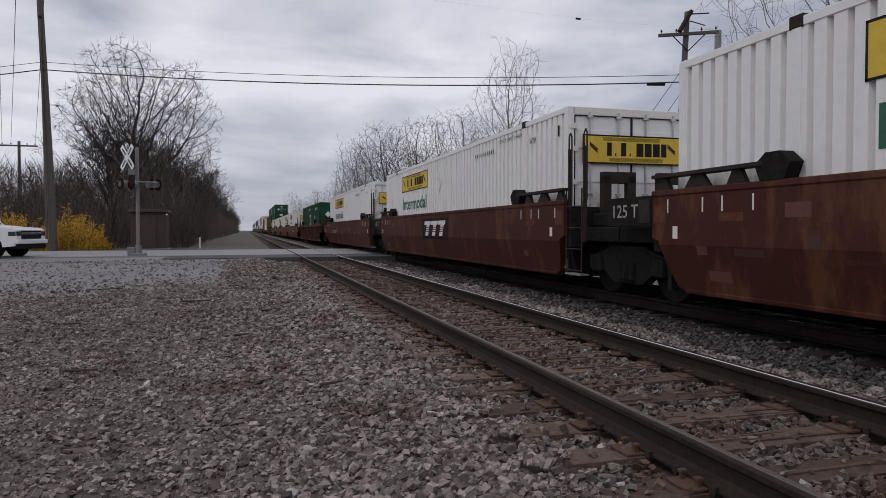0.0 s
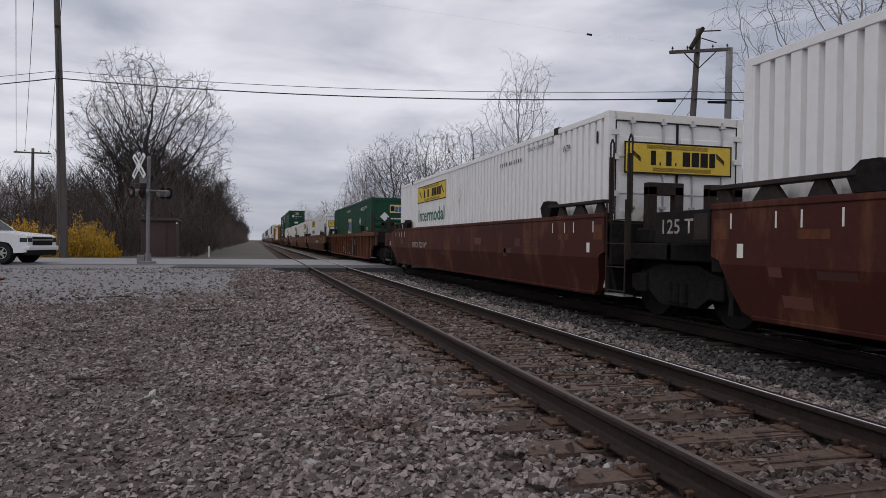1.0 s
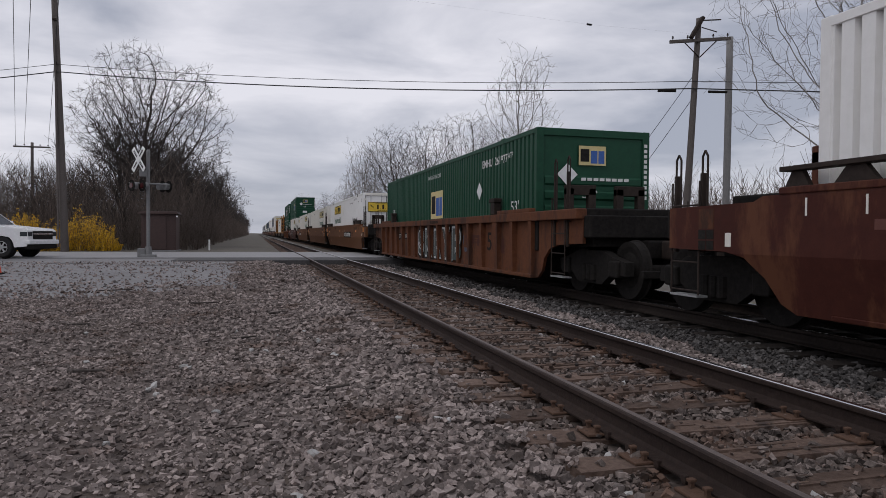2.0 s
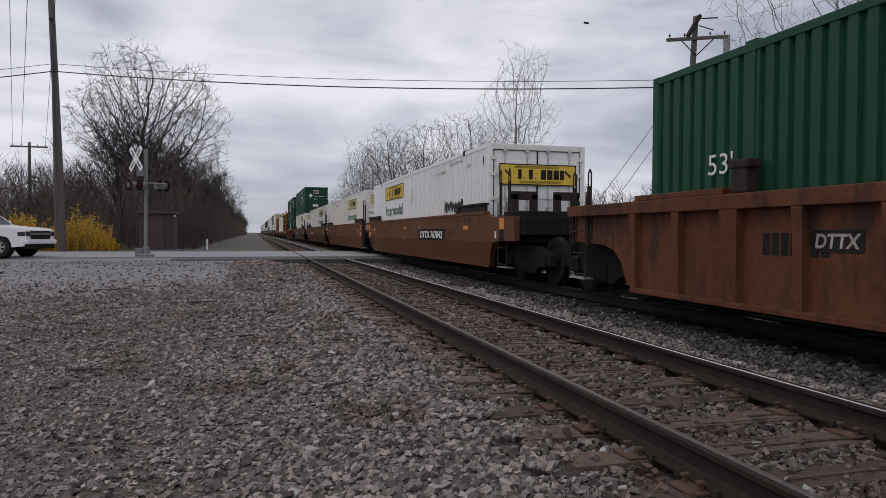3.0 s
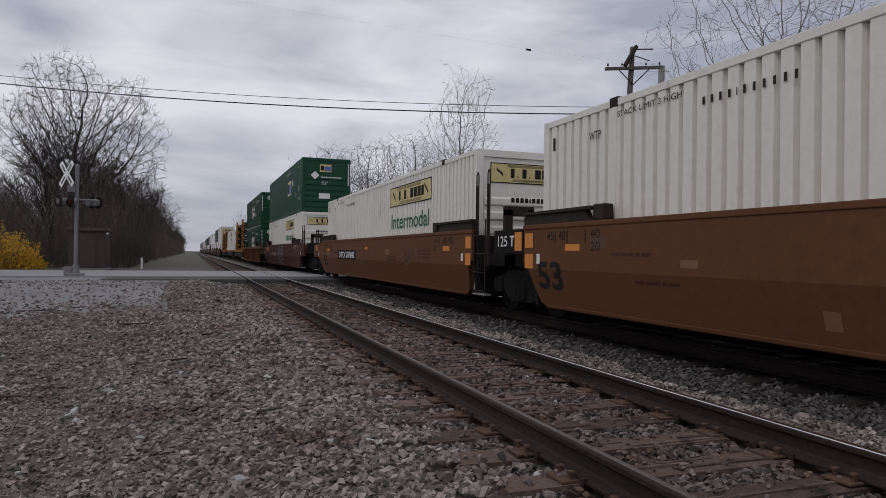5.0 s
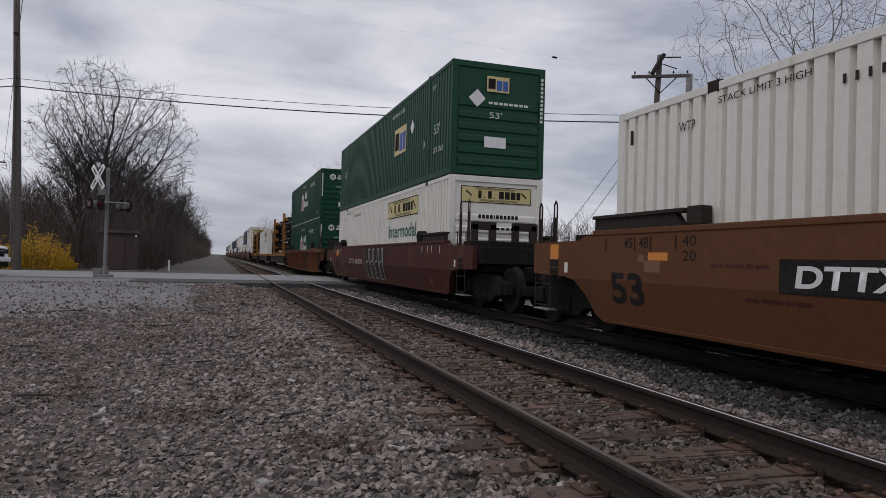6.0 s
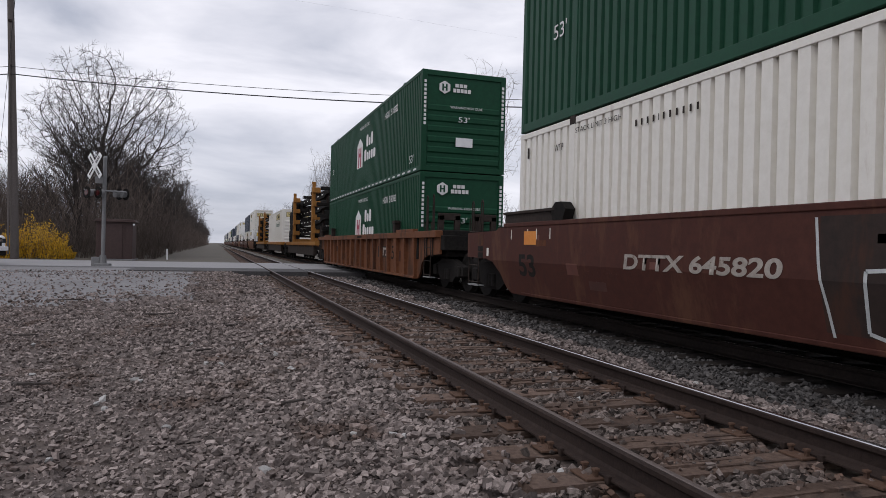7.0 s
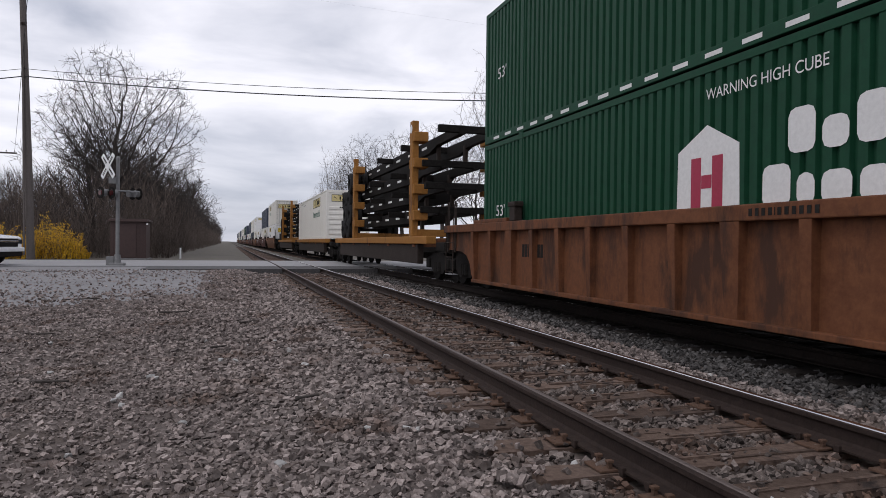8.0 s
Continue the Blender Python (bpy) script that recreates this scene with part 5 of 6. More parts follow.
for car, y in ((tan_a, 4.35), (tan_c, -4.2)):
    m = on_side(-1.503, y, 1.08)
    for turn, proud in ((58, 0.003), (-58, 0.007)):
        bm = bmesh.new()
        plate(bm, m @ pose(0, 0, 0, 0, 0, turn), -0.17, 0.17, -0.03, 0.03, proud)
        part("graffiti", bm, VIOLET, car, "violet sprayed cross")
    for sx in (-1, 1):
        for dz in (-0.04, 0.04):
            bm = bmesh.new()
            plate(bm, m, sx * 0.36 - 0.09, sx * 0.36 + 0.09, dz - 0.012, dz + 0.012, 0.003)
            part("stencil", bm, DARK_RED, car)

FOLD, FOLD_SLOPE = 0.86, 0.24
FLANK = ("side_plate", "top_chord", "graffiti", "lettering", "paint_patch", "reflector", "stencil", "data_plate", "emblem", "number_panel", "car_number", "well_liner", "well_floor")


def fold_flanks(car):
    """The flank plates lean inwards below the fold, with all that is painted on them."""
    for ob in car.children_recursive:
        if not ob.name.startswith(FLANK):
            continue
        bm = bmesh.new()
        bm.from_mesh(ob.data)
        bmesh.ops.bisect_plane(bm, geom=bm.verts[:] + bm.edges[:] + bm.faces[:], plane_co=(0, 0, FOLD), plane_no=(0, 0, 1))
        for v in bm.verts:
            if abs(v.co.x) > 1.2 and v.co.z < FOLD:
                v.co.x -= math.copysign((FOLD - v.co.z) * FOLD_SLOPE, v.co.x)
        bm.to_mesh(ob.data)
        bm.free()


for car in (red_a, red_c, tan_a, tan_b, tan_c, dark):
    fold_flanks(car)

white_a = ride(white_container(WHITE, YELLOW), 18.97, FLOOR)
ride(copy_thing(white_a, Matrix()), -0.40, FLOOR)
ride(copy_thing(white_a, Matrix()), 38.28, FLOOR)
white_g = ride(copy_thing(white_a, Matrix()), 84.75, FLOOR)
tagged(white_g, "white corrugated freight container with black graffiti scrawl")
white_n = ride(white_container(CREAM, BUFF), 103.75, FLOOR, 180)
tagged(white_n, "weathered cream-white freight container with faded banner")
ride(copy_thing(white_n, Matrix()), 122.72, FLOOR, 180)
ride(copy_thing(white_n, Matrix()), 146.40, FLOOR, 180)
ride(tagged(emp_container(-0.2, False), "green freight container with square yellow emblem board"), 61.57, FLOOR)
ride(tagged(emp_container(-3.0, True), "green freight container stacked on a white one"), 146.40, UP)
hub = ride(tagged(hub_container(), "green freight container with white house-shaped badge"), 169.25, FLOOR)
ride(copy_thing(hub, Matrix()), 169.25, UP)

# scrawl on one white container
bm = bmesh.new()
rnd = random.Random(21)
y = -4.2
while y > -5.95:
    a, b = rnd.uniform(1.27, 1.34), rnd.uniform(1.56, 1.68)
    pts = [(y, a), (y - 0.05, b), (y - 0.13, a + 0.12), (y - 0.20, b - 0.03), (y - 0.22, a), (y - 0.10, a + 0.18)]
    for (p, q), (r, s) in zip(pts, pts[1:]):
        k = 0.026 / max(0.01, math.hypot(r - p, s - q))
        dy, dz = (r - p) * k, (s - q) * k
        bm.faces.new([bm.verts.new((-WIDTH / 2 - 0.004, u, v)) for u, v in ((p - dz, q + dy), (r - dz, s + dy), (r + dz, s - dy), (p + dz, q - dy))])
    y -= rnd.uniform(0.24, 0.30)
part("graffiti", bm, INK, white_g, "black sprayed scrawl")


# ---- flat car with stacked chassis, then the rest of the train ----
def flat_car():
    car = empty("flat_car", "orange spine flat car with dark underframe", "railway car", "train cars")
    bm = bmesh.new()
    box(bm, -0.35, 0.35, -9.6, 9.6, 0.75, 1.15, 0.03)
    box(bm, -1.2, 1.2, -9.7, -8.9, 0.85, 1.10, 0.03)
    box(bm, -1.2, 1.2, 8.9, 9.7, 0.85, 1.10, 0.03)
    part("spine", bm, BLACK, car)
    for sx in (-1, 1):
        bm = bmesh.new()
        box(bm, *sorted((sx * 1.1, sx * 1.4)), -8.6, 8.6, 1.05, 1.28, 0.02)
        part("deck_beam", bm, FRAME_ORANGE, car)
        bm = bmesh.new()
        box(bm, *sorted((sx * 1.12, sx * 1.32)), -7.4, 7.4, 0.45, 1.04, 0.03)
        part("side_sill", bm, IRON, car)
    for y in (-7, -3.5, 0, 3.5, 7):
        bm = bmesh.new()
        box(bm, -1.35, 1.35, y - 0.15, y + 0.15, 0.95, 1.20, 0.02)
        part("cross_beam", bm, ORANGE_CAR, car)
    for sy in (-1, 1):
        bm = bmesh.new()
        rod(bm, (0, sy * 9.6, 0.82), (0, sy * 10.4, 0.82), 0.1, n=8)
        part("coupler", bm, IRON, car)
        make_truck(car, sy * 8.7)
    return car


def chassis():
    """A skeletal container chassis: two long beams, cross members, a rear bogie with eight tyres."""
    ch = empty("container_chassis", "black skeletal container chassis stacked on a flat car", "chassis", "stacked chassis")
    for sx in (-1, 1):
        bm = bmesh.new()
        prism(bm, [(-7.6, 0.24), (-7.6, 0.48), (7.6, 0.48), (7.6, 0.06), (-4.6, 0.06), (-5.4, 0.22)], "x", *sorted((sx * 0.42, sx * 0.60)))
        part("beam", bm, BLACK, ch)
    for y in (-7.5, -3.2, 0.6, 7.5):
        bm = bmesh.new()
        box(bm, -1.2, 1.2, y - 0.09, y + 0.09, 0.28, 0.48, 0.015)
        part("cross_member", bm, BLACK, ch)
    for y in (5.6, 6.85):
        bm = bmesh.new()
        rod(bm, (-1.0, y, 0.0), (1.0, y, 0.0), 0.07, n=8)
        axle = part("axle", bm, IRON, ch)
        for x in (-1.12, -0.78, 0.78, 1.12):
            v, f = lathe([(x - 0.12, 0.22), (x - 0.13, 0.40), (x - 0.09, 0.49), (x + 0.09, 0.49), (x + 0.13, 0.40), (x + 0.12, 0.22), (x - 0.12, 0.22)], 20)
            t = link_mesh("tyre", [(a, b + y, c) for a, b, c in v], f, RUBBER, axle)
    for x in (-0.45, 0.45):
        bm = bmesh.new()
        box(bm, x - 0.06, x + 0.06, -5.2, -5.05, -0.35, 0.3, 0.01)
        part("landing_leg", bm, IRON, ch)
    bm = bmesh.new()
    for k in range(6):
        plate(bm, on_side(-0.60, -4 + k * 1.8, 0.28), -0.3, 0.3, -0.04, 0.04, 0.004)
    tagged(part("reflector_tape", bm, LETTER_WHITE, ch), kind="stuff")
    return ch


def stack_frame():
    """An orange stanchion frame that holds the stacked chassis."""
    fr = empty("stanchion_frame", "orange steel stanchion frame holding stacked chassis", "frame", "stacked chassis")
    for sx in (-1, 1):
        bm = bmesh.new()
        box(bm, *sorted((sx * 1.22, sx * 1.42)), -0.16, 0.16, 0.0, 3.55, 0.02)
        post = part("post", bm, FRAME_ORANGE, fr)
        for z in (0.5, 1.3, 2.1, 2.9):
            bm = bmesh.new()
            box(bm, *sorted((sx * 0.95, sx * 1.4)), -0.3, 0.3, z, z + 0.3, 0.02)
            part("bracket", bm, FRAME_ORANGE, post)
        bm = bmesh.new()
        v, f = lathe([(sx * 1.425, 0.001), (sx * 1.43, 0.12), (sx * 1.424, 0.13)], 14)
        link_mesh("disc", [(a, b, c + 3.3) for a, b, c in v], f, SIGN, post)
    bm = bmesh.new()
    box(bm, -1.4, 1.4, -0.14, 0.14, 0.0, 0.22, 0.02)
    part("base_beam", bm, FRAME_ORANGE, fr)
    return fr


flat = ride(flat_car(), 190.2, 0)
one = chassis()
frame_one = stack_frame()
for base in (190.2, 233.0):
    if base > 200:
        ride(copy_thing(flat, Matrix()), base, 0)
    for k, (z, shift) in enumerate(((1.72, 0.3), (2.42, -0.2), (3.12, 0.1), (3.92, -1.5))):
        ride(one if (k == 0 and base < 200) else copy_thing(one, Matrix()), base + shift, z)
    ride(frame_one if base < 200 else copy_thing(frame_one, Matrix()), base - 6.9, 1.28)
    ride(copy_thing(frame_one, Matrix()), base + 3.2, 1.28)

ride(copy_thing(flat, Matrix()), 211.3, 0)
ride(tagged(copy_thing(white_n, Matrix()), "cream-white freight container riding on a flat car"), 211.3, 1.285, 180)


def plain_container(paint, label):
    thing = empty("container", label, "freight container", "train containers")
    side_panels(thing, paint, 0.245, 0.10, 0.034)
    container_frame(thing, paint, IRON)
    nose_end(thing, paint, False, -1)
    nose_end(thing, paint, False, 1)
    return thing


navy = plain_container(NAVY, "dark navy corrugated freight container")
used = False
s = 256.0
for k, (low, high) in enumerate(("ww", "wn", "w-", "ww", "nw", "wn", "w-", "nn", "wg", "w-", "nw", "ww", "w-", "gn", "ww", "w-", "nn", "ww", "w-", "wn")):
    ride(copy_thing(red_b if k % 3 else tan_b, Matrix()), s, 0)
    for kind, z in ((low, FLOOR), (high, UP)):
        if kind == "n":
            ride(navy if not used else copy_thing(navy, Matrix()), s, z)
            used = True
        elif kind == "w":
            ride(copy_thing(white_n if (k + (z > 1)) % 2 else white_a, Matrix()), s, z, 180 if k % 2 else 0)
        elif kind == "g":
            ride(copy_thing(hub, Matrix()), s, z)
    s += 19.3 if k % 3 else 21.0


# ---- crossing signal, hut, poles and wires ----
def crossing_signal():
    th = empty("crossing_signal", "grey crossing signal mast with white crossbuck boards", "crossing signal")
    x, y, z0 = -4.51, 31.2, ground_z(-4.51, 31.2)
    bm = bmesh.new()
    rod(bm, (x, y, z0), (x, y, 4.50), 0.075, n=14)
    rod(bm, (x, y, 4.48), (x, y, 4.58), 0.095, 0.05, 14)
    part("mast", bm, GALV, th)
    bm = bmesh.new()
    box(bm, x - 0.3, x + 0.3, y - 0.3, y + 0.3, z0 - 0.1, z0 + 0.16, 0.03)
    rod(bm, (x, y, z0 + 0.16), (x, y, z0 + 0.5), 0.16, 0.12, 10)
    part("foundation", bm, GALV, th)
    bm = bmesh.new()
    box(bm, x - 0.42, x - 0.12, y - 0.12, y + 0.12, z0 + 0.05, z0 + 0.42, 0.02)
    part("junction_box", bm, GALV, th)
    turn = Matrix.Translation((x - 0.36, y - 0.12, 4.14)) @ pose(0, 0, 0, 90, 0, -50)
    for a in (48, -48):
        bm = bmesh.new()
        box(bm, -0.62, 0.62, -0.115, 0.115, -0.012 + 0.014 * (a > 0), 0.012 + 0.014 * (a > 0), 0, turn @ pose(0, 0, 0, 0, 0, a))
        board = part("crossbuck_board", bm, SIGN, th)
        bm = bmesh.new()
        bars(bm, turn @ pose(0, 0, 0.013 + 0.014 * (a > 0), 0, 0, a), -0.5, -0.16, -0.05, 0.05, (1, 1, 1, 1), 0.4, 0.003)
        bars(bm, turn @ pose(0, 0, 0.013 + 0.014 * (a > 0), 0, 0, a), 0.16, 0.5, -0.05, 0.05, (1, 1, 1, 1), 0.4, 0.003)
        tagged(part("board_marks", bm, INK, board), kind="stuff")
    bm = bmesh.new()
    rod(bm, (x - 0.75, y - 0.1, 3.14), (x + 0.85, y - 0.1, 3.10), 0.035, n=8)
    part("light_arm", bm, GALV, th)
    for dx, dy, yaw in ((-0.62, -0.22, -50), (-0.20, -0.25, -50), (0.55, 0.15, 130), (0.80, 0.1, 130)):
        m = Matrix.Translation((x + dx, y + dy, 3.02)) @ pose(0, 0, 0, 90, 0, yaw)
        bm = bmesh.new()
        bmesh.ops.create_cone(bm, cap_ends=True, segments=20, radius1=0.25, radius2=0.25, depth=0.02, matrix=m)
        disc = part("backing_disc", bm, BLACK, th)
        bm = bmesh.new()
        bmesh.ops.create_cone(bm, cap_ends=True, segments=16, radius1=0.15, radius2=0.13, depth=0.22, matrix=m @ Matrix.Translation((0, 0, -0.10)))
        part("lamp_housing", bm, GALV, disc)
        bm = bmesh.new()
        bmesh.ops.create_cone(bm, cap_ends=True, segments=16, radius1=0.12, radius2=0.12, depth=0.03, matrix=m @ Matrix.Translation((0, 0, 0.02)))
        part("lens", bm, LENS, disc)
    bm = bmesh.new()
    box(bm, x - 0.34, x - 0.05, y - 0.14, y - 0.10, 3.42, 3.70, 0.006)
    part("small_sign", bm, GALV, th)


crossing_signal()


def relay_hut():
    th = empty("relay_hut", "brown sheet-metal signal hut beside the level crossing", "hut")
    x0, x1, y0, y1, z0 = -6.42, -4.55, 42.0, 43.9, ground_z(-5.4, 42.5)
    bm = bmesh.new()
    box(bm, x0, x1, y0, y1, z0, 2.10, 0.02)
    walls = part("walls", bm, HUT, th)
    for k in range(7):
        x = x0 + 0.12 + k * (x1 - x0 - 0.24) / 6
        bm = bmesh.new()
        box(bm, x - 0.02, x + 0.02, y0 - 0.018, y0 + 0.002, z0 + 0.15, 2.05)
        part("wall_rib", bm, HUT, walls)
    bm = bmesh.new()
    box(bm, x0 - 0.14, x1 + 0.14, y0 - 0.16, y1 + 0.16, 2.10, 2.20, 0.02)
    box(bm, x0 - 0.05, x1 + 0.05, y0 - 0.05, y1 + 0.05, 2.19, 2.27, 0.03)
    part("roof", bm, HUT, th)
    bm = bmesh.new()
    box(bm, x0 + 0.5, x0 + 1.35, y0 - 0.035, y0 - 0.002, z0 + 0.12, 1.98, 0.01)
    door = part("door", bm, HUT, walls)
    bm = bmesh.new()
    rod(bm, (x1 + 0.06, y0 - 0.06, 1.98), (x1 + 0.06, y0 - 0.16, 1.98), 0.05, n=10)
    part("lamp", bm, SIGN, th, "small pale lamp fitting")
    bm = bmesh.new()
    box(bm, x0 - 0.1, x1 + 0.1, y0 - 0.1, y1 + 0.1, z0 - 0.2, z0 + 0.08, 0.02)
    part("plinth", bm, GALV, th)


relay_hut()


def wood_pole(name, label, base, top, r0, r1, material):
    th = empty(name, label, "utility pole", "utility poles")
    bm = bmesh.new()
    n, rings, last = 14, 8, None
    a, b = Vector(base), Vector(top)
    for k in range(rings + 1):
        f = k / rings
        c = a.lerp(b, f) + Vector((0.02 * math.sin(5 * f), 0.02 * math.cos(4 * f), 0))
        r = r0 + (r1 - r0) * f
        ring = [bm.verts.new(c + Vector((r * math.cos(2 * math.pi * i / n), r * math.sin(2 * math.pi * i / n), 0))) for i in range(n)]
        if last:
            for i in range(n):
                bm.faces.new((last[i], last[(i + 1) % n], ring[(i + 1) % n], ring[i]))
        last = ring
    bm.faces.new(last)
    part("shaft", bm, material, th, smooth=True)
    return th


def insulator(th, p, r=0.05, h=0.16):
    bm = bmesh.new()
    x, y, z = p
    rod(bm, (x, y, z), (x, y, z + h), 0.014, n=6)
    rod(bm, (x, y, z + h * 0.5), (x, y, z + h * 0.75), r, r * 0.8, 10)
    rod(bm, (x, y, z + h * 0.75), (x, y, z + h * 1.1), r * 0.7, r * 0.6, 10)
    part("insulator", bm, IRON, th)


left_pole = wood_pole("utility_pole", "tall weathered wooden utility pole beside the road", (-10.12, 41.0, ground_z(-10.1, 41) - 0.3), (-10.62, 41.0, 15.6), 0.21, 0.15, POLE)
bm = bmesh.new()
rod(bm, (-10.36, 40.72, 0.2), (-10.52, 40.78, 12.0), 0.05, n=8)
part("conduit", bm, POLE, left_pole)
for z in (9.55, 10.0):
    insulator(left_pole, (-10.44, 40.78, z))
bm = bmesh.new()
box(bm, -10.62, -10.42, 40.70, 40.9, 12.4, 12.5, 0.01)
part("bracket", bm, IRON, left_pole)

right_pole = wood_pole("utility_pole", "wooden utility pole with a tilted crossarm", (18.25, 26.0, -1.0), (18.98, 26.0, 10.8), 0.17, 0.12, POLE)
bm = bmesh.new()
arm = Matrix.Translation((18.95, 25.84, 9.80)) @ pose(0, 0, 0, 0, -7.5, 0)
box(bm, -1.55, 1.55, -0.06, 0.06, -0.07, 0.07, 0.012, arm)
part("crossarm", bm, POLE, right_pole)
bm = bmesh.new()
rod(bm, (18.1, 25.84, 9.66), (18.88, 25.84, 9.05), 0.025, n=6)
rod(bm, (19.8, 25.84, 9.86), (18.92, 25.84, 9.05), 0.025, n=6)
part("brace", bm, IRON, right_pole)
bm = bmesh.new()
box(bm, -0.08, 0.08, -0.1, 0.1, -0.55, 0.60, 0.03, Matrix.Translation((18.72, 25.8, 10.30)) @ pose(0, 0, 0, 0, 32, 0))
rod(bm, (18.95, 25.8, 10.65), (19.95, 25.8, 10.78), 0.03, n=6)
rod(bm, (18.98, 25.8, 10.35), (19.75, 25.8, 10.22), 0.025, n=6)
part("cutout_bracket", bm, IRON, right_pole, "dark switch bracket")
for x, z in ((17.55, 9.68), (18.3, 9.78), (19.6, 9.95), (20.35, 10.05)):
    insulator(right_pole, (x, 25.84, z))
right_pole.matrix_basis = pose(-0.14, 0, -0.08)
stub = wood_pole("utility_pole", "plain grey wooden pole without crossarm", (20.72, 26.5, -1.0), (20.86, 26.5, 10.2), 0.17, 0.15, GREY_POLE)
far_pole = wood_pole("utility_pole", "distant wooden utility pole with level crossarm", (-19.9, 70, -0.3), (-19.86, 70, 9.2), 0.16, 0.12, POLE)
bm = bmesh.new()
box(bm, -21.4, -18.35, 69.84, 69.94, 8.72, 8.86, 0.01)
part("crossarm", bm, POLE, far_pole)
for x in (-21.2, -20.5, -19.2, -18.55):
    insulator(far_pole, (x, 69.88, 8.85), 0.07)


def wire(points, sag, r, label, name="overhead_wire"):
    cu = bpy.data.curves.new(name, "CURVE")
    cu.dimensions, cu.bevel_depth, cu.bevel_resolution = "3D", r, 1
    sp = cu.splines.new("POLY")
    pts = []
    for a, b in zip(points, points[1:]):
        a, b = Vector(a), Vector(b)
        for k in range(25):
            f = k / 24
            p = a.lerp(b, f)
            p.z -= 4 * sag * f * (1 - f)
            pts.append(p)
    sp.points.add(len(pts) - 1)
    for q, p in zip(sp.points, pts):
        q.co = (*p, 1)
    cu.materials.append(CABLE)
    tmp = bpy.data.objects.new(name, cu)
    me = bpy.data.meshes.new_from_object(tmp)
    bpy.data.objects.remove(tmp)
    bpy.data.curves.remove(cu)
    return tagged(new(name, me), label, "wire", "overhead wires")


wire([(-52, 62, 8.6), (-10.44, 40.78, 9.66), (18.48, 25.86, 7.58), (60, 6, 6.5)], 0.42, 0.028, "thick black overhead cable strung across the railway")
wire([(-52, 62, 9.2), (-10.44, 40.78, 10.06), (18.50, 25.86, 7.90), (60, 5.5, 7.1)], 0.40, 0.014, "thin overhead wire strung above a thicker cable")
wire([(18.7, 25.9, 8.4), (14.6, 32, -0.6)], 0.1, 0.012, "guy wire running down from a pole")
wire([(18.6, 25.9, 7.3), (15.0, 31, -0.6)], 0.1, 0.012, "guy wire running down from a pole")
wire([(-21.2, 69.88, 9.0), (-4.75, 15.2, 10.6)], 0.5, 0.012, "thin line wire running along the railway")
wire([(-20.5, 69.88, 9.0), (-4.2, 15.2, 10.6)], 0.5, 0.012, "thin line wire running along the railway")
wire([(-18.55, 69.88, 9.0), (-3.6, 15.2, 10.6)], 0.5, 0.012, "thin line wire running along the railway")
wire([(-10.6, 41, 13.8), (-4.6, 15, 14.5)], 0.5, 0.012, "thin overhead service wire")
wire([(-40, 34, 14.5), (15.55, 30.0, 11.34), (45, 27, 10.6)], 0.0, 0.0012, "very thin high wire with a clamp on it")
bm = bmesh.new()
rod(bm, (15.43, 30.0, 11.345), (15.67, 30.0, 11.335), 0.05, n=10)
tagged(part("wire_clamp", bm, BLACK), "small dark clamp on a high wire", "clamp")
for (x, y, z) in ((17.5, 26.36, 7.52), (19.4, 25.4, 7.40)):
    bm = bmesh.new()
    rod(bm, (x - 0.35, y + 0.18, z + 0.02), (x + 0.35, y - 0.18, z - 0.02), 0.06, n=10)
    tagged(part("cable_splice", bm, BLACK), "dark splice box on the overhead cable", "splice", "cable splices")

# a short marker post by the verge, and the traffic cone
bm = bmesh.new()
box(bm, -2.95, -2.85, 44.9, 44.98, ground_z(-2.9, 45) - 0.1, 0.62, 0.01)
tagged(part("marker_post", bm, SIGN), "short pale marker post on the verge", "post")


def traffic_cone(x, y):
    z = ground_z(x, y)
    th = empty("traffic_cone", "orange traffic cone with a pale collar on the gravel", "cone")
    bm = bmesh.new()
    box(bm, x - 0.18, x + 0.18, y - 0.18, y + 0.18, z, z + 0.035, 0.01)
    part("base", bm, RUBBER, th)
    bm = bmesh.new()
    rod(bm, (x, y, z + 0.035), (x, y, z + 0.42), 0.14, 0.08, 18)
    part("lower_cone", bm, CONE, th)
    bm = bmesh.new()
    rod(bm, (x, y, z + 0.42), (x, y, z + 0.60), 0.08, 0.05, 18)
    part("collar", bm, SIGN, th)
    bm = bmesh.new()
    rod(bm, (x, y, z + 0.60), (x, y, z + 0.71), 0.05, 0.028, 18)
    part("tip", bm, CONE, th)


traffic_cone(-6.80, 20.6)


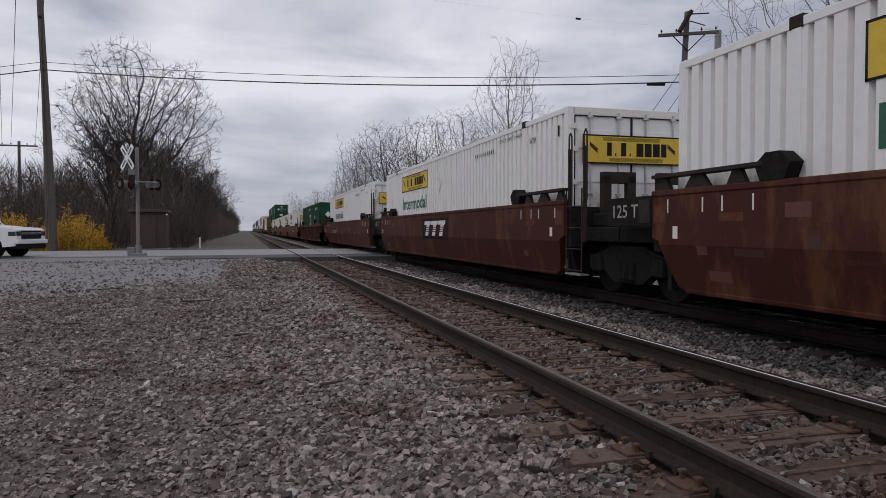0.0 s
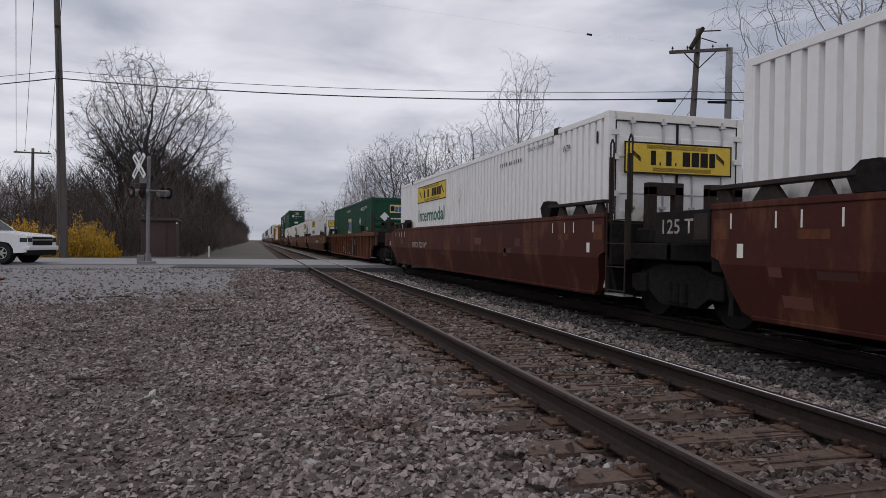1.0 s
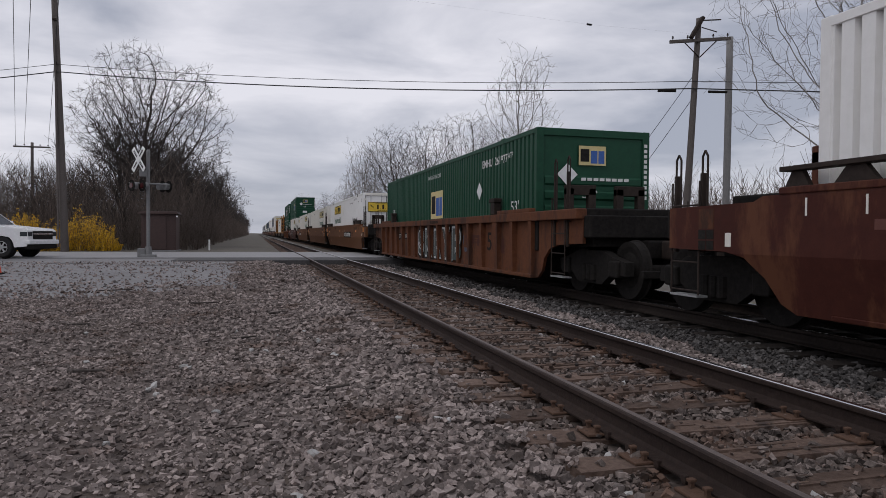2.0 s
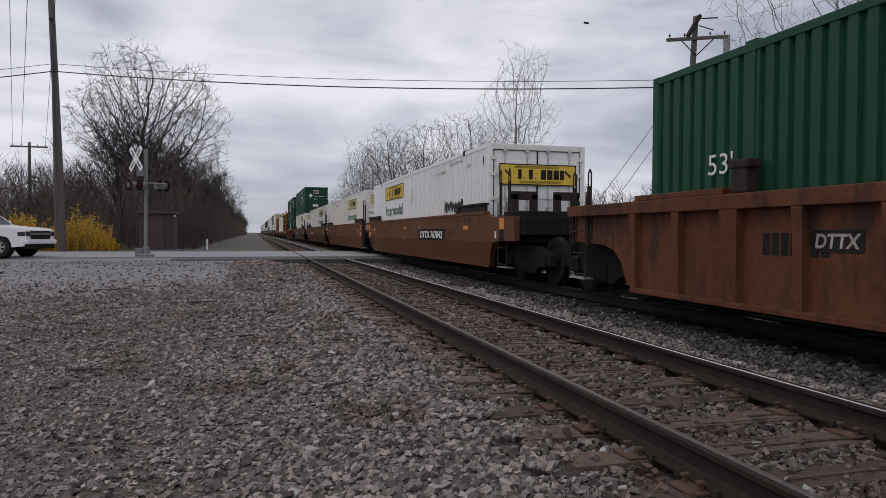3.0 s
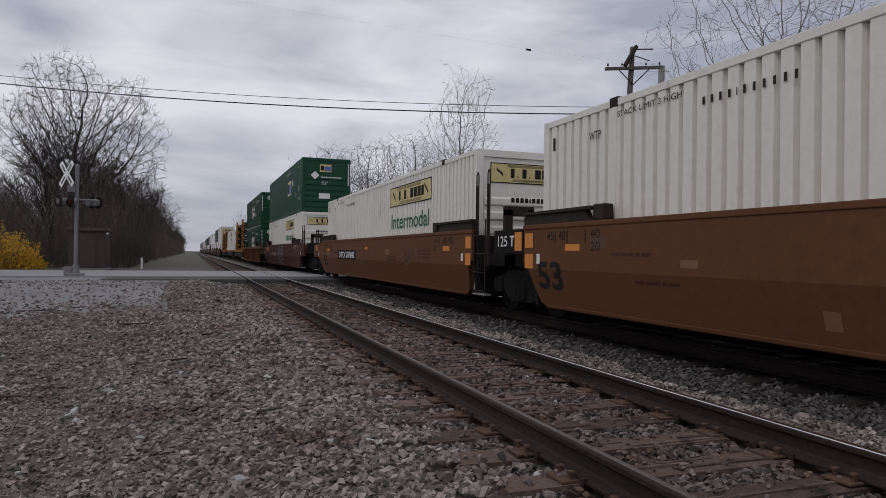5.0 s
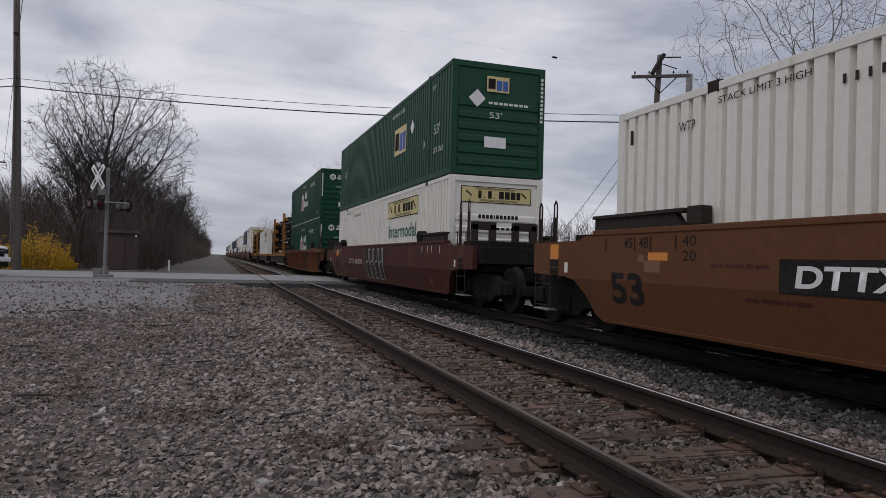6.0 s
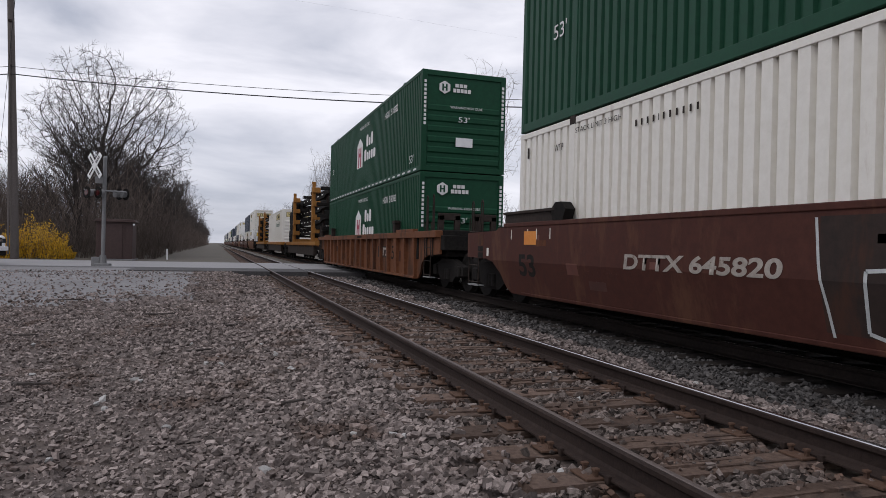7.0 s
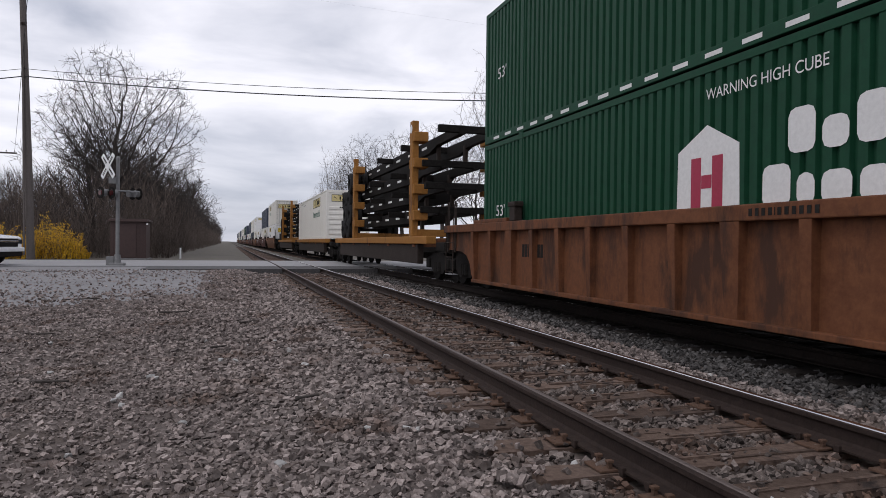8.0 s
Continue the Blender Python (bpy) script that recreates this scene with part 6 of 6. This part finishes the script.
# ---- pickup truck ----
def pickup(m):
    th = empty("pickup_truck", "white pickup truck waiting at the level crossing", "truck")
    hw = 0.98
    arch = lambda cx: [(cx + 0.50 * math.cos(a), 0.42 + 0.50 * math.sin(a)) for a in np.linspace(math.pi, 0, 11)]
    low = [(-2.92, 0.50), (-2.28, 0.46)] + arch(-1.76) + [(-1.2, 0.40), (1.3, 0.40)] + arch(1.86) + [(2.42, 0.42), (2.86, 0.46), (2.92, 0.70), (2.91, 1.09), (2.78, 1.17), (1.25, 1.31), (-1.2, 1.33), (-1.24, 1.38), (-2.92, 1.38)]
    bm = bmesh.new()
    prism(bm, low, "y", -hw, hw)
    bmesh.ops.bevel(bm, geom=[e for e in bm.edges if abs(e.verts[0].co.y - e.verts[1].co.y) < 0.01 and e.verts[0].co.z > 0.9], offset=0.05, segments=2, affect="EDGES")
    body = part("body", bm, CAR_WHITE, th)
    cab = [(1.26, 1.29), (0.56, 1.83), (0.28, 1.91), (-0.9, 1.92), (-1.1, 1.86), (-1.22, 1.3)]
    bm = bmesh.new()
    verts = []
    for sy in (-1, 1):
        verts.append([bm.verts.new((x, sy * (hw - 0.04 - 0.16 * ease(1.3, 1.92, z)), z)) for x, z in cab])
    bm.faces.new(verts[0])
    bm.faces.new(verts[1][::-1])
    for i in range(6):
        bm.faces.new((verts[0][i], verts[0][(i + 1) % 6], verts[1][(i + 1) % 6], verts[1][i]))
    part("cab", bm, CAR_WHITE, th)
    for sy in (-1, 1):
        for pts, name in (([(1.04, 1.33), (0.48, 1.78), (-0.05, 1.82), (-0.05, 1.35)], "front_window"), ([(-0.13, 1.35), (-0.13, 1.82), (-0.82, 1.82), (-1.06, 1.37)], "rear_window")):
            bm = bmesh.new()
            bm.faces.new([bm.verts.new((x, sy * (hw - 0.028 - 0.16 * ease(1.3, 1.92, z)), z)) for x, z in pts])
            part(name, bm, GLASS, th)
        bm = bmesh.new()
        box(bm, 0.75, 0.95, sy * 1.0, sy * 1.2, 1.30, 1.50, 0.04)
        part("mirror", bm, CAR_WHITE, th)
        bm = bmesh.new()
        for x in (-0.35, 0.62):
            box(bm, x - 0.12, x + 0.12, sy * (hw - 0.005), sy * (hw + 0.02), 1.02, 1.06, 0.008)
        part("door_handle", bm, CHROME, th)
        for x in (-1.76, 1.86):
            wv, wf = lathe([(-0.13, 0.24), (-0.13, 0.37), (-0.10, 0.41), (0.10, 0.41), (0.13, 0.37), (0.13, 0.24), (-0.13, 0.24)], 26)
            wheel = link_mesh("wheel", [(x + b, sy * 0.86 + a, 0.42 + c) for a, b, c in wv], wf, RUBBER, th)
            bm = bmesh.new()
            k = sy * 0.97
            for j in range(6):
                a = j * math.pi / 3
                rod(bm, (x, k, 0.42), (x + 0.22 * math.cos(a), k, 0.42 + 0.22 * math.sin(a)), 0.035, n=6)
            rod(bm, (x, k - 0.02 * sy, 0.42), (x, k + 0.015 * sy, 0.42), 0.07, n=12)
            ring = [(x + 0.235 * math.cos(j * math.pi / 10), k, 0.42 + 0.235 * math.sin(j * math.pi / 10)) for j in range(21)]
            pipe(bm, ring, 0.022, 6)
            part("rim", bm, STEEL, wheel)
            bm = bmesh.new()
            rod(bm, (x, sy * 0.72, 0.42), (x, sy * 0.80, 0.42), 0.47, n=20)
            part("wheel_well", bm, BLACK, th)
        bm = bmesh.new()
        box(bm, 2.58, 2.92, sy * 0.66, sy * 0.985, 0.84, 1.05, 0.03)
        part("headlight", bm, GLASS, th, "headlight behind clear cover")
    bm = bmesh.new()
    bm.faces.new([bm.verts.new(p) for p in ((1.21, -0.80, 1.33), (1.21, 0.80, 1.33), (0.59, 0.68, 1.81), (0.59, -0.68, 1.81))])
    bmesh.ops.translate(bm, vec=(0.02, 0, 0.012), verts=bm.verts)
    part("windscreen", bm, GLASS, th)
    bm = bmesh.new()
    box(bm, 2.86, 2.945, -0.66, 0.66, 0.74, 1.07, 0.015)
    grille = part("grille", bm, BLACK, th)
    bm = bmesh.new()
    box(bm, 2.90, 2.965, -0.66, 0.66, 0.92, 0.99, 0.01)
    part("grille_bar", bm, CHROME, grille)
    bm = bmesh.new()
    box(bm, 2.78, 3.02, -1.0, 1.0, 0.54, 0.72, 0.04)
    part("bumper", bm, CAR_WHITE, th)
    bm = bmesh.new()
    box(bm, 2.72, 2.96, -0.95, 0.95, 0.34, 0.55, 0.04)
    part("air_dam", bm, BLACK, th)
    bm = bmesh.new()
    box(bm, -2.8, 2.6, -0.6, 0.6, 0.30, 0.46, 0.03)
    part("underframe", bm, BLACK, th)
    th.matrix_basis = m
    return th


pickup(pose(-11.3, 31.85, -0.008, 0, 0, -16))


# ---- trees and brush ----
def limb(verts, faces, a, b, r0, r1, n):
    d = (b - a).normalized()
    u = d.orthogonal().normalized()
    w = d.cross(u)
    i = len(verts)
    for c, r in ((a, r0), (b, r1)):
        for k in range(n):
            t = 2 * math.pi * k / n
            verts.append(c + (u * math.cos(t) + w * math.sin(t)) * r)
    for k in range(n):
        faces.append((i + k, i + (k + 1) % n, i + n + (k + 1) % n, i + n + k))


def grow_tree(seed, height, fork, spread, counts, trunk_r, crown_at, lean=0.0, rise=0.10, twig=0.010, bole=0.72):
    """A bare tree: trunk to the fork, leaders, boughs and twigs, in rigid tapered pieces."""
    rnd = random.Random(seed)
    trunk, crown = ([], []), ([], [])

    def jitter(k):
        return Vector((rnd.uniform(-k, k), rnd.uniform(-k, k), rnd.uniform(-k, k)))

    def shoot(p, d, length, r, level):
        store = trunk if level == 0 else crown
        segs = (6, 6, 4, 3, 2)[level]
        n = (10, 6, 4, 3, 3)[level]
        pts = [p]
        for k in range(segs):
            d = (d + jitter(0.09 + 0.055 * level) + Vector((0, 0, rise if level else 0))).normalized()
            q = p + d * (length / segs)
            if level and ((q.x / crown_at[1]) ** 2 + (q.y / crown_at[1]) ** 2 + ((q.z - crown_at[0]) / crown_at[2]) ** 2) > 1.0 + 0.25 * noise.noise(q * 0.5):
                break
            ra, rb = r * (1 - 0.75 * k / segs), r * (1 - 0.75 * (k + 1) / segs)
            limb(store[0], store[1], p, q, max(ra, twig * 0.6), max(rb, twig * 0.5), n)
            p = q
            pts.append(p)
        segs = len(pts) - 1
        if level >= len(counts) or segs < 1:
            return
        for c in range(counts[level]):
            f = rnd.uniform(0.25, 1.0) if level else rnd.uniform(fork, 1.0)
            g = f * segs
            i = min(segs - 1, int(g))
            at = pts[i].lerp(pts[i + 1], g - i)
            way = (pts[i + 1] - pts[i]).normalized()
            side = way.orthogonal().normalized()
            side.rotate(Matrix.Rotation(rnd.uniform(0, 2 * math.pi), 3, way))
            angle = rnd.uniform(0.40, 0.92) * (spread if level == 0 else 1.0)
            out = (way * math.cos(angle) + side * math.sin(angle)).normalized()
            ln = (height * rnd.uniform(0.38, 0.60) * (1.15 - 0.35 * f)) if level == 0 else length * rnd.uniform(0.35, 0.62)
            rr = r * (1 - 0.75 * f) * rnd.uniform(0.62, 0.88)
            shoot(at, out, ln, max(rr, twig), level + 1)

    shoot(Vector((0, 0, -0.3)), Vector((lean, 0, 1)).normalized(), height * bole, trunk_r, 0)
    return trunk, crown


def bare_tree(label, data, material, m, group="bare trees"):
    th = empty("bare_tree", label, "tree", group)
    trunk, crown = data
    link_mesh("trunk", [v[:] for v in trunk[0]], trunk[1], material, th, smooth=True)
    link_mesh("crown", [v[:] for v in crown[0]], crown[1], material, th)
    th.matrix_basis = m
    return th


def colony_tree(seed, trunk_top, centre, rx, rz, count, step=0.42, reach=4.0, kill=0.62, tip=0.009, power=2.1, lean=0.0, twigs=3, lift=0.06):
    """A bare tree whose limbs grow step by step into the free space of a lobed crown."""
    rs = np.random.RandomState(seed)
    u = rs.normal(size=(count, 3))
    u /= np.linalg.norm(u, axis=1)[:, None]
    lobe = np.array([0.84 + 0.48 * noise.noise(Vector(w * 1.6) + Vector((seed, 0, 0))) for w in u])
    goal = u * (lobe * rs.uniform(0, 1, count) ** (1 / 2.4))[:, None] * (rx, rx, rz) + (lean * centre, 0, centre)
    nodes, parent = [np.array((0.0, 0.0, -0.4))], [-1]
    while nodes[-1][2] < trunk_top:
        nodes.append(nodes[-1] + np.array((lean + rs.uniform(-0.08, 0.08), rs.uniform(-0.08, 0.08), 1.0)) * step)
        parent.append(len(nodes) - 2)
    trunk_count = len(nodes)
    best, near = np.full(count, 1e9), np.zeros(count, int)

    def meet(first):
        fresh = np.array(nodes[first:])
        d = np.linalg.norm(goal[:, None, :] - fresh[None, :, :], axis=2)
        k = d.argmin(axis=1)
        closer = d[np.arange(count), k] < best
        best[closer], near[closer] = d[np.arange(count), k][closer], k[closer] + first

    meet(0)
    forks, alive = {}, np.ones(count, bool)
    for _ in range(110):
        alive &= best > kill
        use = np.nonzero(alive & (best < max(reach, best[alive].min() + 0.1 if alive.any() else 0)))[0]
        if not len(use):
            break
        pull = {}
        for i in use:
            w = goal[i] - nodes[near[i]]
            pull[near[i]] = pull.get(near[i], 0) + w / max(1e-6, np.linalg.norm(w))
        first = len(nodes)
        for k in sorted(pull):
            if forks.get(k, 0) >= 3:
                alive[near == k] = False
                continue
            w = pull[k] / max(1e-6, np.linalg.norm(pull[k])) + rs.normal(size=3) * 0.13 + (0, 0, lift)
            nodes.append(nodes[k] + w / np.linalg.norm(w) * step)
            parent.append(k)
            forks[k] = forks.get(k, 0) + 1
        if len(nodes) == first:
            break
        meet(first)
    n = len(nodes)
    area = np.zeros(n)
    for i in range(n - 1, 0, -1):
        area[i] = max(area[i], tip ** power)
        area[parent[i]] += area[i]
    radius = area ** (1 / power)
    at = [Vector(p) for p in nodes]
    trunk, crown = ([], []), ([], [])
    for i in range(1, n):
        p, r = parent[i], radius[i]
        store = trunk if i < trunk_count or r > 0.4 * radius[1] else crown
        limb(store[0], store[1], at[p], at[i], min(radius[p], r * 1.12), r, 9 if r > 0.12 else (5 if r > 0.04 else 3))
        if r < tip * 2.2:
            d = (at[i] - at[p]).normalized()
            for _ in range(twigs if i not in forks else 1):
                e = (d + Vector(rs.uniform(-0.8, 0.8, 3))).normalized()
                b = at[i] + e * rs.uniform(0.7, 1.9) * step
                limb(crown[0], crown[1], at[i], b, r * 0.8, tip * 0.55, 3)
    return trunk, crown


big = bare_tree("large bare dark-barked tree behind the signal hut", colony_tree(4, 4.6, 8.9, 5.9, 5.4, 5200, step=0.34, kill=0.42, tip=0.0098, power=1.95, twigs=5, lift=0.0), BARK, pose(-7.35, 52, 0.1, 0, 0, 40))
wood = bare_tree("bare leafless tree in the roadside woods", grow_tree(9, 8.2, 0.22, 0.9, (10, 6, 5, 4), 0.17, (4.2, 99, 99), rise=0.12, twig=0.016), BARK, pose(-9.6, 58, 0.1))
wood2 = bare_tree("bare leafless tree in the roadside woods", grow_tree(17, 7.4, 0.18, 1.0, (11, 6, 5, 4), 0.15, (3.6, 99, 99), rise=0.08, twig=0.016), BARK, pose(-6.6, 62, 0.1))
rnd = random.Random(33)
for k in range(58):
    y = 50 + 4.0 * k + 0.055 * k * k + rnd.uniform(-2, 2)
    x = -5.6 - rnd.uniform(0, 5.5)
    if abs(x + 7.4) < 1.2 and abs(y - 52) < 2:
        continue
    t = copy_thing(wood if k % 2 else wood2, Matrix())
    t.matrix_basis = pose(x, y, 0, 0, 0, rnd.uniform(0, 360))
for x, y in ((-13, 57), (-17, 60), (-14.6, 64), (-21, 62), (-25, 66)):
    copy_thing(wood2, pose(x, y, -2.2, 0, 0, 50 * x))
pale = bare_tree("tall slender pale bare tree beyond the railway", colony_tree(12, 8.0, 12.8, 4.4, 5.9, 1500, step=0.42, kill=0.55, tip=0.0105, lift=0.16), PALE_BARK, pose(22.5, 56, -0.6, 0, 0, 20))
round_a = bare_tree("broad bare tree beyond the railway", colony_tree(23, 3.0, 8.2, 4.9, 4.9, 3200, step=0.38, kill=0.45, tip=0.0105), BARK, pose(19.5, 62, -0.6))
copy_thing(round_a, pose(16.6, 66, -0.9, 0, 0, 130))
copy_thing(round_a, pose(15.2, 77, 0.2, 0, 0, 250))
copy_thing(pale, pose(13.0, 78, -6.0, 0, 0, 120))
copy_thing(round_a, pose(23.5, 63, -1.4, 0, 0, 70))
for k in range(12):
    copy_thing(round_a if k % 2 else pale, pose(16.5 + rnd.uniform(-2, 4), 92 + 17 * k, -3.0 - rnd.uniform(0, 4), 0, 0, 77 * k))
near_tree = bare_tree("large pale-barked bare tree beyond the railway", colony_tree(41, 4.2, 9.8, 5.6, 6.8, 2000, step=0.40, kill=0.55, tip=0.0075, lean=-0.05, lift=0.05), PALE_BARK, pose(22.0, 20.3, -0.8, 0, 0, 10))
copy_thing(near_tree, pose(29.5, 24, -1.2, 0, 0, 140))
copy_thing(near_tree, pose(33, 15, -1.2, 0, 0, 220))


def brush(name, label, seed, spots, material):
    """spots: x, y, height. Thin forked stems as one mesh of rigid pieces."""
    rnd = random.Random(seed)
    verts, faces = [], []
    for x, y, h in spots:
        p = Vector((x, y, ground_z(x, y) - 0.05))
        d = Vector((rnd.uniform(-0.25, 0.25), rnd.uniform(-0.25, 0.25), 1)).normalized()
        r = 0.012 + 0.006 * h * rnd.random()
        for k in range(3):
            d = (d + Vector((rnd.uniform(-0.2, 0.2), rnd.uniform(-0.2, 0.2), 0.05))).normalized()
            q = p + d * (h / 3)
            limb(verts, faces, p, q, r * (1 - 0.28 * k), r * (0.72 - 0.28 * k), 3)
            for _ in range(4):
                a = p.lerp(q, rnd.random())
                e = (d + Vector((rnd.uniform(-0.9, 0.9), rnd.uniform(-0.9, 0.9), rnd.uniform(-0.1, 0.6)))).normalized()
                b = a + e * h * rnd.uniform(0.12, 0.3)
                limb(verts, faces, a, b, r * 0.5, 0.006, 3)
                c = a.lerp(b, 0.5)
                e2 = (e + Vector((rnd.uniform(-0.8, 0.8), rnd.uniform(-0.8, 0.8), rnd.uniform(-0.2, 0.6)))).normalized()
                limb(verts, faces, c, c + e2 * h * rnd.uniform(0.08, 0.18), 0.009, 0.005, 3)
            p = q
    ob = link_mesh(name, [v[:] for v in verts], faces, material)
    return tagged(ob, label, "brush", kind="stuff")


spots = []
for k in range(2600):
    u = rnd.random() ** 1.7
    y = 46 + 330 * u
    spots.append((-3.7 - rnd.random() ** 1.4 * 9.5, y, rnd.uniform(1.5, 5.5) * (0.6 if rnd.random() < 0.4 else 1.0)))
for k in range(1500):
    spots.append((rnd.uniform(-40, -7), rnd.uniform(48, 66), rnd.uniform(1.8, 5.6)))
brush("thicket", "dense leafless brown thicket beside the railway", 2, spots, TWIG)
spots = [(rnd.uniform(26, 62), rnd.uniform(18, 72), rnd.uniform(2.4, 6.0)) for k in range(2600)]
brush("thicket", "leafless brush beyond the far track", 3, spots, TWIG)


def forsythia():
    th = empty("forsythia_bush", "yellow-flowering forsythia bush beside the road", "bush")
    rnd = random.Random(6)
    verts, faces, bv, bf = [], [], [], []
    for k in range(430):
        x, y = rnd.uniform(-13.6, -7.9), rnd.uniform(42.6, 44.6)
        hump = 0.75 + 0.25 * math.sin(x * 1.9 + 1) + 0.1 * math.sin(x * 5)
        h = rnd.uniform(1.1, 2.5) * hump * (1 - 0.5 * ease(-9.0, -7.8, x))
        p = Vector((x, y, ground_z(x, y)))
        d = Vector((rnd.uniform(-0.35, 0.35), rnd.uniform(-0.35, 0.2), 1)).normalized()
        for s in range(3):
            d = (d + Vector((rnd.uniform(-0.25, 0.25), rnd.uniform(-0.25, 0.25), 0.0))).normalized()
            q = p + d * h / 3
            limb(verts, faces, p, q, 0.014, 0.010, 3)
            for _ in range(26):
                c = p.lerp(q, rnd.random()) + Vector((rnd.uniform(-0.07, 0.07), rnd.uniform(-0.07, 0.07), rnd.uniform(-0.05, 0.05)))
                e = Vector((rnd.uniform(-1, 1), rnd.uniform(-1, 1), rnd.uniform(-1, 1))).normalized()
                f = e.orthogonal().normalized()
                z = rnd.uniform(0.022, 0.045)
                i = len(bv)
                bv.extend([c - e * z, c + f * z * 0.7, c + e * z, c - f * z * 0.7])
                bf.append((i, i + 1, i + 2, i + 3))
            p = q
    link_mesh("stem_clump", [v[:] for v in verts], faces, TWIG, th)
    link_mesh("blossom", [v[:] for v in bv], bf, BLOOM, th)


forsythia()


def evergreen(x, y, h):
    th = empty("evergreen_tree", "dark green conifer beyond the far track", "tree")
    rnd = random.Random(int(x * 10))
    verts, faces, nv, nf = [], [], [], []
    base = Vector((x, y, -0.8))
    limb(verts, faces, base, base + Vector((0, 0, h)), 0.16, 0.02, 8)
    for k in range(210):
        f = rnd.random()
        a = base + Vector((0, 0, h * (0.08 + 0.9 * f)))
        t = rnd.uniform(0, 2 * math.pi)
        d = Vector((math.cos(t), math.sin(t), rnd.uniform(-0.25, 0.15)))
        b = a + d * (1 - f) * h * 0.28 * rnd.uniform(0.6, 1.1)
        limb(verts, faces, a, b, 0.02, 0.006, 3)
        for _ in range(34):
            c = a.lerp(b, rnd.uniform(0.15, 1.0))
            e = (d + Vector((rnd.uniform(-1, 1), rnd.uniform(-1, 1), rnd.uniform(-0.7, 0.4)))).normalized()
            g = e.orthogonal().normalized() * 0.02
            q = c + e * rnd.uniform(0.12, 0.28)
            i = len(nv)
            nv.extend([c - g, c + g, q])
            nf.append((i, i + 1, i + 2))
    link_mesh("trunk", [v[:] for v in verts], faces, BARK, th)
    link_mesh("needles", [v[:] for v in nv], nf, NEEDLE, th)


evergreen(24.6, 18.6, 7.5)
evergreen(28.5, 20.5, 7.0)


# ---- what moves ----
def motions():
    for thing, s, z, rz in MOVING:
        walk(thing, [(t, pose(TRAIN_X, s - SPEED * t, z, 0, 0, rz)) for t in (0.0, 4.0, 8.0)])
        if s > 200 or not thing.name.startswith(("well_car", "flat_car")):
            continue
        for truck in thing.children:
            for ws in truck.children:
                if ws.name.startswith("wheelset"):
                    y = ws.matrix_basis.translation.y
                    turn = math.degrees(SPEED / WHEEL_R / FPS)
                    walk(ws, [(k / FPS, pose(0, y, WHEEL_R, (k * turn) % 360, 0, 0)) for k in range(8 * FPS + 1)])


motions()
